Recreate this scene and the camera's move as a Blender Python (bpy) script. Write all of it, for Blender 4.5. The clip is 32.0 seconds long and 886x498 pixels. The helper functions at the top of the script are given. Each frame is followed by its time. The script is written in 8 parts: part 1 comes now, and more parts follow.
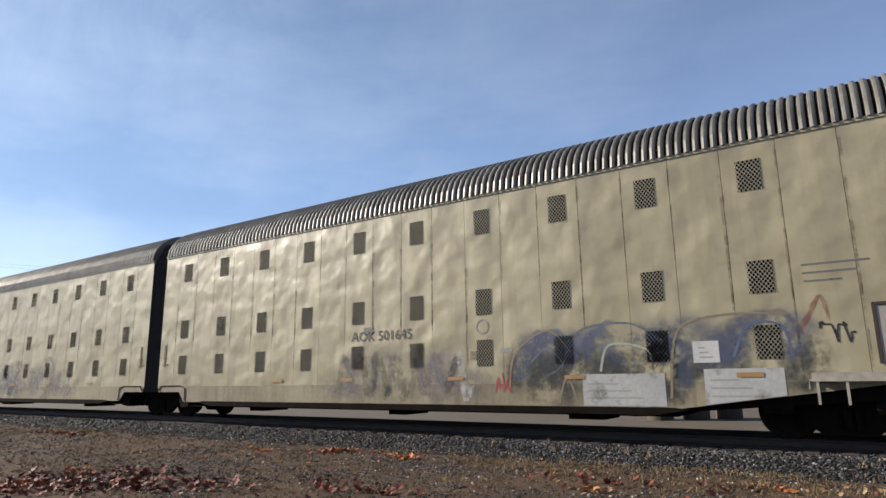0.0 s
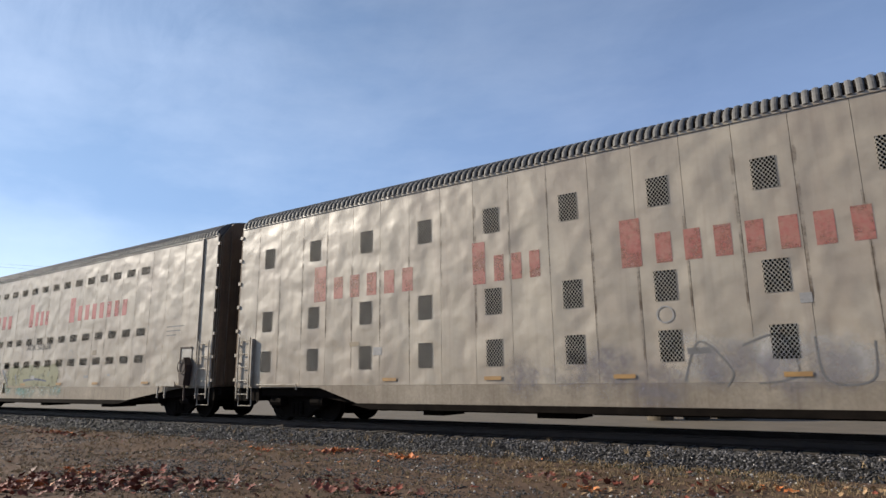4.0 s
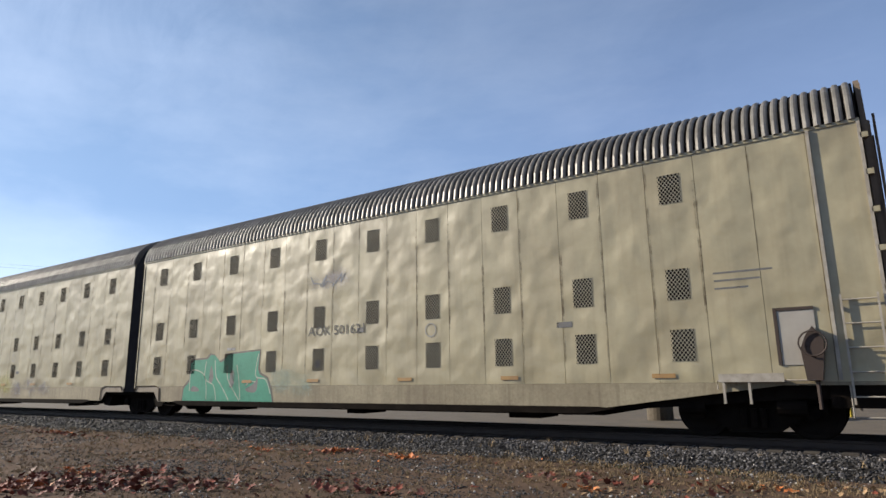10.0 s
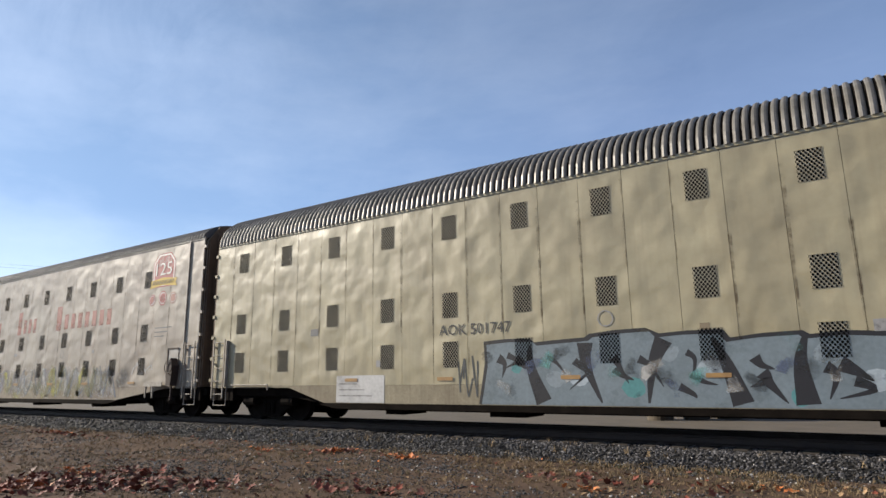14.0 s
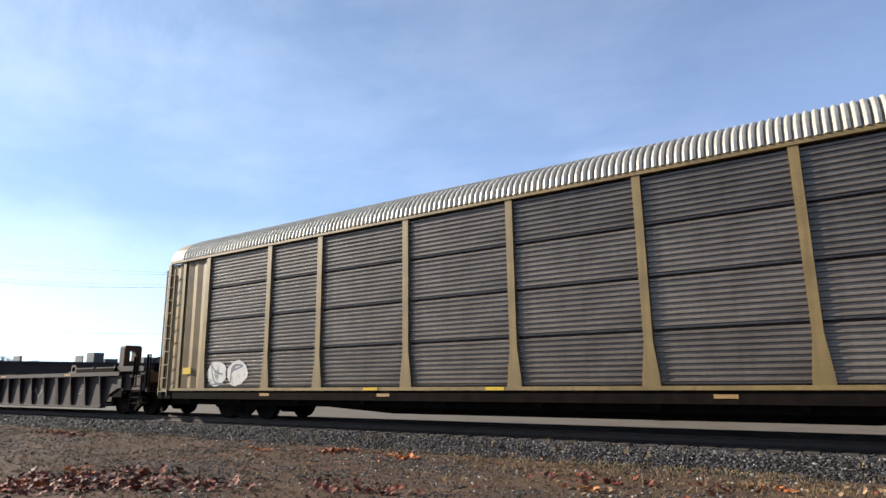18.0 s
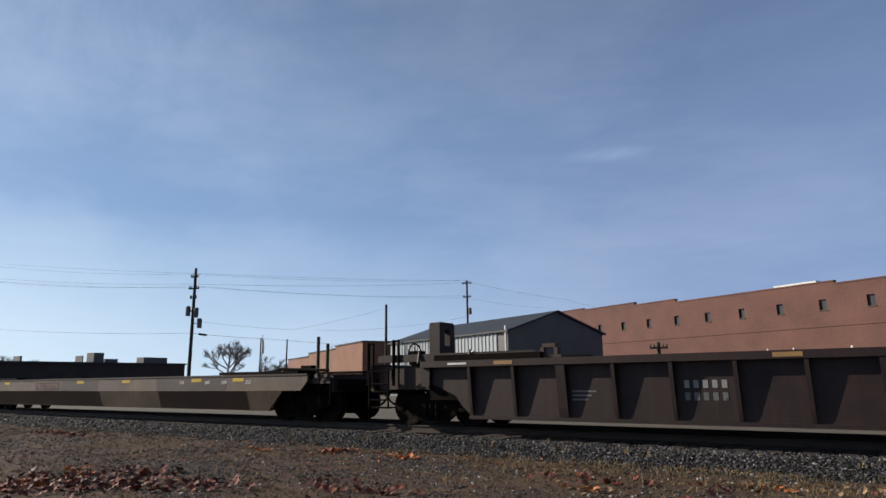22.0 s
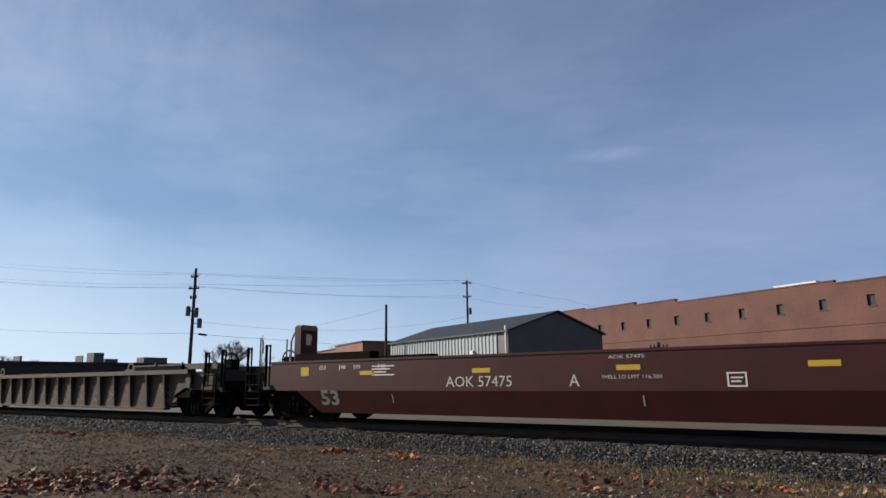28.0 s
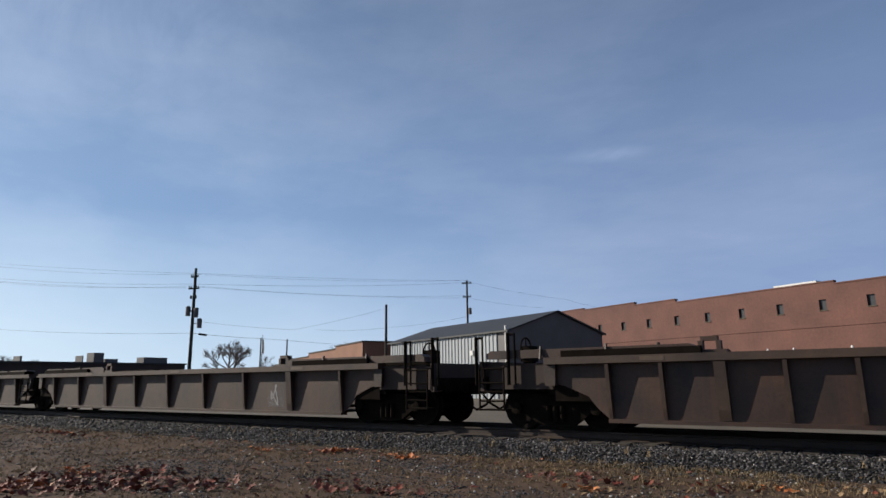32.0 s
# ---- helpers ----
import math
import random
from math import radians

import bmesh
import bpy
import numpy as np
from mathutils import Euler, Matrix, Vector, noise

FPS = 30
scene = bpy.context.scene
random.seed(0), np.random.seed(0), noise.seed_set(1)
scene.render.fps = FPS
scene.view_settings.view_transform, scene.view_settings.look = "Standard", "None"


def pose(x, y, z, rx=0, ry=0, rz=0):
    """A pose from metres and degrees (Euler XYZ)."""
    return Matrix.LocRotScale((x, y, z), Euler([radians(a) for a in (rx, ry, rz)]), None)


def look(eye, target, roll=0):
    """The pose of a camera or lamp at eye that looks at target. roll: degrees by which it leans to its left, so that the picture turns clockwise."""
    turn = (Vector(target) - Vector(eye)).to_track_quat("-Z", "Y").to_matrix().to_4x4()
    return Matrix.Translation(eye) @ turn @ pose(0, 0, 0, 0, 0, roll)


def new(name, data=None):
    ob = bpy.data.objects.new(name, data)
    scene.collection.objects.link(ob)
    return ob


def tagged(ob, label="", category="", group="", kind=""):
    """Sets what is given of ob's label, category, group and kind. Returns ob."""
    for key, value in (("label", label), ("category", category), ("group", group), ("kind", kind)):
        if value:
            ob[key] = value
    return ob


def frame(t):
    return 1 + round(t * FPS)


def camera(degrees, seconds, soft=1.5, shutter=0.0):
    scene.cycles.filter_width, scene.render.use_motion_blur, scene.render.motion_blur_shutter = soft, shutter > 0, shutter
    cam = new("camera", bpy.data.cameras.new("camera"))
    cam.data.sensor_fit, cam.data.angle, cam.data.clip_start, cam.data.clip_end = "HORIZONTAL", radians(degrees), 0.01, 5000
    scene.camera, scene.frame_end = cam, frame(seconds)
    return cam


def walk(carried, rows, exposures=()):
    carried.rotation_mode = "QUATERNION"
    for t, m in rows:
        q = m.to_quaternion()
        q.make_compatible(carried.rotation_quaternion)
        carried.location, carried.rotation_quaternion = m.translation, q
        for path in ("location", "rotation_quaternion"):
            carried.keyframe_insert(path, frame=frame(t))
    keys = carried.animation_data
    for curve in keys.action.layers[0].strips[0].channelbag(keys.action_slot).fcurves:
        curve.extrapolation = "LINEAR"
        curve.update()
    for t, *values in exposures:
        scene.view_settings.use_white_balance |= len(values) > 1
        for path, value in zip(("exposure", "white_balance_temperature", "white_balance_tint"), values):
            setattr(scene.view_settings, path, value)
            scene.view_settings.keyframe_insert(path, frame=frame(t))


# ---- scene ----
# Still camera beside a railway line; a freight train passes from left to right.
cam = camera(71.25, 32.0)
CAM_Z = 1.5
walk(cam, [(0.0, pose(0, 0, CAM_Z, 90 + 11.86, 0.75, 34.25)), (32.0, pose(0, 0, CAM_Z, 90 + 11.86, 0.75, 34.25))],
     [(0.0, 0.752), (16.5, 0.752), (17.6, 1.072), (18.3, 1.102), (19.0, 0.722), (19.7, 0.372), (22.0, 0.292), (32.0, 0.272)])

SPEED = 17.6     # metres a second, towards +x
YC = 13.4        # track centre line
RT = 0.40        # top of rail

# ---- world and sun ----
SUN_AZ, SUN_EL = 19.0, 26.0   # degrees from -x towards -y, and up
sun_dir = Vector((-math.cos(radians(SUN_AZ)) * math.cos(radians(SUN_EL)), -math.sin(radians(SUN_AZ)) * math.cos(radians(SUN_EL)), math.sin(radians(SUN_EL))))
world = bpy.data.worlds.new("world")
scene.world = world
world.use_nodes = True
wn, wl = world.node_tree.nodes, world.node_tree.links
wn.clear()
w_out, w_bg = wn.new("ShaderNodeOutputWorld"), wn.new("ShaderNodeBackground")
sky = wn.new("ShaderNodeTexSky")
sky.sky_type, sky.sun_disc = "NISHITA", False
sky.sun_elevation, sky.sun_rotation = radians(SUN_EL), math.atan2(sun_dir.x, sun_dir.y)
sky.air_density, sky.dust_density, sky.ozone_density = 1.0, 1.0, 2.0
w_bg.inputs["Strength"].default_value = 0.06
w_tc, w_map, w_noise = wn.new("ShaderNodeTexCoord"), wn.new("ShaderNodeMapping"), wn.new("ShaderNodeTexNoise")
w_map.inputs["Scale"].default_value = (1.0, 1.9, 4.5)
w_map.inputs["Rotation"].default_value = (0.2, 0.3, 0.9)
w_map.inputs["Location"].default_value = (0.35, 0.1, 0.0)
w_noise.inputs["Scale"].default_value, w_noise.inputs["Detail"].default_value, w_noise.inputs["Roughness"].default_value = 1.7, 8.0, 0.58
w_ramp = wn.new("ShaderNodeValToRGB")
w_ramp.color_ramp.elements[0].position, w_ramp.color_ramp.elements[1].position = 0.42, 0.78
w_ramp.color_ramp.elements[1].color = (0.62, 0.62, 0.62, 1)
# a thin high veil: paler and brighter towards the sun and the horizon
w_dot, w_az, w_veil = wn.new("ShaderNodeVectorMath"), wn.new("ShaderNodeMapRange"), wn.new("ShaderNodeMixRGB")
w_dot.operation = "DOT_PRODUCT"
w_dot.inputs[1].default_value = (sun_dir.x, sun_dir.y, 0)
w_az.inputs["From Min"].default_value, w_az.inputs["From Max"].default_value = -0.1, 0.85
w_back, w_deep = wn.new("ShaderNodeMapRange"), wn.new("ShaderNodeMixRGB")
w_back.inputs["From Min"].default_value, w_back.inputs["From Max"].default_value = -1.0, -0.3
w_deep.inputs["Color1"].default_value = (1.0, 1.7, 3.6, 1)
w_veil.inputs["Color1"].default_value, w_veil.inputs["Color2"].default_value = (3.35, 4.9, 8.75, 1), (3.95, 6.65, 11.3, 1)
w_sep, w_low, w_mix1, w_mix2 = wn.new("ShaderNodeSeparateXYZ"), wn.new("ShaderNodeMapRange"), wn.new("ShaderNodeMixRGB"), wn.new("ShaderNodeMixRGB")
w_low.inputs["From Min"].default_value, w_low.inputs["From Max"].default_value = 0.1, 0.8
w_low.inputs["To Min"].default_value, w_low.inputs["To Max"].default_value = 0.8, 0.0
w_pale = wn.new("ShaderNodeHueSaturation")
w_pale.inputs["Saturation"].default_value, w_pale.inputs["Value"].default_value = 0.72, 1.25
wl.new(w_tc.outputs["Generated"], w_map.inputs["Vector"])
wl.new(w_map.outputs["Vector"], w_noise.inputs["Vector"])
wl.new(w_noise.outputs["Fac"], w_ramp.inputs["Fac"])
wl.new(w_tc.outputs["Generated"], w_dot.inputs[0])
wl.new(w_dot.outputs["Value"], w_az.inputs["Value"])
wl.new(w_az.outputs["Result"], w_veil.inputs["Fac"])
wl.new(w_dot.outputs["Value"], w_back.inputs["Value"])
wl.new(w_back.outputs["Result"], w_deep.inputs["Fac"])
wl.new(w_veil.outputs["Color"], w_deep.inputs["Color2"])
wl.new(w_tc.outputs["Generated"], w_sep.inputs["Vector"])
wl.new(w_sep.outputs["Z"], w_low.inputs["Value"])
wl.new(w_low.outputs["Result"], w_mix1.inputs["Fac"])
wl.new(sky.outputs["Color"], w_mix1.inputs["Color1"])
wl.new(w_deep.outputs["Color"], w_mix1.inputs["Color2"])
wl.new(w_mix1.outputs["Color"], w_pale.inputs["Color"])
wl.new(w_ramp.outputs["Color"], w_mix2.inputs["Fac"])
wl.new(w_mix1.outputs["Color"], w_mix2.inputs["Color1"])
wl.new(w_pale.outputs["Color"], w_mix2.inputs["Color2"])
# pale haze low over the horizon, towards the sun
w_hz, w_hm, w_mix3 = wn.new("ShaderNodeMapRange"), wn.new("ShaderNodeMath"), wn.new("ShaderNodeMixRGB")
w_hz.inputs["From Min"].default_value, w_hz.inputs["From Max"].default_value = 0.0, 0.25
w_hz.inputs["To Min"].default_value, w_hz.inputs["To Max"].default_value = 0.92, 0.0
w_hm.operation = "MULTIPLY"
w_mix3.inputs["Color2"].default_value = (11.0, 13.4, 14.8, 1)
wl.new(w_sep.outputs["Z"], w_hz.inputs["Value"])
wl.new(w_hz.outputs["Result"], w_hm.inputs[0])
wl.new(w_az.outputs["Result"], w_hm.inputs[1])
wl.new(w_hm.outputs["Value"], w_mix3.inputs["Fac"])
wl.new(w_mix2.outputs["Color"], w_mix3.inputs["Color1"])
# feathery cirrus: a denser bank high towards the sun, one short wisp on the other side, faint streaks all over
w_cmap, w_cn, w_cr = wn.new("ShaderNodeMapping"), wn.new("ShaderNodeTexNoise"), wn.new("ShaderNodeMapRange")
w_cmap.inputs["Scale"].default_value, w_cmap.inputs["Rotation"].default_value = (1.2, 3.4, 2.2), (0.5, 0.9, 0.4)
w_cn.inputs["Scale"].default_value, w_cn.inputs["Detail"].default_value, w_cn.inputs["Roughness"].default_value, w_cn.inputs["Distortion"].default_value = 2.6, 9.0, 0.62, 0.5
w_cr.inputs["From Min"].default_value, w_cr.inputs["From Max"].default_value = 0.36, 0.70
wl.new(w_tc.outputs["Generated"], w_cmap.inputs["Vector"])
wl.new(w_cmap.outputs["Vector"], w_cn.inputs["Vector"])
wl.new(w_cn.outputs["Fac"], w_cr.inputs["Value"])


def cloud_bank(centre, turn, across, up, dense):
    """How much cloud lies in an oval of the sky round a direction."""
    sub, mp, ln, rg = wn.new("ShaderNodeVectorMath"), wn.new("ShaderNodeMapping"), wn.new("ShaderNodeVectorMath"), wn.new("ShaderNodeMapRange")
    sub.operation, ln.operation = "SUBTRACT", "LENGTH"
    sub.inputs[1].default_value = centre
    mp.inputs["Rotation"].default_value = (0, 0, turn)
    mp.inputs["Scale"].default_value = (1 / across, 1 / across, 1 / up)
    rg.interpolation_type = "SMOOTHSTEP"
    rg.inputs["From Min"].default_value, rg.inputs["From Max"].default_value = 1.0, 0.0
    rg.inputs["To Min"].default_value, rg.inputs["To Max"].default_value = 0.0, dense
    wl.new(w_tc.outputs["Generated"], sub.inputs[0])
    wl.new(sub.outputs["Vector"], mp.inputs["Vector"])
    wl.new(mp.outputs["Vector"], ln.inputs[0])
    wl.new(ln.outputs["Value"], rg.inputs["Value"])
    return rg.outputs["Result"]


def sky_sum(a, b):
    m = wn.new("ShaderNodeMath")
    m.operation = "ADD"
    wl.new(a, m.inputs[0])
    if isinstance(b, float):
        m.inputs[1].default_value = b
    else:
        wl.new(b, m.inputs[1])
    return m.outputs["Value"]


w_bank = sky_sum(sky_sum(cloud_bank((-0.817, 0.31, 0.486), 0.0, 0.42, 0.22, 0.32), cloud_bank((-0.296, 0.894, 0.337), 0.0, 0.11, 0.016, 0.34)), 0.07)
w_cm, w_mix4 = wn.new("ShaderNodeMath"), wn.new("ShaderNodeMixRGB")
w_cm.operation = "MULTIPLY"
w_mix4.inputs["Color2"].default_value = (6.6, 8.3, 11.6, 1)
wl.new(w_bank, w_cm.inputs[0])
wl.new(w_cr.outputs["Result"], w_cm.inputs[1])
wl.new(w_cm.outputs["Value"], w_mix4.inputs["Fac"])
wl.new(w_mix3.outputs["Color"], w_mix4.inputs["Color1"])
wl.new(w_mix4.outputs["Color"], w_bg.inputs["Color"])
wl.new(w_bg.outputs["Background"], w_out.inputs["Surface"])

sun = new("sun", bpy.data.lights.new("sun", "SUN"))
sun.data.energy, sun.data.angle, sun.data.color = 5.0, radians(0.53), (1.0, 0.91, 0.78)
sun.matrix_world = look(sun_dir * 100, (0, 0, 0))


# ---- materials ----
ALBEDO_CUT = 0.84


def mat(name, c1, c2=None, scale=3.0, rough=0.6, metal=0.0, bump=0.0, bscale=20.0, streak=0.0, streak_color=(0.1, 0.07, 0.05), rand=0.0, fine=0.25, spec=0.5, island=False, wave=0.0, grime=0.0, speckle=False):
    """A surface: two colours mixed by broad and fine noise, vertical streaks, change from piece to piece, fine relief and broad waves."""
    m = bpy.data.materials.new(name)
    m.use_nodes = True
    n, l = m.node_tree.nodes, m.node_tree.links
    b = n["Principled BSDF"]
    b.inputs["Roughness"].default_value, b.inputs["Metallic"].default_value = rough, metal
    b.inputs["Specular IOR Level"].default_value = spec
    c2 = c2 or tuple(v * 0.75 for v in c1)
    # all colours are cut alike, which deepens shade beside sunlit surfaces
    c1, c2, streak_color = (tuple(v * ALBEDO_CUT for v in c) for c in (c1, c2, streak_color))
    tc = n.new("ShaderNodeTexCoord")
    big, small = n.new("ShaderNodeTexNoise"), n.new("ShaderNodeTexNoise")
    big.inputs["Scale"].default_value, big.inputs["Detail"].default_value = scale, 4
    small.inputs["Scale"].default_value, small.inputs["Detail"].default_value = scale * 12, 3
    for t in (big, small):
        l.new(tc.outputs["Object"], t.inputs["Vector"])
    mixf = n.new("ShaderNodeMix")
    mixf.inputs["Factor"].default_value = fine
    l.new(big.outputs["Fac"], mixf.inputs["A"])
    l.new(small.outputs["Fac"], mixf.inputs["B"])
    ramp = n.new("ShaderNodeValToRGB")
    ramp.color_ramp.elements[0].position, ramp.color_ramp.elements[1].position = 0.34, 0.66
    ramp.color_ramp.elements[0].color, ramp.color_ramp.elements[1].color = (*c1, 1), (*c2, 1)
    l.new(mixf.outputs["Result"], ramp.inputs["Fac"])
    col = ramp.outputs["Color"]
    if streak:
        mp, sn = n.new("ShaderNodeMapping"), n.new("ShaderNodeTexNoise")
        mp.inputs["Scale"].default_value = (4.0, 4.0, 0.22)
        sn.inputs["Scale"].default_value, sn.inputs["Detail"].default_value = 2.2, 5
        l.new(tc.outputs["Object"], mp.inputs["Vector"])
        l.new(mp.outputs["Vector"], sn.inputs["Vector"])
        r2, mx = n.new("ShaderNodeValToRGB"), n.new("ShaderNodeMixRGB")
        r2.color_ramp.elements[0].position, r2.color_ramp.elements[1].position = 0.5, 0.78
        r2.color_ramp.elements[1].color = (streak, streak, streak, 1)
        l.new(sn.outputs["Fac"], r2.inputs["Fac"])
        l.new(r2.outputs["Color"], mx.inputs["Fac"])
        l.new(col, mx.inputs["Color1"])
        mx.inputs["Color2"].default_value = (*streak_color, 1)
        col = mx.outputs["Color"]
    if grime:
        gn, gr, gm = n.new("ShaderNodeTexNoise"), n.new("ShaderNodeValToRGB"), n.new("ShaderNodeMixRGB")
        gn.inputs["Scale"].default_value, gn.inputs["Detail"].default_value, gn.inputs["Roughness"].default_value = 0.55, 7, 0.65
        gr.color_ramp.elements[0].position, gr.color_ramp.elements[1].position = 0.42, 0.72
        gr.color_ramp.elements[1].color = (grime, grime, grime, 1)
        l.new(tc.outputs["Object"], gn.inputs["Vector"])
        l.new(gn.outputs["Fac"], gr.inputs["Fac"])
        l.new(gr.outputs["Color"], gm.inputs["Fac"])
        l.new(col, gm.inputs["Color1"])
        gm.inputs["Color2"].default_value = (*streak_color, 1)
        col = gm.outputs["Color"]
    if rand:
        hsv, mr = n.new("ShaderNodeHueSaturation"), n.new("ShaderNodeMapRange")
        if island:
            l.new(n.new("ShaderNodeNewGeometry").outputs["Random Per Island"], mr.inputs["Value"])
        else:
            l.new(n.new("ShaderNodeObjectInfo").outputs["Random"], mr.inputs["Value"])
        mr.inputs["To Min"].default_value, mr.inputs["To Max"].default_value = 1 - rand, 1 + rand
        if speckle:
            # few pale stones among many dark ones
            pw = n.new("ShaderNodeMath")
            pw.operation, pw.inputs[1].default_value = "POWER", 4.0
            l.new(mr.inputs["Value"].links[0].from_socket, pw.inputs[0])
            l.new(pw.outputs["Value"], mr.inputs["Value"])
            mr.inputs["To Min"].default_value, mr.inputs["To Max"].default_value = 0.34, 2.6
        l.new(mr.outputs["Result"], hsv.inputs["Value"])
        l.new(col, hsv.inputs["Color"])
        col = hsv.outputs["Color"]
    l.new(col, b.inputs["Base Color"])
    last = None
    if wave:
        wvn, wb = n.new("ShaderNodeTexNoise"), n.new("ShaderNodeBump")
        wvn.inputs["Scale"].default_value, wvn.inputs["Detail"].default_value = 1.35, 1.5
        l.new(tc.outputs["Object"], wvn.inputs["Vector"])
        l.new(wvn.outputs["Fac"], wb.inputs["Height"])
        wb.inputs["Distance"].default_value, wb.inputs["Strength"].default_value = wave, 1.0
        last = wb
    if bump:
        bn, bp = n.new("ShaderNodeTexNoise"), n.new("ShaderNodeBump")
        bn.inputs["Scale"].default_value, bn.inputs["Detail"].default_value = bscale, 5
        l.new(tc.outputs["Object"], bn.inputs["Vector"])
        l.new(bn.outputs["Fac"], bp.inputs["Height"])
        bp.inputs["Strength"].default_value, bp.inputs["Distance"].default_value = min(1.0, bump), 0.02
        if last:
            l.new(last.outputs["Normal"], bp.inputs["Normal"])
        last = bp
    if last:
        l.new(last.outputs["Normal"], b.inputs["Normal"])
    return m


def perforated(name, c1, pitch=0.070, hole=0.0200):
    """Sheet metal punched with staggered round holes, dark inside."""
    m = mat(name, c1, rough=0.6, scale=4)
    n, l = m.node_tree.nodes, m.node_tree.links
    b = n["Principled BSDF"]
    src = b.inputs["Base Color"].links[0].from_socket
    tc = n.new("ShaderNodeTexCoord")
    ds = []
    for off in ((0, 0), (0.5, 0.5)):
        mp = n.new("ShaderNodeMapping")
        mp.inputs["Scale"].default_value = (1 / pitch, 0, 1 / (pitch * 1.25))
        mp.inputs["Location"].default_value = (off[0], 0, off[1])
        fr, sb, ln = n.new("ShaderNodeVectorMath"), n.new("ShaderNodeVectorMath"), n.new("ShaderNodeVectorMath")
        fr.operation, sb.operation, ln.operation = "FRACTION", "SUBTRACT", "LENGTH"
        sb.inputs[1].default_value = (0.5, 0, 0.5)
        l.new(tc.outputs["Object"], mp.inputs["Vector"])
        l.new(mp.outputs["Vector"], fr.inputs[0])
        l.new(fr.outputs["Vector"], sb.inputs[0])
        l.new(sb.outputs["Vector"], ln.inputs[0])
        ds.append(ln)
    mn, lt, mx = n.new("ShaderNodeMath"), n.new("ShaderNodeMath"), n.new("ShaderNodeMixRGB")
    mn.operation, lt.operation = "MINIMUM", "LESS_THAN"
    lt.inputs[1].default_value = hole / pitch
    l.new(ds[0].outputs["Value"], mn.inputs[0])
    l.new(ds[1].outputs["Value"], mn.inputs[1])
    l.new(mn.outputs["Value"], lt.inputs[0])
    l.new(lt.outputs["Value"], mx.inputs["Fac"])
    l.new(src, mx.inputs["Color1"])
    mx.inputs["Color2"].default_value = (0.006, 0.006, 0.006, 1)
    l.new(mx.outputs["Color"], b.inputs["Base Color"])
    dull = n.new("ShaderNodeMath")
    dull.operation, dull.inputs[0].default_value = "SUBTRACT", 1.0
    l.new(lt.outputs["Value"], dull.inputs[1])
    half = n.new("ShaderNodeMath")
    half.operation, half.inputs[1].default_value = "MULTIPLY", 0.5
    l.new(dull.outputs["Value"], half.inputs[0])
    l.new(half.outputs["Value"], b.inputs["Specular IOR Level"])
    return m


def worn(m, lo=0.34, hi=0.50, least=0.25, scale=2.2, most=0.95):
    """Paint rubbed thin in places, so that what lies under it shows through."""
    n, l = m.node_tree.nodes, m.node_tree.links
    tc, nz, rp = n.new("ShaderNodeTexCoord"), n.new("ShaderNodeTexNoise"), n.new("ShaderNodeMapRange")
    nz.inputs["Scale"].default_value, nz.inputs["Detail"].default_value, nz.inputs["Roughness"].default_value = scale, 9, 0.7
    rp.inputs["From Min"].default_value, rp.inputs["From Max"].default_value = lo, hi
    rp.inputs["To Min"].default_value, rp.inputs["To Max"].default_value = least, most
    l.new(tc.outputs["Object"], nz.inputs["Vector"])
    l.new(nz.outputs["Fac"], rp.inputs["Value"])
    l.new(rp.outputs["Result"], n["Principled BSDF"].inputs["Alpha"])
    return m


def hole_layer(name):
    """Only the dark holes of the punched sheet, clear between them, in front of paint that was sprayed over the sheet."""
    m = perforated(name, (0.1, 0.1, 0.1))
    n, l = m.node_tree.nodes, m.node_tree.links
    b = n["Principled BSDF"]
    mix = b.inputs["Base Color"].links[0].from_node
    l.new(mix.inputs["Fac"].links[0].from_socket, b.inputs["Alpha"])
    return m


M = {}
M["holes"] = hole_layer("dark_punched_holes")
M["cream"] = mat("cream_paint", (0.405, 0.355, 0.222), (0.325, 0.282, 0.172), 0.9, 0.42, bump=0.08, bscale=9, streak=0.28, streak_color=(0.21, 0.165, 0.09), rand=0.05, wave=0.075, spec=0.72, grime=0.5)
M["white"] = mat("pale_grey_paint", (0.395, 0.343, 0.268), (0.312, 0.267, 0.207), 0.8, 0.42, bump=0.08, bscale=9, streak=0.32, streak_color=(0.20, 0.145, 0.11), rand=0.05, wave=0.075, spec=0.72, grime=0.5)
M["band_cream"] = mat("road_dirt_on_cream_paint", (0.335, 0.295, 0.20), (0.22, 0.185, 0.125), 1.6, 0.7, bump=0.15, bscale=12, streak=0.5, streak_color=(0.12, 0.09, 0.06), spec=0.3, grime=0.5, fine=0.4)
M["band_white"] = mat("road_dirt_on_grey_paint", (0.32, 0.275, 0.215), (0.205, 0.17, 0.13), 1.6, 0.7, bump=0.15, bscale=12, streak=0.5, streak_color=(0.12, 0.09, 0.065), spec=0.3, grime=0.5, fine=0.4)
M["grey"] = mat("grey_primer_paint", (0.355, 0.325, 0.275), (0.30, 0.272, 0.23), 0.9, 0.40, bump=0.08, bscale=9, streak=0.3, streak_color=(0.24, 0.21, 0.18), rand=0.05, wave=0.05, spec=0.8, grime=0.35)
M["seam"] = mat("dark_seam", (0.09, 0.065, 0.045), rough=0.85, spec=0.1)
M["perf_cream"] = mat("vent_cream_sheet", (0.50, 0.44, 0.31), rough=0.6, scale=4)
M["perf_white"] = mat("vent_grey_sheet", (0.48, 0.43, 0.35), rough=0.6, scale=4)
M["roof_metal"] = mat("dull_roof_steel", (0.25, 0.235, 0.215), (0.13, 0.12, 0.105), 2, 0.48, 0.35, bump=0.1, rand=0.0)
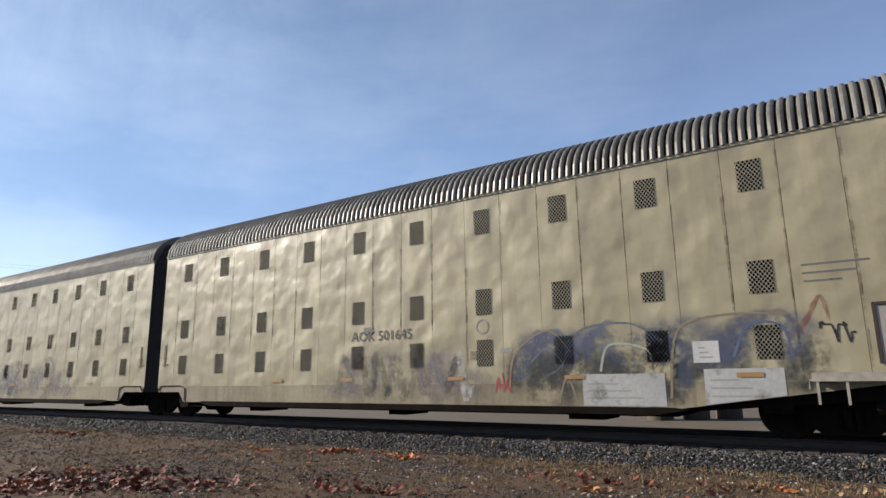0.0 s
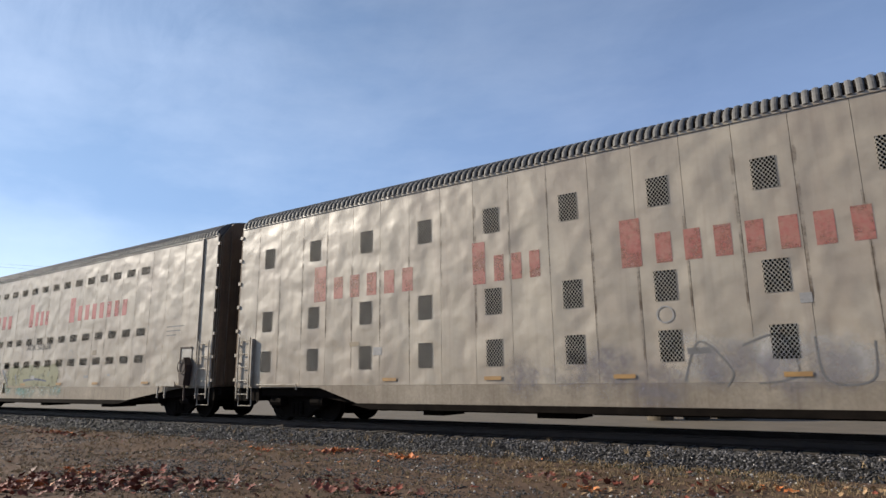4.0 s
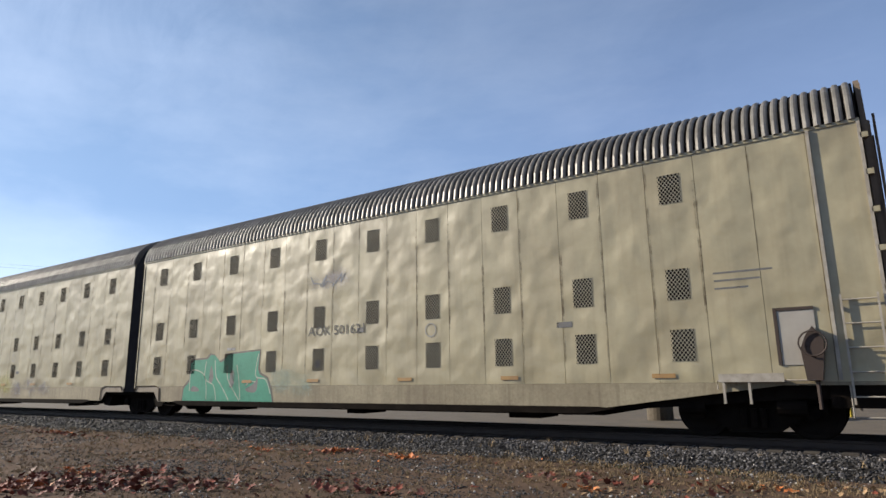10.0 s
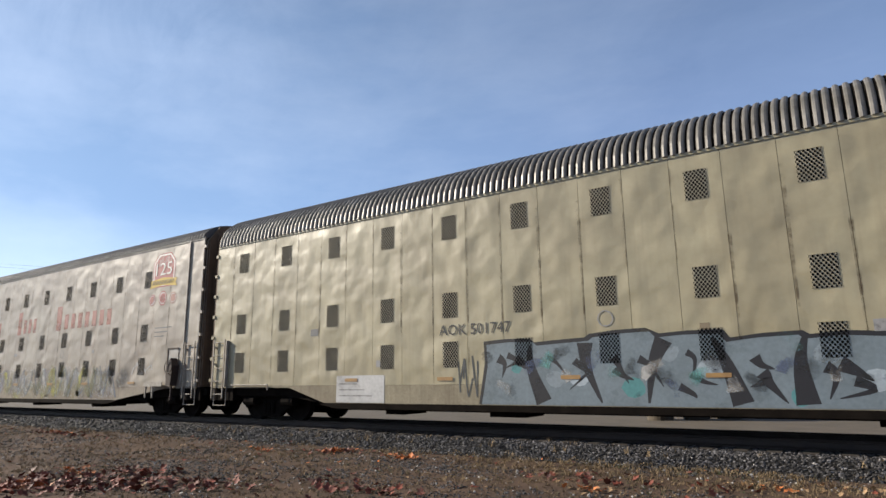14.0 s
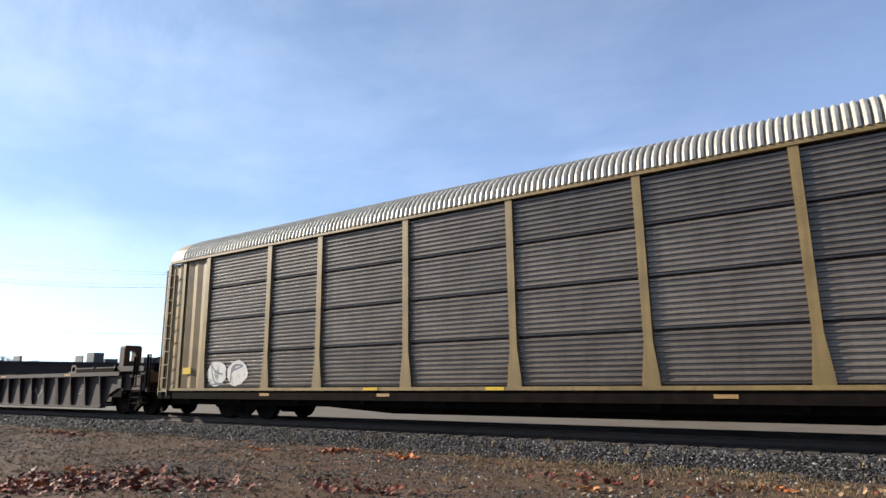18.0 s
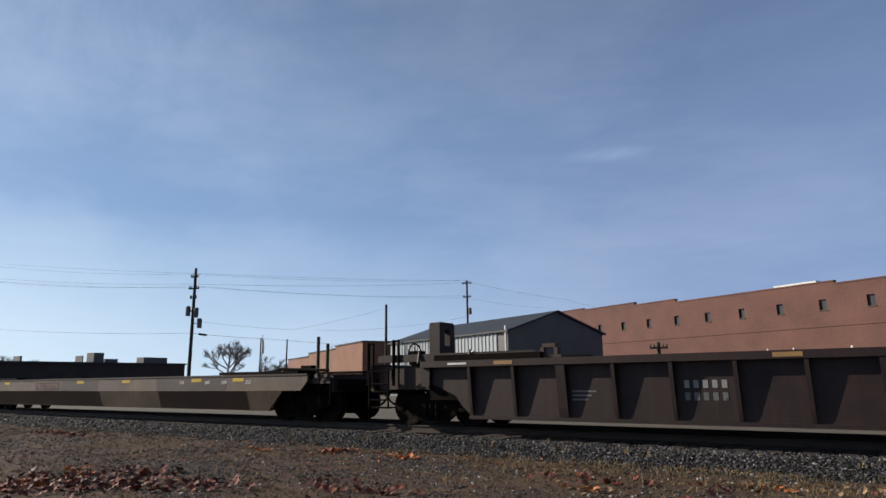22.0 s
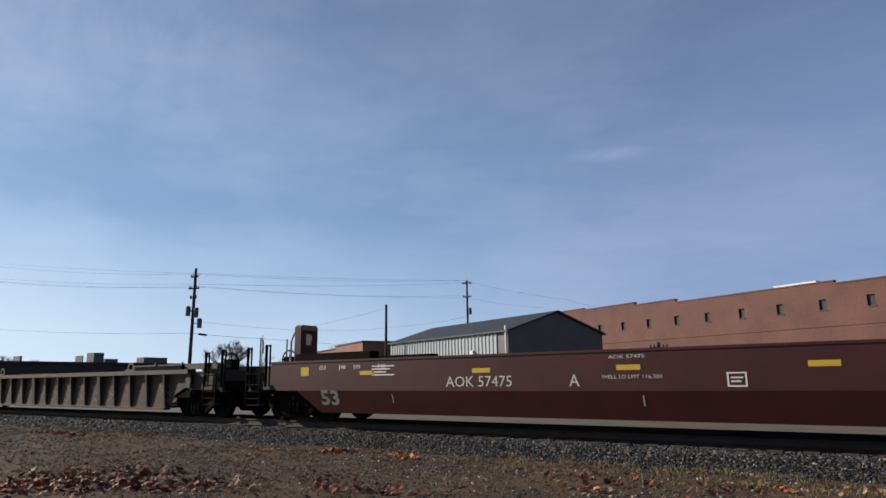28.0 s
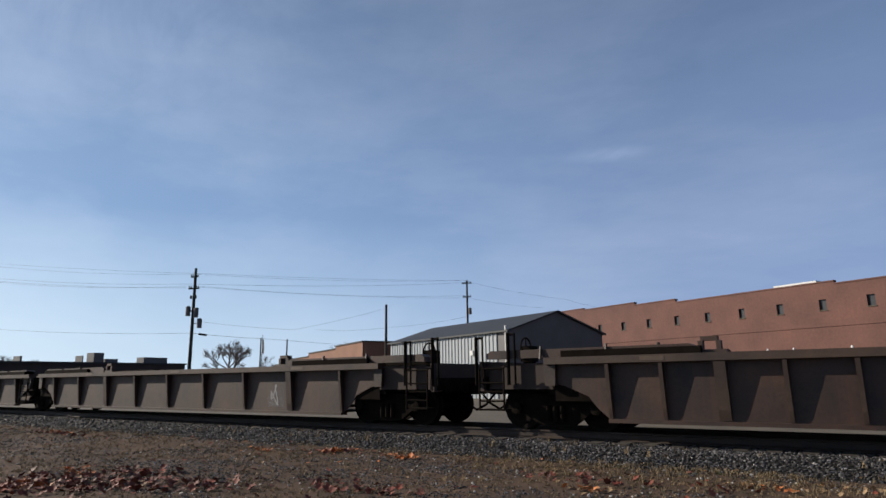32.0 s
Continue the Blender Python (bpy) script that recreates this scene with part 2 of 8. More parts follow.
M["rust_hinge"] = mat("rusty_hinge_steel", (0.17, 0.088, 0.04), (0.085, 0.05, 0.033), 5, 0.8, bump=0.3, fine=0.5)
M["rust_plate"] = mat("dull_orange_strip", (0.36, 0.21, 0.07), (0.28, 0.16, 0.06), 6, 0.6)
M["roof_dark"] = mat("weathered_grey_roof", (0.17, 0.165, 0.16), (0.10, 0.098, 0.095), 2, 0.6, 0.0, bump=0.1, spec=0.2)
M["roof_galv"] = mat("galvanised_roof", (0.55, 0.53, 0.47), (0.45, 0.43, 0.37), 2, 0.45, 0.2, bump=0.1)
# black running gear; also the shade painted into the tall cars' roof grooves
M["black"] = mat("sooty_black_steel_groove_shade", (0.007, 0.0055, 0.0045), (0.015, 0.0115, 0.009), 4, 0.9, bump=0.2, spec=0.04)
M["bellows"] = mat("black_rubber", (0.012, 0.0105, 0.0095), (0.03, 0.025, 0.021), 3, 0.55, spec=0.35, streak=0.5, streak_color=(0.06, 0.047, 0.036))
M["end"] = mat("dirty_brown_end_door", (0.19, 0.135, 0.085), (0.10, 0.07, 0.047), 1.2, 0.8, streak=0.6, streak_color=(0.03, 0.022, 0.016))
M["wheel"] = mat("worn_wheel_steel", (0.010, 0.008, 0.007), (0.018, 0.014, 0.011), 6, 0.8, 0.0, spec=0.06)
M["rail"] = mat("rusty_rail_steel", (0.03, 0.02, 0.015), (0.05, 0.032, 0.023), 4, 0.7, 0.1)
M["white_paint"] = mat("white_lettering", (0.75, 0.74, 0.71), (0.66, 0.65, 0.62), 5, 0.6)
M["black_paint"] = mat("black_lettering", (0.03, 0.03, 0.03), (0.06, 0.055, 0.05), 5, 0.6)
M["red_paint"] = mat("faded_red_lettering", (0.30, 0.028, 0.036), (0.33, 0.075, 0.07), 1.4, 0.55, fine=0.5)
M["red_faint"] = mat("washed_out_red_lettering", (0.37, 0.11, 0.095), (0.37, 0.20, 0.15), 1.2, 0.55, fine=0.5)
worn(M["red_paint"], 0.36, 0.5, 0.35, 1.6, 0.97)
worn(M["red_faint"], 0.36, 0.56, 0.1, 1.3, 0.9)
M["rust_streak"] = worn(mat("brown_rust_streak", (0.10, 0.06, 0.038), (0.06, 0.038, 0.026), 3, 0.8, spec=0.2), 0.46, 0.66, 0.0, 1.4, 0.8)
M["ladder"] = mat("pale_ladder_steel", (0.42, 0.38, 0.32), (0.27, 0.235, 0.19), 6, 0.5)
M["yellow"] = mat("ochre_car_paint", (0.27, 0.19, 0.066), (0.175, 0.118, 0.043), 1.5, 0.5, streak=0.6, streak_color=(0.10, 0.066, 0.03), bump=0.1, grime=0.6)
M["hood"] = mat("weathered_pale_hood", (0.33, 0.285, 0.20), (0.19, 0.14, 0.09), 1.6, 0.55, streak=0.6, streak_color=(0.15, 0.09, 0.05), grime=0.5, bump=0.1)
M["galv"] = mat("galvanised_panel", (0.205, 0.174, 0.145), (0.12, 0.10, 0.082), 1.3, 0.36, 0.3, streak=0.5, streak_color=(0.10, 0.072, 0.05), rand=0.16, bump=0.15, grime=0.4)
M["chrome_yellow"] = mat("reflective_yellow_strip", (0.62, 0.42, 0.03), (0.55, 0.37, 0.03), 5, 0.4)
M["well_brown"] = mat("brown_well_paint", (0.030, 0.0135, 0.0115), (0.012, 0.006, 0.0052), 1.4, 0.6, streak=0.6, streak_color=(0.042, 0.026, 0.021), bump=0.15, rand=0.12, grime=0.4, spec=0.35)
M["well_dust"] = mat("dusty_brown_well_paint", (0.078, 0.032, 0.0115), (0.012, 0.0062, 0.0040), 1.3, 0.6, streak=0.65, streak_color=(0.095, 0.042, 0.014), bump=0.15, rand=0.12, spec=0.45, grime=0.4)
M["well_rust"] = mat("rusty_red_brown_well_paint", (0.068, 0.031, 0.0165), (0.017, 0.0088, 0.0058), 1.3, 0.6, streak=0.6, streak_color=(0.07, 0.026, 0.015), bump=0.15, rand=0.1)
M["well_chord"] = mat("dull_rusty_chord_paint", (0.075, 0.042, 0.025), (0.027, 0.015, 0.010), 1.2, 0.6, streak=0.5, streak_color=(0.05, 0.026, 0.016), bump=0.15)
M["well_ochre"] = mat("rusty_ochre_well_paint", (0.150, 0.082, 0.028), (0.050, 0.024, 0.010), 1.2, 0.6, streak=0.5, streak_color=(0.05, 0.026, 0.016), bump=0.15)
M["well_red"] = mat("oxide_red_well_paint", (0.075, 0.0165, 0.0135), (0.05, 0.012, 0.0105), 1.5, 0.45, streak=0.35, streak_color=(0.045, 0.016, 0.013), bump=0.08, spec=0.35)
M["well_tan"] = mat("faded_tan_well_paint", (0.135, 0.092, 0.058), (0.06, 0.036, 0.025), 0.7, 0.6, streak=0.5, streak_color=(0.055, 0.028, 0.02), bump=0.12)
M["well_maroon"] = mat("dark_maroon_brown_well_paint", (0.052, 0.028, 0.0225), (0.021, 0.0105, 0.0092), 0.6, 0.55, streak=0.5, streak_color=(0.045, 0.022, 0.017), bump=0.12, grime=0.4)
TAN_PAINTS = (M["well_tan"], M["well_maroon"])
M["well_in"] = mat("dark_well_inside", (0.05, 0.03, 0.022), (0.035, 0.022, 0.017), 2, 0.8)


# ---- geometry helpers ----
def box(bm, x0, x1, y0, y1, z0, z1):
    v = [bm.verts.new(p) for p in ((x0, y0, z0), (x1, y0, z0), (x1, y1, z0), (x0, y1, z0), (x0, y0, z1), (x1, y0, z1), (x1, y1, z1), (x0, y1, z1))]
    for f in ((3, 2, 1, 0), (4, 5, 6, 7), (0, 1, 5, 4), (1, 2, 6, 5), (2, 3, 7, 6), (3, 0, 4, 7)):
        bm.faces.new([v[i] for i in f])
    return v


def prism(bm, pts, y0, y1):
    """A plate: points (x, z) of its outline seen from -y (anticlockwise), from y0 (near) to y1 (far)."""
    a = [bm.verts.new((x, y0, z)) for x, z in pts]
    b = [bm.verts.new((x, y1, z)) for x, z in pts]
    bm.faces.new(a)
    bm.faces.new(b[::-1])
    n = len(pts)
    for i in range(n):
        bm.faces.new((a[i], b[i], b[(i + 1) % n], a[(i + 1) % n]))


def tube(bm, p, q, r, sides=8, r2=None):
    p, q = Vector(p), Vector(q)
    d = (q - p).normalized()
    u = d.orthogonal().normalized()
    w = d.cross(u)
    r2 = r if r2 is None else r2
    rings = []
    for c, rr in ((p, r), (q, r2)):
        rings.append([bm.verts.new(c + (u * math.cos(2 * math.pi * i / sides) + w * math.sin(2 * math.pi * i / sides)) * rr) for i in range(sides)])
    for i in range(sides):
        j = (i + 1) % sides
        bm.faces.new((rings[0][i], rings[0][j], rings[1][j], rings[1][i]))
    bm.faces.new(rings[0][::-1])
    bm.faces.new(rings[1])


def path_tube(bm, pts, r, sides=6):
    """A bent tube along points."""
    pts = [Vector(p) for p in pts]
    rings = []
    for i, p in enumerate(pts):
        d = (pts[min(i + 1, len(pts) - 1)] - pts[max(i - 1, 0)]).normalized()
        u = d.cross(Vector((0.12, 0.31, 0.94))).normalized()
        w = d.cross(u)
        rings.append([bm.verts.new(p + (u * math.cos(2 * math.pi * k / sides) + w * math.sin(2 * math.pi * k / sides)) * r) for k in range(sides)])
    for a, b in zip(rings[:-1], rings[1:]):
        for i in range(sides):
            j = (i + 1) % sides
            bm.faces.new((a[i], a[j], b[j], b[i]))
    bm.faces.new(rings[0][::-1])
    bm.faces.new(rings[-1])


def lathe(bm, profile, c, axis="y", sides=24):
    """A turned body round the axis through c: profile of (along, radius)."""
    c = Vector(c)
    rings = []
    for a, r in profile:
        ring = []
        for i in range(sides):
            s, k = math.sin(2 * math.pi * i / sides) * r, math.cos(2 * math.pi * i / sides) * r
            ring.append(bm.verts.new(c + (Vector((k, a, s)) if axis == "y" else Vector((k, s, a)))))
        rings.append(ring)
    for r0, r1 in zip(rings[:-1], rings[1:]):
        for i in range(sides):
            j = (i + 1) % sides
            bm.faces.new((r0[i], r1[i], r1[j], r0[j]))
    bm.faces.new(rings[0])
    bm.faces.new(rings[-1][::-1])


def mesh_of(bm, name, material, smooth=False):
    bmesh.ops.recalc_face_normals(bm, faces=bm.faces)
    me = bpy.data.meshes.new(name)
    bm.to_mesh(me)
    bm.free()
    me.materials.append(material)
    if smooth:
        me.shade_smooth()
    return me


def part(name, bm, material, parent=None, label="", at=None, smooth=False):
    """Links a bmesh (or a mesh) as one mesh object under a thing or a part."""
    me = bm if isinstance(bm, bpy.types.Mesh) else mesh_of(bm, name, material, smooth)
    ob = new(name, me)
    if parent:
        ob.parent = parent
    if at is not None:
        ob.matrix_basis = at
    return tagged(ob, label)


def thing(name, label, category, group="", kind="", at=None):
    ob = new(name)
    ob.empty_display_size = 0.3
    if at is not None:
        ob.matrix_basis = at
    return tagged(ob, label, category, group, kind)


def text_mesh(body, size, material, offset=0.0, shear=0.0, spacing=1.0):
    cu = bpy.data.curves.new("lettering", "FONT")
    cu.body, cu.size, cu.offset, cu.shear, cu.space_character = body, size, offset, shear, spacing
    cu.resolution_u, cu.extrude = 2, 0.0003
    ob = bpy.data.objects.new("lettering", cu)
    me = bpy.data.meshes.new_from_object(ob)
    bpy.data.objects.remove(ob)
    me.materials.clear()
    me.materials.append(material)
    return me


def fit_text(name, body, material, parent, x0, x1, z0, z1, y, label="", offset=0.0, shear=0.0):
    """Lettering on the near side of a thing, stretched to the box x0..x1, z0..z1."""
    me = text_mesh(body, 1.0, material, offset, shear)
    co = np.empty(len(me.vertices) * 3)
    me.vertices.foreach_get("co", co)
    co = co.reshape(-1, 3)
    lo, hi = co.min(0), co.max(0)
    out = np.empty_like(co)
    out[:, 0] = x0 + (co[:, 0] - lo[0]) / (hi[0] - lo[0]) * (x1 - x0)
    out[:, 2] = z0 + (co[:, 1] - lo[1]) / (hi[1] - lo[1]) * (z1 - z0)
    out[:, 1] = y - co[:, 2]
    me.vertices.foreach_set("co", out.ravel())
    return part(name, me, material, parent, label)


def bars_word(name, material, parent, x0, x1, z0, z1, y, count, label="", width=0.56):
    """Plain letter-sized bars in a row, for lettering that is not spelled out."""
    w = (x1 - x0) / count
    for i in range(count):
        a = x0 + i * w + w * (1 - width) / 2
        bm = bmesh.new()
        box(bm, a, a + w * width, y, y + 0.002, z0, z1)
        part(name, bm, material, parent, label)


# paints of the graffiti: solid colours and soft sprayed ones
def spray(name, c, cover=0.75, soft=False):
    """Sprayed colour, uneven; soft: fading out as its mesh's cover says."""
    m = mat(name, c, tuple(v * 0.85 for v in c), 1.0, 0.5)
    n, l = m.node_tree.nodes, m.node_tree.links
    tc, nz, rp = n.new("ShaderNodeTexCoord"), n.new("ShaderNodeTexNoise"), n.new("ShaderNodeValToRGB")
    nz.inputs["Scale"].default_value, nz.inputs["Detail"].default_value = 1.6, 6
    rp.color_ramp.elements[0].position, rp.color_ramp.elements[1].position = 0.38, 0.68
    rp.color_ramp.elements[1].color = (cover, cover, cover, 1)
    l.new(tc.outputs["Object"], nz.inputs["Vector"])
    l.new(nz.outputs["Fac"], rp.inputs["Fac"])
    out = rp.outputs["Color"]
    if soft:
        nz.inputs["Roughness"].default_value = 0.68
        at, mu = n.new("ShaderNodeAttribute"), n.new("ShaderNodeMath")
        at.attribute_name, mu.operation = "cover", "MULTIPLY"
        l.new(out, mu.inputs[0])
        l.new(at.outputs["Fac"], mu.inputs[1])
        out = mu.outputs["Value"]
    l.new(out, n["Principled BSDF"].inputs["Alpha"])
    return m


for g_name, g_c in (("g_grey", (0.16, 0.155, 0.15)), ("g_greypale", (0.33, 0.32, 0.31)), ("g_pale", (0.45, 0.45, 0.43)), ("g_dark", (0.02, 0.018, 0.02)), ("g_slate", (0.13, 0.15, 0.19)), ("g_blue", (0.10, 0.17, 0.32)),
                    ("g_white", (0.58, 0.57, 0.55)), ("g_red", (0.38, 0.07, 0.06)), ("g_tan", (0.28, 0.22, 0.14)), ("g_ice", (0.42, 0.48, 0.52)), ("g_khaki", (0.24, 0.23, 0.12)), ("g_olive", (0.16, 0.16, 0.09)),
                    ("g_chalk", (0.62, 0.60, 0.56)), ("g_mist", (0.20, 0.245, 0.27)), ("g_umber", (0.115, 0.098, 0.08)), ("g_shade", (0.075, 0.078, 0.075)), ("g_dusk", (0.10, 0.13, 0.21)), ("g_leaf", (0.07, 0.34, 0.25)), ("g_navy", (0.045, 0.06, 0.12)), ("g_green", (0.03, 0.27, 0.17)), ("g_paleline", (0.42, 0.44, 0.36)), ("g_lime", (0.27, 0.36, 0.15)), ("g_teal", (0.10, 0.28, 0.28)), ("g_steel", (0.28, 0.33, 0.36)), ("g_crimson", (0.135, 0.010, 0.016)), ("g_maroon", (0.08, 0.010, 0.015)), ("g_cyan", (0.08, 0.30, 0.42)), ("g_peach", (0.42, 0.29, 0.20)), ("g_rose", (0.36, 0.22, 0.18)), ("g_lav", (0.23, 0.21, 0.22)), ("g_moss", (0.22, 0.23, 0.15)), ("g_brick", (0.19, 0.065, 0.055)), ("g_ink", (0.05, 0.055, 0.06))):
    M[g_name] = worn(mat("spray_paint_" + g_name[2:], g_c, tuple(v * 0.72 for v in g_c), 1.2, 0.5, fine=0.45), 0.33, 0.47, 0.75 if g_name in ("g_dark", "g_crimson", "g_maroon", "g_green", "g_umber", "g_lime", "g_white", "g_ice", "g_mist", "g_cyan", "g_blue") else 0.3, 2.2, 0.99)
M["g_chalky"] = worn(mat("spray_paint_chalky", (0.25, 0.205, 0.15), (0.15, 0.12, 0.085), 2.0, 0.7, fine=0.5), 0.33, 0.47, 0.4, 2.2, 0.99)
for h_name, h_c, h_k in (("h_grey", (0.25, 0.25, 0.25), 0.5), ("h_tan", (0.34, 0.27, 0.17), 0.5), ("h_orange", (0.48, 0.26, 0.11), 0.55), ("h_teal", (0.17, 0.42, 0.39), 0.7), ("h_white", (0.52, 0.51, 0.48), 0.6),
                         ("h_yellow", (0.45, 0.38, 0.13), 0.55), ("h_red", (0.27, 0.075, 0.06), 0.85), ("h_lemon", (0.50, 0.47, 0.10), 0.75), ("h_blue", (0.07, 0.20, 0.42), 0.8), ("hg_green", (0.04, 0.26, 0.17), 0.9), ("h_chalk", (0.62, 0.60, 0.56), 0.85), ("h_ink", (0.045, 0.05, 0.055), 0.9), ("h_sky", (0.105, 0.13, 0.215), 0.9), ("h_lav", (0.22, 0.20, 0.22), 0.75), ("h_peach", (0.42, 0.28, 0.19), 0.8), ("h_moss", (0.19, 0.185, 0.09), 0.9), ("h_umber", (0.10, 0.088, 0.072), 1.0), ("h_navy", (0.035, 0.05, 0.12), 1.0), ("h_mint", (0.30, 0.44, 0.38), 0.5), ("h_rust", (0.36, 0.24, 0.10), 0.55)):
    M[h_name] = spray("sprayed_" + h_name.split("_")[1], h_c, h_k)
    M["f" + h_name] = spray("soft_spray_" + h_name.split("_")[1], h_c, h_k, True)
    M["s" + h_name] = mat("thin_spray_" + h_name.split("_")[1], tuple(0.55 * a + 0.45 * b for a, b in zip(h_c, (0.36, 0.31, 0.24))), tuple(0.75 * a + 0.25 * b for a, b in zip(h_c, (0.36, 0.31, 0.24))), 1.5, 0.5, fine=0.5)


# ---- running gear ----
MESH = {}


def cached(key, build):
    if key not in MESH:
        MESH[key] = build()
    return MESH[key]


def wheelset_mesh():
    bm = bmesh.new()
    tube(bm, (0, -0.95, 0), (0, 0.95, 0), 0.085, 10)
    for s in (-1, 1):
        y = 0.72 * s
        lathe(bm, [(y + 0.07 * s, 0.12), (y + 0.07 * s, 0.36), (y + 0.085 * s, 0.38), (y + 0.085 * s, 0.455), (y - 0.04 * s, 0.46), (y - 0.05 * s, 0.485), (y - 0.08 * s, 0.485), (y - 0.08 * s, 0.37), (y - 0.02 * s, 0.34), (y - 0.05 * s, 0.12)], (0, 0, 0), "y", 28)
        for k in range(4):
            a = k * math.pi / 2
            box(bm, 0.22 * math.cos(a) - 0.04, 0.22 * math.cos(a) + 0.04, y + 0.02 * s, y + 0.05 * s, 0.22 * math.sin(a) - 0.04, 0.22 * math.sin(a) + 0.04)
    return mesh_of(bm, "wheelset", M["wheel"])


def side_frame_mesh():
    bm = bmesh.new()
    for s in (-1, 1):
        y0, y1 = (s * 1.0 - 0.07, s * 1.0 + 0.07)
        prism(bm, [(-1.12, 0.44), (-0.98, 0.34), (-0.74, 0.36), (-0.38, 0.12), (0.38, 0.12), (0.74, 0.36), (0.98, 0.34), (1.12, 0.44), (1.12, 0.60), (0.9, 0.68), (0.4, 0.76), (-0.4, 0.76), (-0.9, 0.68), (-1.12, 0.60)], y0, y1)
        for k in (-0.16, 0.0, 0.16):
            lathe(bm, [(0.2, 0.06), (0.52, 0.06)], (k, s * 1.1, 0), "z", 8)
        for k in (-0.89, 0.89):
            lathe(bm, [(s * 1.04, 0.13), (s * 1.16, 0.12), (s * 1.17, 0.06)], (k, 0, 0.46), "y", 12)
    box(bm, -0.22, 0.22, -1.0, 1.0, 0.36, 0.70)
    box(bm, -0.75, -0.6, -0.8, 0.8, 0.3, 0.42)
    box(bm, 0.6, 0.75, -0.8, 0.8, 0.3, 0.42)
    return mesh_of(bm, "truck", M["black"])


WHEELS = []


def add_truck(parent, x):
    tr = part("truck", cached("truck", side_frame_mesh), None, parent, "black cast steel two-axle truck", pose(x, 0, 0))
    for k in (-0.89, 0.89):
        WHEELS.append((part("wheelset", cached("wheelset", wheelset_mesh), None, tr, "", pose(k, 0, 0.46)), k))
    return tr


def coupler_mesh():
    bm = bmesh.new()
    box(bm, -0.75, 0.35, -0.09, 0.09, 0.74, 0.94)
    prism(bm, [(-1.02, 0.72), (-0.75, 0.72), (-0.75, 0.98), (-1.02, 0.98)], -0.2, 0.16)
    box(bm, -1.08, -0.98, -0.2, -0.06, 0.72, 0.98)
    path_tube(bm, [(-0.2, -0.32, 0.78), (-0.45, -0.34, 0.5), (-0.75, -0.3, 0.36), (-1.0, -0.25, 0.5)], 0.028)
    return mesh_of(bm, "coupler", M["black"])


def add_coupler(parent, x, d):
    """d: +1 when the body lies towards +x of the coupler."""
    return part("coupler", cached("coupler", coupler_mesh), None, parent, "", pose(x, 0, 0, 0, 0, 0 if d > 0 else 180))


def ladder_into(bm, x0, x1, y, z0, z1, step=0.36, r=0.016):
    for x in (x0, x1):
        box(bm, x - r, x + r, y - 0.035, y, z0, z1)
    z = z0 + 0.12
    while z < z1:
        tube(bm, (x0, y - 0.02, z), (x1, y - 0.02, z), r * 0.8, 6)
        z += step


# ---- tall articulated autoracks ----
def bottom_z(x, length, a0, b0, a1, b1):
    """Lower edge of the side: raised over the trucks at both ends."""
    if x <= a0 or x >= length - a1:
        return 0.92
    if x < b0:
        return 0.92 - 0.42 * (x - a0) / (b0 - a0)
    if x > length - b1:
        return 0.92 - 0.42 * (length - a1 - x) / (b1 - a1)
    return 0.50


def roof_mesh(x0, x1, eave, rise, pitch, depth, material, half=1.56, power=0.5, groove=None):
    """A barrel roof of steel, corrugated across."""
    n = int((x1 - x0) / pitch)
    pitch = (x1 - x0) / n
    shape = ((0.0, 0.0), (0.10, 0.0), (0.22, 0.72), (0.45, 1.0), (0.68, 0.72), (0.82, 0.0))
    xs = [(x0 + (i + a) * pitch, h) for i in range(n) for a, h in shape] + [(x1, 0)]
    arc = []
    m = 14
    for j in range(m + 1):
        a = math.pi * j / m
        arc.append((-math.cos(a) * half, math.sin(a) ** (power * 2), -math.cos(a), math.sin(a)))
    verts, faces = [], []
    for x, h in xs:
        for y, z, ny, nz in arc:
            verts.append((x, y + ny * h * depth, eave + z * rise + nz * h * depth))
    k = m + 1
    for i in range(len(xs) - 1):
        for j in range(m):
            faces.append((i * k + j, (i + 1) * k + j, (i + 1) * k + j + 1, i * k + j + 1))
    faces.append(tuple(range(k)))
    faces.append(tuple(range((len(xs) - 1) * k, len(xs) * k))[::-1])
    me = bpy.data.meshes.new("roof")
    me.from_pydata(verts, [], faces)
    me.materials.append(material)
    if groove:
        # shade between the ribs is painted in: groove faces get a darker colour
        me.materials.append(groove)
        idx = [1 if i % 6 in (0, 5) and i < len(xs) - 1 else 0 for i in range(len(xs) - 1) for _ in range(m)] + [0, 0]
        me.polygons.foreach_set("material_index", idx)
    return me


UNIT = {}   # lower edge of each tall body, by its name
HALF = 1.54
PITCH = 1.857


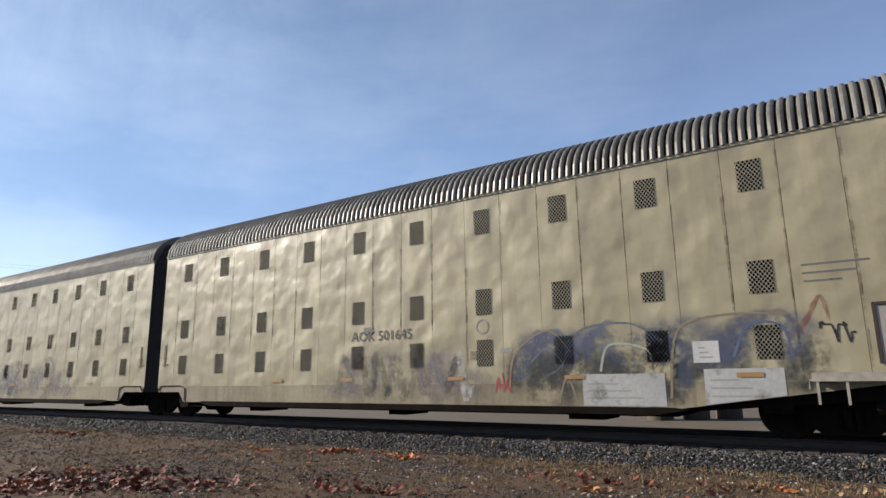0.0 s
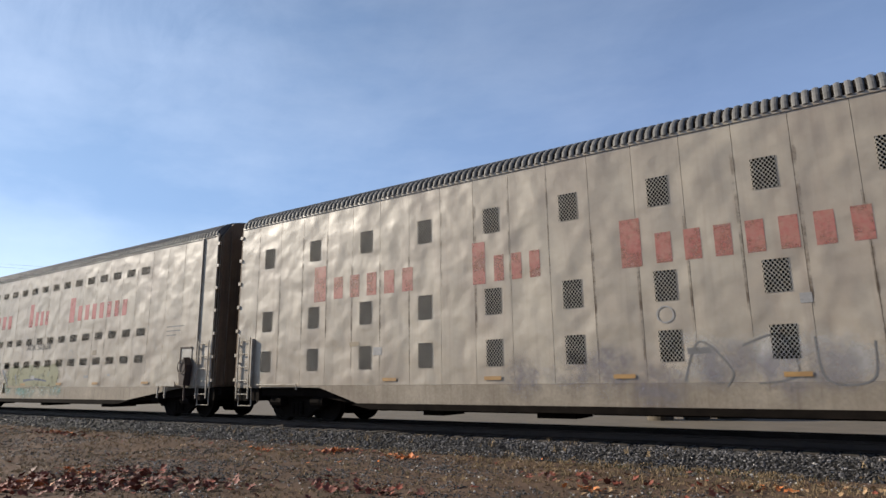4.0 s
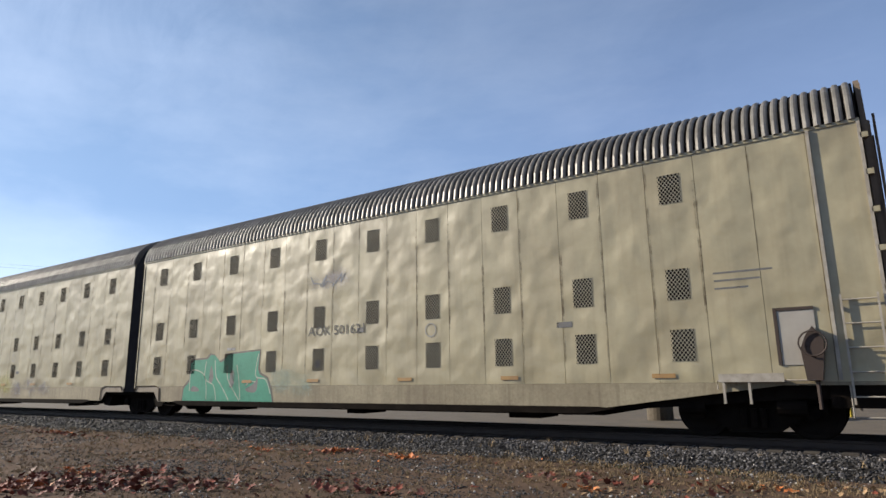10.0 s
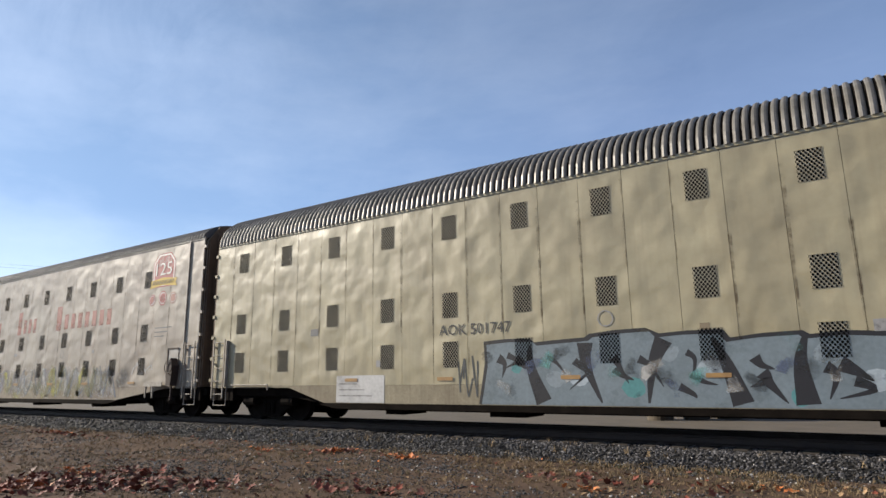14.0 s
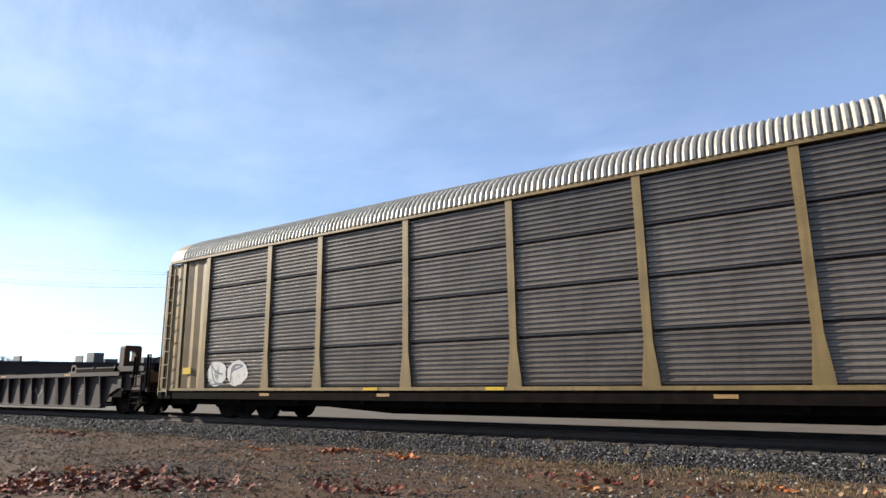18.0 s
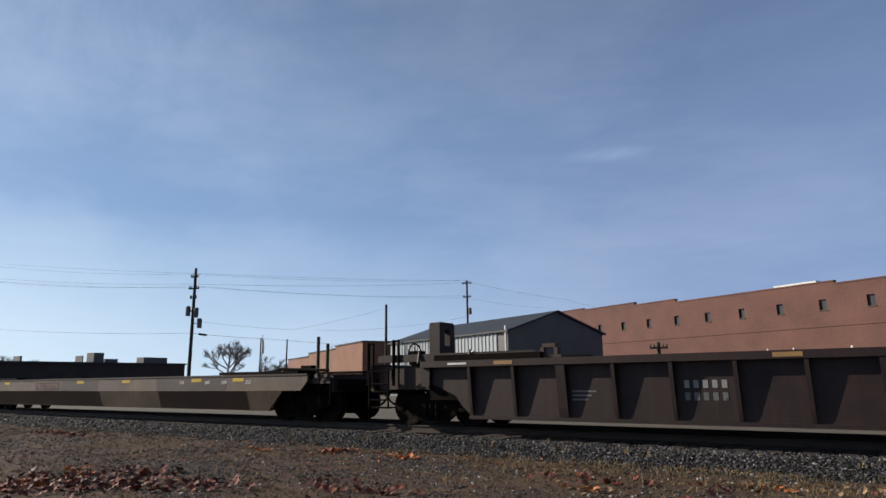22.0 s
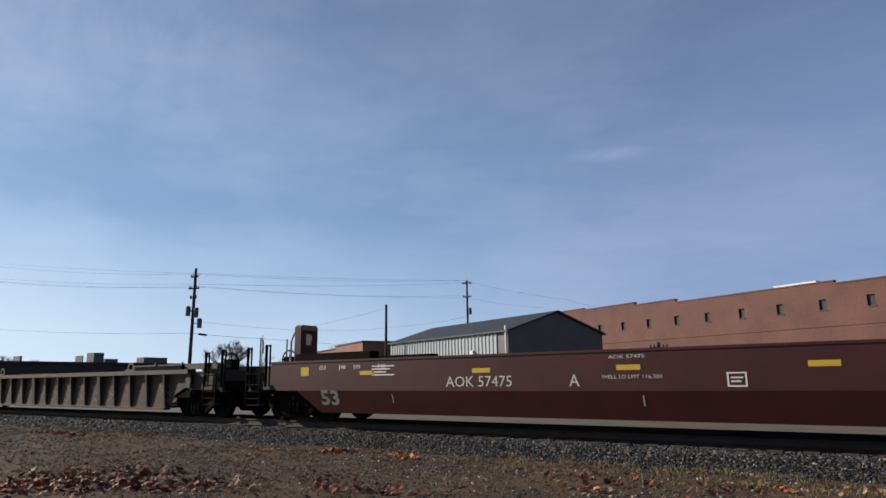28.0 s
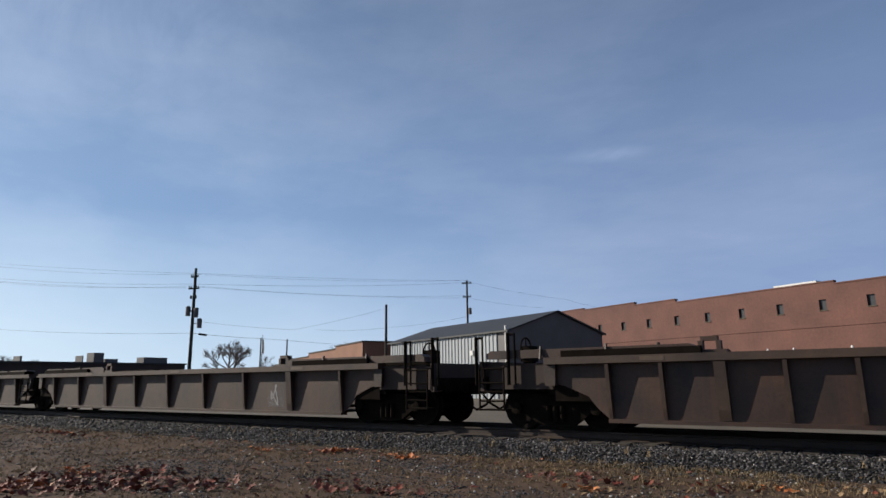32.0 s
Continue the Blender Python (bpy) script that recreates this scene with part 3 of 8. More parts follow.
def rack_unit(front, style, s_rear, label, two_tone=()):
    """One body of a two-unit autorack. front: the leading body. style: cream, white or slots."""
    length = 21.1 if front else 21.25
    curved = style == "cream"
    eave, rise = (5.2, 1.1) if curved else (5.64, 0.60)
    a_r, b_r, a_f, b_f = (1.42, 1.5, 1.6, 4.8) if front else (3.4, 4.85, 1.42, 1.5)
    # the sill under the side stops short of the shared truck
    s_r, s_f = (2.5, b_f) if front else (b_r, 2.5)
    first = 1.26
    root = thing("autorack_unit", label, "rail car", "tall autorack units of the train")
    skin = M["cream"] if curved else M["white"]
    bz = lambda x: bottom_z(x, length, a_r, b_r, a_f, b_f)
    band_top = 0.97
    UNIT[root.name] = bz
    # inner shell: far side, floor and the dark line behind the joints
    def shell():
        bm = bmesh.new()
        xs = [0.03, a_r, b_r, length - b_f, length - a_f, length - 0.03]
        prism(bm, [(x, bz(x) + 0.03) for x in xs] + [(length - 0.03, eave - 0.02), (0.03, eave - 0.02)], -HALF + 0.03, HALF)
        return mesh_of(bm, "body", M["seam"])
    part("body", cached(("shell", front, curved), shell), None, root)
    # sheets of the near side
    edges = [0.0] + [first - PITCH / 4 + PITCH / 2 * k for k in range(24) if 0.3 < first - PITCH / 4 + PITCH / 2 * k < length - 0.35] + [length]
    for k, (e0, e1) in enumerate(zip(edges[:-1], edges[1:])):
        tone = M["grey"] if any(lo <= e0 <= hi for lo, hi in two_tone) else skin
        def sheet():
            bm = bmesh.new()
            l, r = e0 + 0.004, e1 - 0.004
            prism(bm, [(l, band_top + 0.004), (r, band_top + 0.004), (r, eave), (l, eave)], -HALF, -HALF + 0.035)
            return mesh_of(bm, "side_panel", tone)
        part("side_panel", cached(("sheet", front, curved, tone.name, k), sheet), None, root)
    # rust run down from the joints between the sheets
    def streak(w, za, zb):
        bm = bmesh.new()
        flat_pts = [(-w * 0.5, zb), (-w * 0.2, za), (w * 0.3, za), (w * 0.6, zb)]
        bm.faces.new([bm.verts.new((x, 0, z)) for x, z in flat_pts])
        return mesh_of(bm, "rust_streak", M["rust_streak"])
    rng_s = random.Random(int(-s_rear * 10))
    for e in edges[1:-1]:
        kind_s = rng_s.randrange(4)
        za = (1.0, 2.2, 3.2, 1.4)[kind_s]
        part("rust_streak", cached(("streak", kind_s, curved), lambda: streak((0.05, 0.08, 0.045, 0.065)[kind_s], za, eave - (0.05, 0.5, 0.1, 1.6)[kind_s])), None, root, "", pose(e + rng_s.uniform(-0.03, 0.03), -HALF - 0.0026, 0))
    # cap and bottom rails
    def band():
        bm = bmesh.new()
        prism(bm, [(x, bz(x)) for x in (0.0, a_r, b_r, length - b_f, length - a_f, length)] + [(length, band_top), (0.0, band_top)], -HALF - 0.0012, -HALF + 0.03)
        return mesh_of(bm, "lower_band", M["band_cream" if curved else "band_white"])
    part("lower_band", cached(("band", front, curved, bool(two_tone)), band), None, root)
    def cap():
        bm = bmesh.new()
        box(bm, 0, length, -HALF - 0.02, -HALF + 0.05, eave, eave + 0.06)
        box(bm, 0, length, HALF - 0.05, HALF + 0.02, eave, eave + 0.06)
        return mesh_of(bm, "top_rail", skin)
    part("top_rail", cached(("cap", front, curved), cap), None, root)
    def sill():
        bm = bmesh.new()
        prism(bm, [(s_r + 0.3, 0.40), (length - s_f - 0.3, 0.40), (length - s_f + 0.3, 0.50), (length - s_f + 0.02, 0.535), (s_r - 0.02, 0.535), (s_r - 0.3, 0.50)], -HALF - 0.012, -HALF + 0.1)
        return mesh_of(bm, "side_sill", M["black"])
    part("side_sill", cached(("sill", front), sill), None, root)
    def under():
        bm = bmesh.new()
        box(bm, s_r, length - s_f, -1.3, 1.3, 0.36, 0.52)
        prism(bm, [(a_r - 0.3, 0.70), (b_r + 0.3, 0.42), (b_r + 0.3, 0.54), (a_r, 0.9), (-0.3, 0.9), (-0.3, 0.70)], -1.35, 1.35)
        prism(bm, [(length + 0.3, 0.70), (length + 0.3, 0.9), (length - a_f, 0.9), (length - b_f - 0.3, 0.54), (length - b_f - 0.3, 0.42), (length - a_f + 0.3, 0.70)], -1.35, 1.35)
        xj, dj = (0.0, 1) if front else (length, -1)
        pts = [(xj + dj * 0.95, 0.66), (xj + dj * 1.55, 0.56), (xj + dj * 1.5, 0.36), (xj + dj * 1.15, 0.32)]
        prism(bm, pts if dj < 0 else pts[::-1], -1.4, 1.4)
        # brake gear and pipes hung under the floor
        rng_u = random.Random(7 if front else 8)
        for x in (s_r + 1.6, length / 2 - 1.2, length - s_f - 2.2):
            box(bm, x, x + rng_u.uniform(0.5, 0.9), -1.1, -0.2, 0.26, 0.38)
        path_tube(bm, [(b_r - 0.1, -1.45, 0.62), (b_r + 0.25, -1.46, 0.40), (b_r + 0.75, -1.46, 0.38), (b_r + 1.2, -1.45, 0.50)], 0.02)
        path_tube(bm, [(length - b_f + 0.1, -1.45, 0.62), (length - b_f - 0.25, -1.46, 0.40), (length - b_f - 0.75, -1.46, 0.38), (length - b_f - 1.2, -1.45, 0.50)], 0.02)
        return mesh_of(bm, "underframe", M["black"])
    part("underframe", cached(("under", front), under), None, root)
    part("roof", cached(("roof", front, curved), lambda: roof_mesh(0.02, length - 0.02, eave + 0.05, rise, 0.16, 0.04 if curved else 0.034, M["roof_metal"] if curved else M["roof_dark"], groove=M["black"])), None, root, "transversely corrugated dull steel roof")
    # punched vent panels
    if style == "slots":
        w, h, rows_z, step, count, x0 = 0.52, 0.26, (4.96, 2.82, 1.9), PITCH / 2, 21 if not front else 18, 1.37 if not front else 1.27
    else:
        w, h, rows_z, step, count, x0 = 0.41, 0.57, (4.60, 2.76, 1.64), PITCH, 10 if front else 11, first
    perf = M["perf_cream"] if curved else M["perf_white"]
    def vent():
        bm = bmesh.new()
        v = box(bm, -w / 2, w / 2, -0.003, 0.02, -h / 2, h / 2)
        q = [bm.verts.new((x, -0.0108, z)) for x, z in ((-w / 2, -h / 2), (w / 2, -h / 2), (w / 2, h / 2), (-w / 2, h / 2))]
        bm.faces.new(q).material_index = 1
        bm.faces.new((q[3], q[2], v[5], v[4]))
        vm = mesh_of(bm, "vent", perf)
        vm.materials.append(M["holes"])
        return vm
    me = cached(("vent", style), vent)
    for i in range(count):
        for z in rows_z:
            part("vent", me, None, root, "", pose(x0 + i * step, -HALF, z))
    # end that meets the coupler gap
    gx, d = (length, -1) if front else (0.0, 1)
    def end_wall():
        bm = bmesh.new()
        prof = [(-1.5, 0.95), (1.5, 0.95), (1.5, eave - 0.05), (1.1, eave + rise * 0.75), (0.6, eave + rise), (-0.6, eave + rise), (-1.1, eave + rise * 0.75), (-1.5, eave - 0.05)]
        for xa, xb, inset in ((gx - d * 0.02, gx - d * 0.10, 0.0),):
            a = [bm.verts.new((xa, y * (1 - inset), z)) for y, z in prof]
            b = [bm.verts.new((xb, y * (1 - inset), z)) for y, z in prof]
            bm.faces.new(a)
            bm.faces.new(b[::-1])
            for i in range(8):
                bm.faces.new((a[i], b[i], b[(i + 1) % 8], a[(i + 1) % 8]))
        return mesh_of(bm, "end_door", M["end"])
    part("end_door", cached(("end", front, curved), end_wall), None, root, "dirty brown folding end door")
    for y0, y1, lo in ((-1.46, -0.52, 0), (-0.49, 0.49, 1), (0.52, 1.46, 0)):
        def leaf():
            bm = bmesh.new()
            v = box(bm, *sorted((gx - d * 0.10, gx - d * (0.17 if lo else 0.14))), y0, y1, 1.0, eave + (0.35 if lo else 0.0))
            return mesh_of(bm, "door_leaf", M["end"])
        part("door_leaf", cached(("leaf", front, curved, y0), leaf), None, root)
    def bar():
        bm = bmesh.new()
        box(bm, *sorted((gx - d * 0.19, gx - d * 0.23)), -0.02, 0.02, 1.0, eave + 0.2)
        return mesh_of(bm, "lock_bar", M["end"])
    for y in (-1.2, 0.0):
        part("lock_bar", cached(("lock_bar", front, curved), bar), None, root, "", pose(0, y, 0))
    def hinge():
        bm = bmesh.new()
        box(bm, *sorted((gx + d * 0.02, gx - d * 0.09)), -HALF - 0.03, -HALF + 0.04, -0.045, 0.045)
        return mesh_of(bm, "hinge", skin)
    for k in range(7):
        part("hinge", cached(("hinge", front, curved), hinge), None, root, "", pose(0, 0, 1.15 + (eave - 1.4) * k / 6))
    def post():
        bm = bmesh.new()
        box(bm, *sorted((gx + d * 0.74, gx + d * 0.79)), -HALF - 0.045, -HALF - 0.001, 1.0, eave)
        box(bm, *sorted((gx + d * 0.0, gx + d * 0.05)), -HALF - 0.03, -HALF - 0.001, 0.95, eave)
        return mesh_of(bm, "door_post", M["ladder"])
    if front:
        part("door_post", cached(("post", front, curved), post), None, root)
    def ladder():
        bm = bmesh.new()
        xa, xb = sorted((gx + d * 0.12, gx + d * 0.62))
        ladder_into(bm, xa, xb, -HALF - 0.04, 0.62, 2.35, 0.38, 0.016)
        for z in (1.1, 1.6, 2.1):
            box(bm, xa - 0.02, xa + 0.03, -HALF - 0.05, -HALF, z, z + 0.05)
        if not front:
            box(bm, xb + 0.1, xb + 0.14, -HALF - 0.10, -HALF - 0.002, 0.95, 2.3)
        path_tube(bm, [(gx + d * 1.0, -HALF - 0.06, 1.0), (gx + d * 2.6, -HALF - 0.06, 1.0), (gx + d * 2.6, -HALF - 0.06, 0.86)], 0.018)
        return mesh_of(bm, "ladder", M["ladder"])
    part("ladder", cached(("ladder", front), ladder), None, root, "pale steel side ladder and grab rail")
    if front:
        def niche():
            bm = bmesh.new()
            x = gx - 1.62
            # no recess is cut: dark strips paint the shade along its edges
            box(bm, x, x + 0.05, -HALF - 0.03, -HALF - 0.002, 1.25, 2.2)
            box(bm, x + 0.06, x + 0.6, -HALF - 0.03, -HALF - 0.002, 2.15, 2.2)
            return mesh_of(bm, "niche_frame", M["well_in"])
        part("niche_frame", cached(("niche", curved), niche), None, root, "dark strips painting the shade at the edges of the hand brake recess")
        def niche_back():
            bm = bmesh.new()
            x = gx - 1.56
            box(bm, x, x + 0.54, -HALF - 0.016, -HALF - 0.0145, 1.25, 2.14)
            return mesh_of(bm, "niche_back", M["grey"])
        part("niche_back", cached(("niche_back", curved), niche_back), None, root)
        def brake():
            bm = bmesh.new()
            x = gx - 1.08
            prism(bm, [(x - 0.14, 1.0), (x + 0.08, 1.0), (x + 0.14, 1.45), (x + 0.16, 1.62), (x + 0.02, 1.86), (x - 0.1, 1.7), (x - 0.18, 1.5)], -HALF - 0.26, -HALF - 0.03)
            for k in range(14):
                a, b = 2 * math.pi * k / 14, 2 * math.pi * (k + 1) / 14
                tube(bm, (x + 0.2 * math.cos(a), -HALF - 0.30, 1.58 + 0.2 * math.sin(a)), (x + 0.2 * math.cos(b), -HALF - 0.30, 1.58 + 0.2 * math.sin(b)), 0.014, 5)
            tube(bm, (x, -HALF - 0.15, 0.55), (x, -HALF - 0.15, 1.02), 0.03, 6)
            return mesh_of(bm, "hand_brake", M["well_in"])
        part("hand_brake", cached("rack_brake", brake), None, root, "brown hand brake gear with a slim wheel")
        def perch():
            bm = bmesh.new()
            x = gx - 2.55
            box(bm, x, x + 1.0, -HALF - 0.20, -HALF - 0.012, 0.98, 1.02)
            box(bm, x, x + 1.0, -HALF - 0.20, -HALF - 0.17, 1.02, 1.12)
            for k in (0.05, 0.45):
                box(bm, x + k, x + k + 0.04, -HALF - 0.19, -HALF - 0.15, 0.62, 0.98)
            return mesh_of(bm, "brake_platform", M["ladder"])
        part("brake_platform", cached("rack_perch", perch), None, root, "pale steel brake platform")
    def end_sill():
        bm = bmesh.new()
        x0, x1 = sorted((gx - d * 0.12, gx + d * 0.95))
        box(bm, x0, x1, -1.46, 1.46, 0.56, 0.93)
        x0, x1 = sorted((gx - d * 0.35, gx + d * 0.3))
        box(bm, x0, x1, -0.5, 0.5, 0.60, 1.05)
        x0, x1 = sorted((gx + d * 1.0, gx + d * 3.3))
        box(bm, x0, x1, -1.2, 1.2, 0.66, 0.93)
        for k in (1.3, 2.9):
            tube(bm, (gx + d * k, -1.25, 0.55), (gx + d * (k + 0.45), -1.25, 0.55), 0.13, 10)
        path_tube(bm, [(gx - d * 0.05, -0.7, 0.6), (gx - d * 0.25, -0.75, 0.34), (gx - d * 0.55, -0.6, 0.30), (gx - d * 0.75, -0.4, 0.45)], 0.03)
        return mesh_of(bm, "end_sill", M["black"])
    part("end_sill", cached(("end_sill", front), end_sill), None, root, "black end sill with brake gear")
    def step():
        bm = bmesh.new()
        xa, xb = sorted((gx + d * 0.10, gx + d * 0.66))
        path_tube(bm, [(xa, -1.50, 0.93), (xa, -1.50, 0.42), (xb, -1.50, 0.42), (xb, -1.50, 0.93)], 0.017)
        return mesh_of(bm, "step", M["ladder"])
    part("step", cached(("rack_step", front), step), None, root, "pale bent steel step")
    add_coupler(root, gx, d)
    add_truck(root, gx + d * 2.15)
    if not front:
        # folding black bellows and the shared truck at the joint
        def bellows():
            bm = bmesh.new()
            n = 5
            wdt = 0.80
            top = 6.15 if not curved else 6.05
            def ring(x, o):
                hw, zt = HALF - 0.06 + o, top + o
                return [bm.verts.new(p) for p in ((x, -hw, 0.8), (x, -hw, eave - 0.1), (x, -hw + 0.35, eave + (zt - eave) * 0.65), (x, -hw + 0.95, zt), (x, hw - 0.95, zt), (x, hw - 0.35, eave + (zt - eave) * 0.65), (x, hw, eave - 0.1), (x, hw, 0.8))]
            rings = [ring(length - 0.03 + wdt * i / (2 * n), 0.08 if i % 2 else -0.05) for i in range(2 * n + 1)]
            for a, b in zip(rings[:-1], rings[1:]):
                for j in range(7):
                    bm.faces.new((a[j], b[j], b[j + 1], a[j + 1]))
            return mesh_of(bm, "bellows", M["bellows"])
        part("bellows", cached(("bellows", curved), bellows), None, root, "black folded rubber bellows between the two bodies")
        add_truck(root, length + 0.4)
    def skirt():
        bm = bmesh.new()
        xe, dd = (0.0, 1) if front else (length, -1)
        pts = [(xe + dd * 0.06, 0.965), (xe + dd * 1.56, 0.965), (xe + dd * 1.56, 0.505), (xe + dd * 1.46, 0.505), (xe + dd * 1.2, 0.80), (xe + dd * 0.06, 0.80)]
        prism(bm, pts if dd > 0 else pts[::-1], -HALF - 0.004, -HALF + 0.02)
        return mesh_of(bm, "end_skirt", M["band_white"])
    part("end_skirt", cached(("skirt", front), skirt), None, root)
    def skirt_pipe():
        bm = bmesh.new()
        xe, dd = (0.0, 1) if front else (length, -1)
        path_tube(bm, [(xe + dd * 0.1, -HALF - 0.02, 0.84), (xe + dd * 0.2, -HALF - 0.02, 0.99), (xe + dd * 1.25, -HALF - 0.02, 1.0), (xe + dd * 1.5, -HALF - 0.02, 0.92), (xe + dd * 1.53, -HALF - 0.02, 0.52)], 0.013)
        return mesh_of(bm, "skirt_pipe", M["seam"])
    part("skirt_pipe", cached(("skirt_pipe", front), skirt_pipe), None, root, "thin dark pipe bent round the skirt")
    CARS.append((root, s_rear))
    return root, length


CARS = []
FACE = HALF + 0.003

CREAM_LABEL = "cream painted steel autorack body with punched vent panels and graffiti"
KCS_LABEL = "faded pale grey autorack body with red lettering and punched vents"
REARS = (-41.4, -85.8, -130.05, -174.3, -218.7, -263.05, -306.9)
FRONTS = (-19.36, -63.9, -108.1, -152.3, -196.85, -241.3, -284.9)
STYLES = ("cream", "white", "slots", "white", "cream", "cream", "white")
RACKS = []
for k, (rear, fr, st) in enumerate(zip(REARS, FRONTS, STYLES)):
    lab = CREAM_LABEL if st == "cream" else KCS_LABEL
    tones = {5: ((), ((0.0, 3.9), (8.2, 14.0), (16.0, 21.0)))}.get(k, ((), ()))
    a, la = rack_unit(False, st, rear, lab, tones[0])
    b, lb = rack_unit(True, st, fr, lab, tones[1])
    RACKS.append((a, b))


# ---- lower autorack with corrugated side panels ----
def low_autorack(s_front):
    root = thing("autorack", "ochre framed autorack with galvanised corrugated side panels", "rail car")
    L = 28.3
    posts = [L - v for v in (1.9, 4.66, 6.7, 9.6, 12.35, 15.2, 18.1, 21.05, 23.1, 26.0)][::-1]
    bm = bmesh.new()
    box(bm, 0.3, L - 0.3, -1.2, 1.2, 0.42, 0.62)
    box(bm, 0.0, L, -1.52, 1.52, 0.60, 0.84)
    for x in [1.5 + 2.4 * i for i in range(11)]:
        box(bm, x, x + 0.15, -1.45, 1.45, 0.5, 0.62)
    prism(bm, [(6.0, 0.42), (9.0, 0.24), (L - 9.0, 0.24), (L - 6.0, 0.42)], -0.5, 0.5)
    part("underframe", bm, M["black"], root)
    bm = bmesh.new()
    box(bm, 0, L, -1.56, -1.47, 0.842, 0.92)
    box(bm, 0, L, 1.47, 1.56, 0.842, 0.92)
    part("floor_rail", bm, M["yellow"], root)
    for x, z in ((5.0, 0.68), (9.3, 0.68), (17.0, 0.68), (21.5, 0.68)):
        bm = bmesh.new()
        box(bm, x, x + 0.4, -1.526, -1.515, z + 0.02, z + 0.09)
        part("reflector", bm, M["rust_plate"], root, "dull orange reflective strip")
    for x in (8.9, 12.4, 24.6):
        bm = bmesh.new()
        box(bm, x, x + 0.45, -1.567, -1.562, 0.845, 0.915)
        part("reflector", bm, M["chrome_yellow"], root, "bright yellow reflective strip")
    bm = bmesh.new()
    box(bm, 2.3, L - 2.3, -1.40, -1.37, 0.92, 5.0)
    box(bm, 2.3, L - 2.3, 1.37, 1.5, 0.92, 5.0)
    part("inner_side", bm, M["well_in"], root)
    def post_mesh():
        bm = bmesh.new()
        prism(bm, [(-0.17, 0.92), (0.17, 0.92), (0.16, 1.1), (0.085, 1.75), (0.085, 5.0), (-0.085, 5.0), (-0.085, 1.75), (-0.16, 1.1)], -1.55, -1.43)
        return mesh_of(bm, "post", M["yellow"])
    for x in posts:
        part("post", cached("ar_post", post_mesh), None, root, "", pose(x, 0, 0))
    rows = 4
    for e0, e1 in zip(posts[:-1], posts[1:]):
        w = e1 - e0 - 0.18
        def panel():
            bm = bmesh.new()
            h = (5.0 - 0.94) / rows - 0.055
            n = 9
            prof = [(0, 0)]
            for i in range(n):
                z0 = h * i / n
                prof += [(0.0, z0 + h / n * 0.35), (-0.035, z0 + h / n * 0.5), (-0.035, z0 + h / n * 0.8), (0.0, z0 + h / n * 0.95)]
            prof.append((0.0, h))
            a = [bm.verts.new((-w / 2, y, z)) for y, z in prof]
            b = [bm.verts.new((w / 2, y, z)) for y, z in prof]
            for i in range(len(prof) - 1):
                bm.faces.new((a[i], b[i], b[i + 1], a[i + 1]))
            return mesh_of(bm, "corrugated_panel", M["galv"])
        me = cached(("ar_panel", round(w, 2)), panel)
        for r in range(rows):
            part("corrugated_panel", me, None, root, "", pose((e0 + e1) / 2, -1.46, 0.95 + r * (5.0 - 0.94) / rows))
    bm = bmesh.new()
    box(bm, 0.25, L - 0.1, -1.57, -1.44, 5.0, 5.10)
    box(bm, 0.25, L - 0.1, 1.44, 1.57, 5.0, 5.10)
    part("top_rail", bm, M["yellow"], root)
    part("roof", roof_mesh(0.9, L - 1.3, 5.09, 0.85, 0.145, 0.04, M["roof_galv"], groove=M["galv"]), None, root, "pale galvanised corrugated roof")
    for x0, x1 in ((0.25, 0.9), (L - 1.3, L - 0.1)):
        part("roof_end", roof_mesh(x0, x1, 5.09, 0.86, 0.6, 0.005, M["hood"]), None, root, "pale weathered roof end hood")
    # open ends: corner posts, door leaf and ladder
    for xe, d in ((0.15, 1), (L - 0.15, -1)):
        for xo in (0.0, 0.85):
            for y in (-1.52, 1.40):
                bm = bmesh.new()
                x = xe + d * xo
                box(bm, x - 0.07, x + 0.07, y, y + 0.12, 0.92, 5.0)
                part("corner_post", bm, M["yellow"], root)
        bm = bmesh.new()
        n = 9
        xa, xb = xe + d * 0.12, xe + d * 2.2
        pts = [(xa + (xb - xa) * i / n, -1.485 + (0.05 if i % 2 else 0.0)) for i in range(n + 1)]
        lo = [bm.verts.new((x, y, 0.93)) for x, y in pts]
        hi = [bm.verts.new((x, y, 4.98)) for x, y in pts]
        for i in range(n):
            bm.faces.new((lo[i], lo[i + 1], hi[i + 1], hi[i]))
        box(bm, xe + d * 0.02 - 0.02, xe + d * 0.02 + 0.02, -1.4, 1.4, 0.95, 4.9)
        part("end_door", bm, M["yellow"], root, "ochre folding end door")
        bm = bmesh.new()
        x0, x1 = sorted((xe - d * 0.04, xe + d * 0.42))
        ladder_into(bm, x0, x1, -1.56, 0.7, 4.8, 0.42, 0.02)
        part("ladder", bm, M["yellow"], root)
        bm = bmesh.new()
        box(bm, xe + d * 1.1, xe + d * 1.1 + 0.42, -1.51, -1.495, 1.35, 1.55)
        part("placard", bm, M["chrome_yellow"], root, "small bright yellow plate")
        add_coupler(root, xe - d * 0.1, d)
        add_truck(root, xe + d * 3.4)
    CARS.append((root, s_front - L))
    return root


LOW = low_autorack(-308.05)


# ---- container well cars ----
def stanchion_into(bm, x, y, z0, z1, r=0.04):
    tube(bm, (x, y, z0), (x, y, z1), r, 8)
    tube(bm, (x + 0.16, y, z0), (x + 0.16, y, z1), r * 0.6, 8)
    tube(bm, (x, y, z1 - 0.03), (x + 0.16, y, z1 - 0.03), r * 0.6, 6)


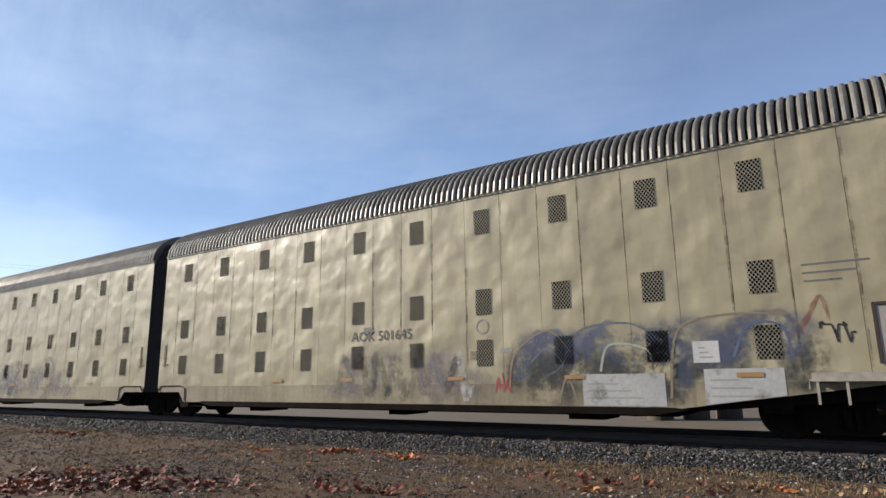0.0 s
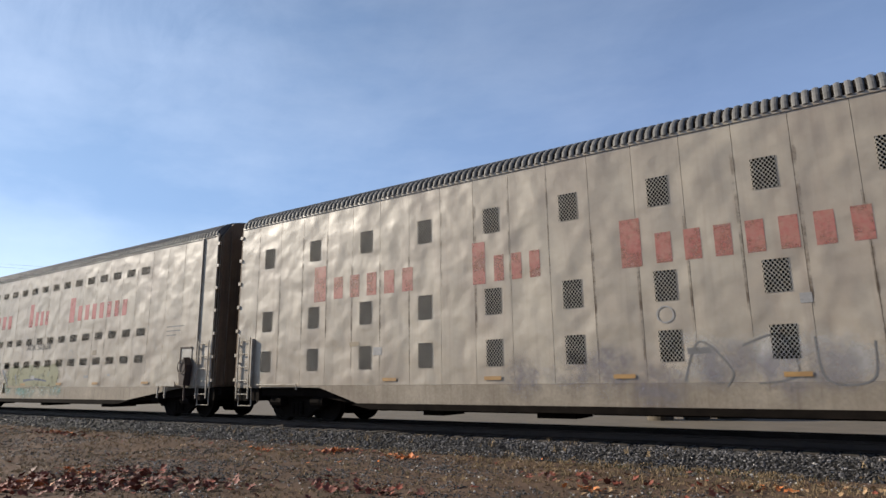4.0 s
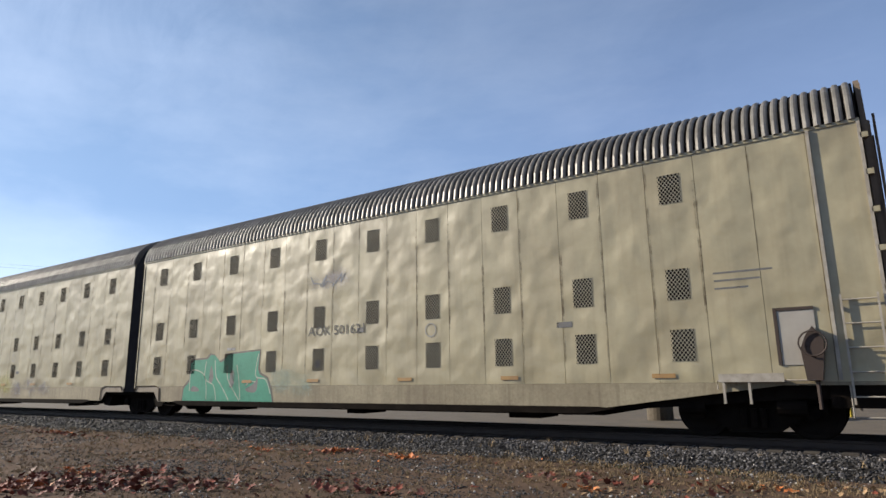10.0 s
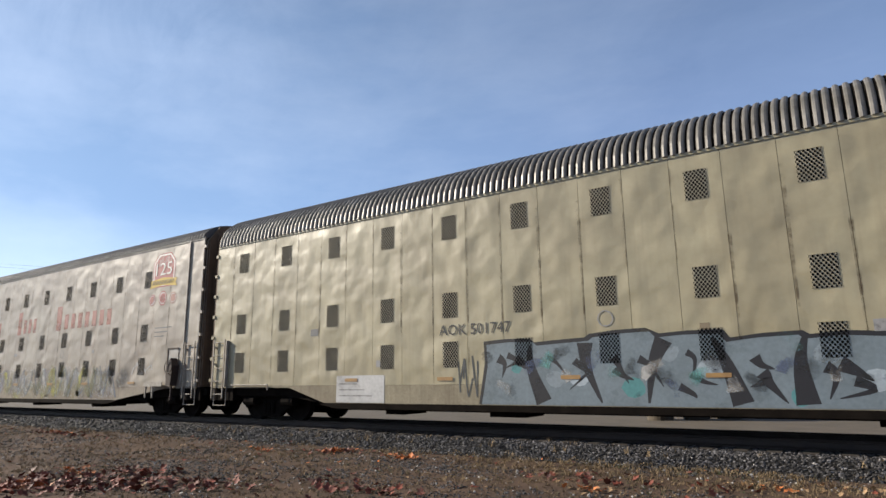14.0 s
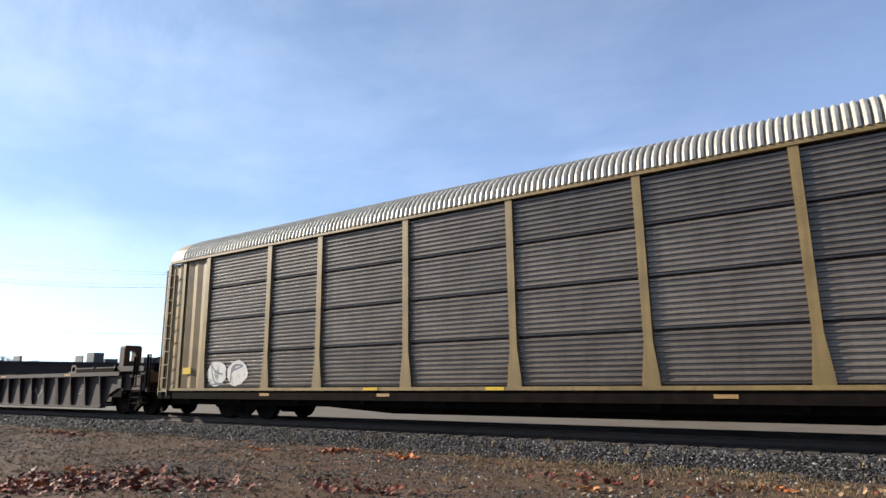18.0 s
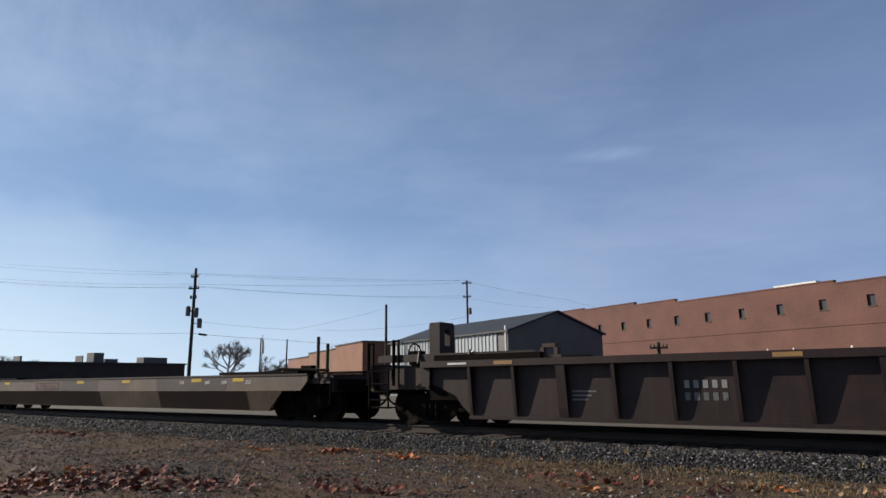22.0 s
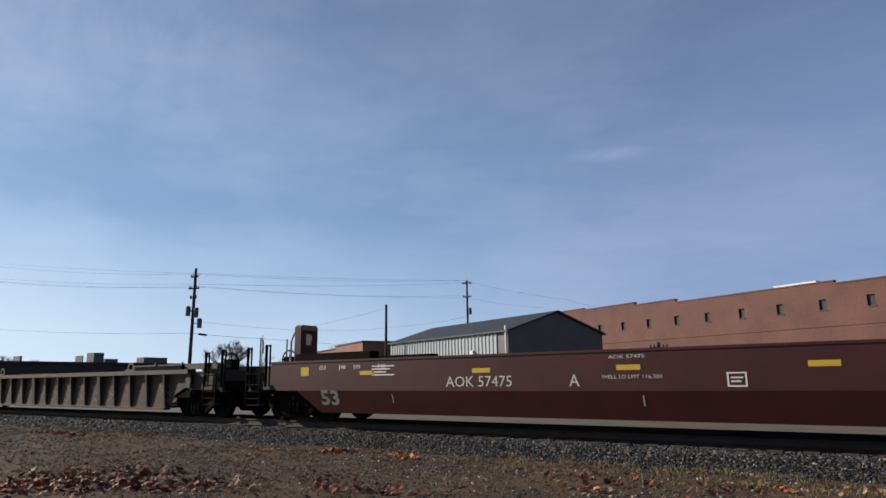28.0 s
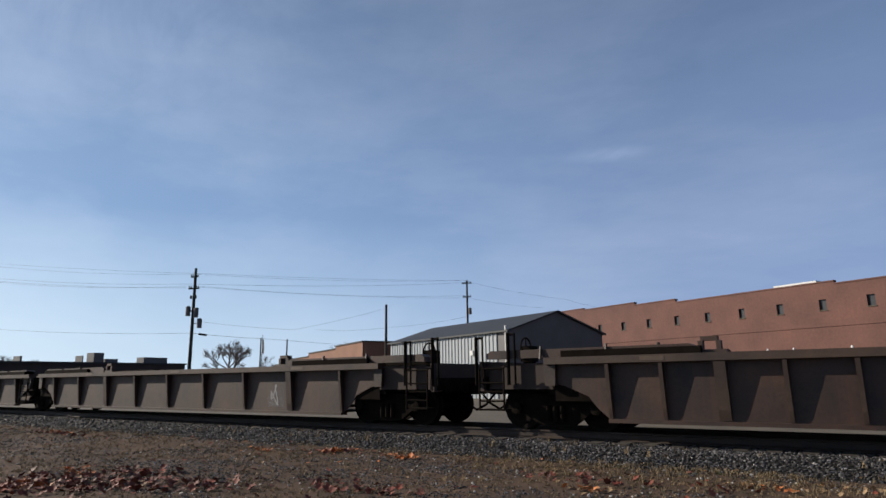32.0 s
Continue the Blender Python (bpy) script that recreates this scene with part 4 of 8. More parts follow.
def well_end(root, x, d, paint, coupler, top, bracket):
    """The end of a well body: deck over the truck, steps, uprights and guide bracket. d: direction of the body from the joint."""
    bm = bmesh.new()
    x0, x1 = sorted((x + d * (0.55 if coupler else 0.12), x + d * 3.1))
    box(bm, x0, x1, -1.05, 1.05, 0.80, 1.0)
    near_end = 2.35 if coupler else 0.3
    box(bm, *sorted((x + d * near_end, x + d * (near_end + 1.5))), -1.29, 1.29, 0.62, top - 0.12)
    box(bm, *sorted((x + d * 2.2, x + d * 2.8)), -1.25, 1.25, 0.75, 0.95)
    box(bm, *sorted((x + d * (0.6 if coupler else 0.2), x + d * 0.8)), -1.3, 1.3, 0.84, 1.12)
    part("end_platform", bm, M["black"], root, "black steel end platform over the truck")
    bm = bmesh.new()
    xs = x + d * (1.0 if coupler else 0.8 if d > 0 else 0.62)
    box(bm, xs - 0.3, xs + 0.3, -1.56, -1.25, 0.42, 0.45)
    box(bm, xs - 0.3, xs + 0.3, -1.56, -1.25, 0.80, 0.83)
    tall = not coupler and d < 0 and bracket
    for k in (-0.3, 0.3):
        zt = 2.55 if tall else 1.3
        path_tube(bm, [(xs + k, -1.56, 0.42), (xs + k, -1.56, zt), (xs + k + 0.03, -1.56, zt + 0.04), (xs + k + 0.09, -1.56, zt + 0.04), (xs + k + 0.12, -1.56, zt), (xs + k + 0.12, -1.56, zt - (1.0 if tall else 0.2))], 0.022)
    for z in (0.62, 1.0, 1.3):
        tube(bm, (xs - 0.3, -1.56, z), (xs + 0.3, -1.56, z), 0.02, 6)
    if paint not in TAN_PAINTS and (coupler or d < 0):
        part("step", bm, M["black"], root, "dark steel step ladder with upright rails")
    else:
        bm.free()
    if coupler and paint in TAN_PAINTS:
        # low end: deck, draft gear and a short grab rail
        bm = bmesh.new()
        box(bm, *sorted((x + d * 0.75, x + d * 2.6)), -1.42, 1.42, 1.02, 1.16)
        box(bm, *sorted((x + d * 0.62, x + d * 0.74)), -1.45, 1.45, 0.80, 1.22)
        part("end_deck", bm, M["well_brown"], root, "low brown end deck")
        for k in (0.9, 1.25):
            bm = bmesh.new()
            tube(bm, (x + d * k, -1.40, 1.16), (x + d * k, -1.40, 2.25 if k > 1 else 2.05), 0.045, 8)
            box(bm, x + d * k - 0.06, x + d * k + 0.06, -1.46, -1.34, 1.16, 1.26)
            part("stake", bm, M["well_rust"], root, "upright rusty stake post")
        bm = bmesh.new()
        path_tube(bm, [(x + d * 0.8, -1.45, 1.36), (x + d * 2.6, -1.45, 1.42), (x + d * 3.4, -1.40, 1.30)], 0.04, 8)
        part("pipe", bm, M["black"], root)
        bm = bmesh.new()
        box(bm, *sorted((x + d * 1.5, x + d * 1.9)), -1.40, -1.1, 1.16, 1.5)
        part("valve_box", bm, M["black"], root)
        bm = bmesh.new()
        path_tube(bm, [(x + d * 0.7, -1.47, 0.5), (x + d * 0.7, -1.47, 1.18), (x + d * 1.1, -1.47, 1.18), (x + d * 1.1, -1.47, 0.5)], 0.018)
        part("handrail", bm, M["black"], root)
        add_coupler(root, x + d * 0.6, d)
        add_truck(root, x + d * 2.25)
    elif coupler:
        bm = bmesh.new()
        box(bm, *sorted((x + d * 0.72, x + d * 2.34)), -1.30, 1.30, 0.86, top - 0.1)
        box(bm, *sorted((x + d * 0.62, x + d * 0.72)), -1.40, 1.40, 0.80, top - 0.04)
        part("end_deck", bm, M["well_in"], root, "dark end deck above the truck")
        bm = bmesh.new()
        stanchion_into(bm, xs - 0.45, -1.42, 0.95, top + 0.5)
        part("handrail", bm, M["black"], root, "upright black handrail post")
        bm = bmesh.new()
        stanchion_into(bm, xs + 0.35, -1.42, 0.95, top + 0.55)
        part("handrail", bm, M["black"], root, "upright black handrail post")
        bm = bmesh.new()
        xb = x + d * 1.35
        for k in range(16):
            a, b = 2 * math.pi * k / 16, 2 * math.pi * (k + 1) / 16
            tube(bm, (xb, -0.55 + 0.27 * math.cos(a), 1.72 + 0.27 * math.sin(a)), (xb, -0.55 + 0.27 * math.cos(b), 1.72 + 0.27 * math.sin(b)), 0.02, 6)
        for k in range(4):
            a = math.pi / 2 * k
            tube(bm, (xb, -0.55, 1.72), (xb, -0.55 + 0.27 * math.cos(a), 1.72 + 0.27 * math.sin(a)), 0.016, 5)
        box(bm, xb - 0.06, xb + 0.22, -0.72, -0.4, 1.45, 1.8)
        box(bm, xb - 0.02, xb + 0.18, -0.68, -0.44, 0.98, 1.45)
        part("hand_brake", bm, M["black"], root, "hand brake wheel and gear box")
        add_coupler(root, x + d * 0.6, d)
        add_truck(root, x + d * 2.25)
    if bracket:
        # upright guide plates for the containers, each with a slot near its top
        red = bracket > 0.95
        xb = x + d * (2.5 if coupler else 0.1 if red and d > 0 else 0.62)
        if not (red and not coupler and d < 0):
            for y in (-1.0,) if coupler else (-0.98, 1.0):
                bm = bmesh.new()
                hw, ht, z0, z1 = 0.32, 0.12 if red else 0.15, 0.98, top + bracket + (0.0 if coupler or red else 0.12)
                outer = [(y - hw, z0), (y + hw, z0), (y + hw, z1 - 0.06), (y + hw - 0.06, z1), (y - hw + 0.06, z1), (y - hw, z1 - 0.06)]
                slot = [(y - 0.11, z1 - 0.55), (y + 0.11, z1 - 0.55), (y + 0.11, z1 - 0.22), (y + 0.07, z1 - 0.16), (y - 0.07, z1 - 0.16), (y - 0.11, z1 - 0.22)]
                rings = [[bm.verts.new((xb + sx * ht, py, pz)) for py, pz in loop] for sx in (-1, 1) for loop in (outer, slot)]
                for i in range(6):
                    j = (i + 1) % 6
                    for p, q in ((0, 1), (3, 2), (2, 0), (1, 3)):
                        bm.faces.new((rings[p][i], rings[p][j], rings[q][j], rings[q][i]))
                guide = part("guide_bracket", bm, paint, root, "tall slotted container guide plate")
                if red:
                    bm = bmesh.new()
                    prism(bm, [(xb - ht - 0.004, z1 - 0.14), (xb + ht + 0.004, z1 - 0.14), (xb + ht + 0.004, z1 + 0.004), (xb - ht - 0.004, z1 + 0.004)], y - hw + 0.05, y + hw - 0.05)
                    part("tip", bm, M["rust_plate"], guide, "worn yellow tip")
    x0, x1 = sorted((x + d * (1.9 if paint in TAN_PAINTS else 2.6 if coupler else 0.9), x + d * (5.3 if coupler else 4.2)))
    for s in (-1, 1):
        bm = bmesh.new()
        box(bm, x0, x1, *sorted((s * 1.5, s * 1.15)), top + (0.055 if paint in (M["well_red"],) + TAN_PAINTS else 0.004), top + (0.24 if paint is M["well_red"] else 0.13))
        part("top_plate", bm, M["black"], root)


def well_side(root, L, ends, paint, kind, top, rib_step, chord):
    """Both sides of a well body: top chord, sheet with arched ends over the trucks, ribs."""
    (e0, q0), (e1, q1) = (((1.7, 3.5) if paint is M["well_red"] else (1.5, 3.2) if paint in TAN_PAINTS else (2.3, 3.5)) if e == "c" else (0.5, 1.65) for e in ends)
    e1, q1 = L - e1, L - q1
    z0 = 0.28
    for s in (-1, 1):
        near = s < 0
        if kind == "ribbed":
            bm = bmesh.new()
            pts = [(q0, z0), (q1, z0), (q1 + 0.25, 0.5), (q1 + 0.42, 0.72), (e1 - 0.3, 0.92), (e1, 0.98), (e1, top - 0.1), (e0, top - 0.1), (e0, 0.98), (e0 + 0.3, 0.92), (q0 - 0.42, 0.72), (q0 - 0.25, 0.5)]
            y0, y1 = sorted((s * 1.33, s * 1.30))
            prism(bm, pts, y0, y1)
            part("side_sheet", bm, paint, root)
            bm = bmesh.new()
            y0, y1 = sorted((s * 1.52, s * 1.22))
            box(bm, e0 - 0.08, e1 + 0.08, y0, y1, top - 0.14, top)
            part("top_chord", bm, chord, root)
            bm = bmesh.new()
            y0, y1 = sorted((s * 1.44, s * 1.2))
            box(bm, q0, q1, y0, y1, z0 - 0.05, z0 + 0.02)
            part("bottom_sill", bm, paint, root)
            if near:
                n = round((q1 - q0) / rib_step)
                step = (q1 - q0) / n
                def rib(w):
                    bm = bmesh.new()
                    v = []
                    for z, y in ((z0 + 0.03, -1.38), (0.5, -1.42), (top - 0.16, -1.51)):
                        v.append([bm.verts.new(p) for p in ((-w, -1.335, z), (-w, y, z), (w, y, z), (w, -1.335, z))])
                    for p, q in zip(v[:-1], v[1:]):
                        for i in range(3):
                            bm.faces.new((p[i], p[i + 1], q[i + 1], q[i]))
                    bm.faces.new(v[0][::-1])
                    bm.faces.new(v[-1])
                    return mesh_of(bm, "rib", chord)
                thin = cached(("rib", paint.name, chord.name, top), lambda: rib(0.035))
                wide = cached(("ribw", paint.name, chord.name, top), lambda: rib(0.10))
                for i in range(n + 1):
                    part("rib", wide if i % 5 == 2 else thin, None, root, "", pose(q0 + 0.04 + (step - 0.08 / n) * i, 0, 0))
                # upright end plates with a slotted foot
                for x, d in ((e0, 1), (e1, -1)):
                    def end_plate():
                        bm = bmesh.new()
                        prism(bm, [(0.0, 0.93), (0.22, 0.93), (0.24, top - 0.14), (-0.03, top - 0.14)], -1.44, -1.335)
                        return mesh_of(bm, "end_plate", chord)
                    part("end_plate", cached(("wplate", chord.name), end_plate), None, root, "", pose(x - 0.1, 0, 0))
        else:
            knee = 0.84
            bm = bmesh.new()
            y0, y1 = sorted((s * 1.53, s * 1.47))
            prism(bm, [(e0 + 0.25, knee), (e1 - 0.25, knee), (e1, knee + 0.25), (e1, top), (e0, top), (e0, knee + 0.25)], y0, y1)
            part("upper_side", bm, paint, root)
            bm = bmesh.new()
            a = [bm.verts.new((x, s * 1.53, knee - 0.004)) for x in (q0 - 0.75, q1 + 0.75)]
            b = [bm.verts.new((x, s * 1.34, z0)) for x in (q0, q1)]
            c = [bm.verts.new((x, s * 1.28, z0)) for x in (q0, q1)]
            e = [bm.verts.new((x, s * 1.47, knee - 0.004)) for x in (q0 - 0.75, q1 + 0.75)]
            for p, q in ((a, b), (b, c), (c, e), (e, a)):
                bm.faces.new((p[0], p[1], q[1], q[0]))
            bm.faces.new((a[0], b[0], c[0], e[0]))
            bm.faces.new((a[1], e[1], c[1], b[1]))
            part("lower_side", bm, paint, root)
            bm = bmesh.new()
            y0, y1 = sorted((s * 1.55, s * 1.42))
            box(bm, e0, e1, y0, y1, top, top + 0.05)
            part("top_chord", bm, chord, root)
    e0, e1 = q0 - 0.9, q1 + 0.9
    bm = bmesh.new()
    box(bm, e0 + 1.0, e1 - 1.0, -1.25, 1.25, z0, z0 + 0.06)
    for x in (e0 + 2.5, L / 2, e1 - 2.5):
        box(bm, x - 0.4, x + 0.4, -1.25, 1.25, z0 + 0.06, z0 + 0.14)
    part("well_floor", bm, M["well_in"], root)


WELL_LENGTH = {}


def well_car(s0, s1, kind, paint, label, ends, rib_step=1.0, top=1.5, chord=None, bracket=0.0, group="container well units of the train"):
    """One well body between the joints at s0 (rear) and s1. ends: 'c' for a coupler, 'j' for a shared truck, rear then front."""
    L = s1 - s0
    root = thing("well_car", label, "rail car", group)
    WELL_LENGTH[root.name] = L
    well_side(root, L, ends, paint, kind, top, rib_step, chord or paint)
    well_end(root, 0, 1, paint, ends[0] == "c", top, bracket)
    well_end(root, L, -1, paint, ends[1] == "c", top, bracket)
    if ends[0] == "j":
        add_truck(root, 0)
        bm = bmesh.new()
        box(bm, -0.6, 0.6, -1.2, 1.2, 0.78, 0.98)
        box(bm, -0.35, 0.35, -0.9, 0.9, 0.98, 1.25)
        box(bm, -0.55, 0.55, -1.0, 1.0, 0.55, 0.8)
        part("joint_platform", bm, M["black"], root)
    CARS.append((root, s0))
    return root


RIB_A = "brown steel container well body with deep side ribs, empty"
RIB_B = "dusty brown ribbed steel container well body with chalky graffiti, empty"
RED = "oxide red smooth-sided container well body with white lettering, empty"
TAN = "faded tan and brown smooth-sided container well body, empty"
MAROON = "dark maroon-brown smooth-sided container well body, empty"
W1 = [well_car(a, b, "ribbed", M["well_brown"], RIB_A, e, 1.06, bracket=0.92) for a, b, e in ((-357.9, -336.6, "jc"), (-377.7, -357.9, "jj"), (-398.2, -377.7, "cj"))]
F1 = [well_car(a, b, "smooth", M[p], lab, "cc", top=1.24, chord=M["well_brown"]) for a, b, p, lab in ((-422.4, -398.2, "well_tan", TAN), (-445.9, -422.4, "well_maroon", MAROON))]
R1 = [well_car(a, b, "smooth", M["well_red"], RED, e, top=1.57, bracket=1.05) for a, b, e in ((-467.7, -445.9, "jc"), (-487.1, -467.7, "jj"), (-508.4, -487.1, "cj"))]
RIB_C = "rusty red-brown ribbed steel container well body with chalky graffiti, empty"
W2 = [well_car(a, b, "ribbed", M["well_rust" if e == "cj" else "well_dust"], RIB_C if e == "cj" else RIB_B, e, 1.0, chord=M["well_ochre" if e == "jj" else "well_chord"]) for a, b, e in ((-529.95, -508.4, "jc"), (-549.4, -529.95, "jj"), (-571.0, -549.4, "cj"))]
W3 = [well_car(a, b, "ribbed", M["well_rust"], "rusty red-brown steel container well body with side ribs, empty", e, 2.0) for a, b, e in ((-591.5, -571.0, "jc"), (-612.0, -591.5, "jj"))]


# ---- lettering and graffiti on the autoracks ----
def flat(bm, pts, y, mi):
    f = bm.faces.new([bm.verts.new((x, y, z)) for x, z in pts])
    f.material_index = mi


def stroke(bm, x0, z0, x1, z1, w, y, mi):
    d = Vector((x1 - x0, z1 - z0))
    if d.length < 1e-4:
        return
    nrm = Vector((-d.y, d.x)).normalized() * w / 2
    flat(bm, [(x0 - nrm.x, z0 - nrm.y), (x1 - nrm.x, z1 - nrm.y), (x1 + nrm.x, z1 + nrm.y), (x0 + nrm.x, z0 + nrm.y)], y, mi)


def on_body(root, x, z):
    """A height raised, where need be, to the lower edge of the body that carries the paint."""
    return max(z, UNIT[root.name](x) + 0.01) if root.name in UNIT else z


def finish(name, bm, mats, root, label):
    """A painted layer on the near side of a body, kept within it."""
    for v in bm.verts:
        if v.co.y < -HALF:
            v.co.y = -HALF - 0.001 - (-HALF - v.co.y) * 0.42
            v.co.z = on_body(root, v.co.x, v.co.z)
    me = bpy.data.meshes.new(name)
    bm.to_mesh(me)
    bm.free()
    for m in mats:
        me.materials.append(M[m])
    ob = new(name, me)
    ob.parent = root
    return tagged(ob, label)


def blob(rng, cx, cz, w, h, n=14, square=0.55):
    pts = []
    for i in range(n):
        a = 2 * math.pi * i / n
        c, s = math.cos(a), math.sin(a)
        k = (abs(c) ** (2 / square / 2) + abs(s) ** (2 / square / 2)) ** (-square)
        j = rng.uniform(0.86, 1.1)
        pts.append((cx + c * k * w / 2 * j, cz + s * k * h / 2 * rng.uniform(0.9, 1.06)))
    return pts


def smooth(pts, k=4):
    out = []
    n = len(pts)
    for i in range(n - 1):
        p0, p1, p2, p3 = (Vector(pts[max(0, min(n - 1, j))]) for j in (i - 1, i, i + 1, i + 2))
        for m in range(k):
            u = m / k
            out.append(0.5 * ((2 * p1) + (p2 - p0) * u + (2 * p0 - 5 * p1 + 4 * p2 - p3) * u * u + (3 * p1 - p0 - 3 * p2 + p3) * u ** 3))
    out.append(Vector(pts[-1]))
    return out


def ribbon(bm, pts, w, y, mi, low=0.53):
    """A painted band along a curve, with ends a little rounded."""
    left, right = [], []
    n = len(pts)
    for i, p in enumerate(pts):
        d = (pts[min(n - 1, i + 1)] - pts[max(0, i - 1)])
        d = d.normalized() if d.length > 1e-6 else Vector((1, 0))
        nr = Vector((-d.y, d.x)) * w / 2 * (0.75 if i in (0, n - 1) else 1.0)
        ext = d * (w * 0.3 if i == n - 1 else -w * 0.3 if i == 0 else 0)
        for side, q in ((left, p + nr + ext), (right, p - nr + ext)):
            side.append(bm.verts.new((q.x, y - 0.00003 * i, max(low, q.y))))
    for i in range(n - 1):
        f = bm.faces.new((right[i], right[i + 1], left[i + 1], left[i]))
        f.material_index = mi


def piece(root, x0, x1, z0, z1, count, seed, fills, line, halo=None, edge=0.04):
    """A row of bulging sprayed shapes with thin outlines; they stand for unreadable graffiti and spell nothing."""
    rng = random.Random(seed)
    fills = ["s" + f if f.startswith("h") else f for f in fills.split()]
    line = "s" + line if line.startswith("h") else line
    w, h = (x1 - x0) / count, z1 - z0
    if halo:
        haze(root, x0 - 0.1, x1 + 0.1, z0, z1, halo, seed + 1000)
    for i in range(count):
        bm = bmesh.new()
        cx, cz = x0 + w * (i + 0.5), (z0 + z1) / 2 + rng.uniform(-0.05, 0.05) * h
        y = -HALF - 0.0095 - 0.0014 * (i % 2)
        lean = rng.uniform(-0.15, 0.2)
        outline = [(px + (pz - cz) * lean, pz) for px, pz in blob(rng, cx, cz, w * rng.uniform(0.95, 1.2), h * rng.uniform(0.85, 1.0), 9)]
        flat(bm, closed(outline, 4), y, 0)
        k = 1 - 2.2 * edge / min(w, h)
        flat(bm, closed([(cx + (px - cx) * k, cz + (pz - cz) * k) for px, pz in outline], 4), y - 0.0004, 1)
        for j in range(rng.choice((1, 2, 2))):
            ax, az = cx + rng.uniform(-0.25, 0.2) * w, cz + rng.uniform(0.05, 0.32) * h
            wedge(bm, smooth([(ax, az), (ax + rng.uniform(-0.1, 0.15) * w, az - 0.2 * h), (ax + rng.uniform(-0.15, 0.2) * w, az - rng.uniform(0.3, 0.5) * h)], 5), edge * rng.uniform(1.0, 2.4), edge * 0.5, y - 0.0008 - 0.0001 * j, 0)
        finish("graffiti", bm, [line, fills[rng.randrange(len(fills))]], root, "bulging sprayed graffiti shape with a thin outline")


def wedge(bm, pts, w0, w1, y, mi):
    """A tapering painted stroke along a curve."""
    left, right = [], []
    n = len(pts)
    for i, p in enumerate(pts):
        d = (pts[min(n - 1, i + 1)] - pts[max(0, i - 1)])
        d = d.normalized() if d.length > 1e-6 else Vector((1, 0))
        nr = Vector((-d.y, d.x)) * (w0 + (w1 - w0) * i / (n - 1)) / 2
        left.append(bm.verts.new((p.x + nr.x, y, max(0.53, p.y + nr.y))))
        right.append(bm.verts.new((p.x - nr.x, y, max(0.53, p.y - nr.y))))
    for i in range(n - 1):
        bm.faces.new((right[i], right[i + 1], left[i + 1], left[i])).material_index = mi


def block_piece(root, x0, x1, z0, z1, count, seed, fills, line, dabs=()):
    """A long sprayed piece: pale fill, uneven dark outline and bold wedges between the shapes."""
    rng = random.Random(seed)
    fills = fills.split()
    bm = bmesh.new()
    y = -HALF - 0.0095
    w, h = (x1 - x0) / count, z1 - z0
    top = []
    for i in range(count):
        a = x0 + w * i
        zt = z1 - rng.uniform(0.0, 0.16) * h
        top += [(a + 0.03, zt - rng.uniform(0, 0.05)), (a + w * 0.45, zt + rng.uniform(-0.06, 0.06)), (a + w * 0.94, zt - rng.uniform(-0.05, 0.08))]
    shape = [(x0 - 0.12, z0), (x1 + 0.05, z0), (x1 + 0.16, z0 + h * 0.6)] + top[::-1] + [(x0 + 0.05, z0 + h * 0.6)]
    flat(bm, [(px_ + (0.07 if px_ > (x0 + x1) / 2 else -0.07), pz + (0.075 if pz > z0 + 0.05 else 0)) for px_, pz in shape], y, 0)
    flat(bm, shape, y - 0.0004, 1)
    for i in range(count * 2):
        c = x0 + (x1 - x0) * (i + rng.uniform(0.2, 0.8)) / (count * 2)
        flat(bm, [(px_, min(z1 - 0.2 * h, max(z0 + 0.02, pz))) for px_, pz in blob(rng, c, z0 + h * rng.uniform(0.12, 0.75), w * rng.uniform(0.2, 0.42), h * rng.uniform(0.14, 0.34), 12)], y - 0.0007 - 0.0001 * (i % 3), 1 + i % len(fills))
    for i in range(count + 1):
        a = x0 + w * i
        if 0 < i < count:
            lean = rng.uniform(-0.25, 0.25) * w
            q = smooth([(a + lean, z1 - 0.1 * h), (a + lean * 0.2 + rng.uniform(-0.1, 0.1) * w, z0 + h * 0.55), (a - lean, z0 + 0.06)])
            if rng.random() < 0.5:
                wedge(bm, q, w * 0.28, 0.04, y - 0.0012, 0)
            else:
                wedge(bm, q, 0.05, w * 0.3, y - 0.0012, 0)
        for k in range(3):
            ax, az = a + w * rng.uniform(0.2, 0.8), z0 + h * rng.uniform(0.25, 0.8)
            if ax > x1 - 0.2:
                continue
            q = smooth([(ax, az), (ax + rng.uniform(0.05, 0.2) * w, az - 0.1 * h), (ax + rng.uniform(-0.2, 0.35) * w, max(z0 + 0.08, az - rng.uniform(0.1, 0.4) * h))])
            wedge(bm, q, w * rng.uniform(0.1, 0.24), 0.015, y - 0.0016 - 0.0002 * k, 0)
    finish("graffiti", bm, [line] + fills, root, "long sprayed graffiti with pale fill and bold dark wedges")
    for i in range(count * 4 if dabs else 0):
        ax, az = x0 + (x1 - x0) * (i + rng.uniform(0.2, 0.8)) / (count * 4), z0 + h * rng.uniform(0.1, 0.7)
        soft_band(root, [(ax, az), (ax + rng.uniform(-0.12, 0.12) * w, az + 0.09 * h), (ax + rng.uniform(-0.2, 0.25) * w, az + rng.uniform(0.15, 0.25) * h)], w * rng.uniform(0.12, 0.3), w * rng.uniform(0.08, 0.2), dabs[i % len(dabs)], 0.0125)


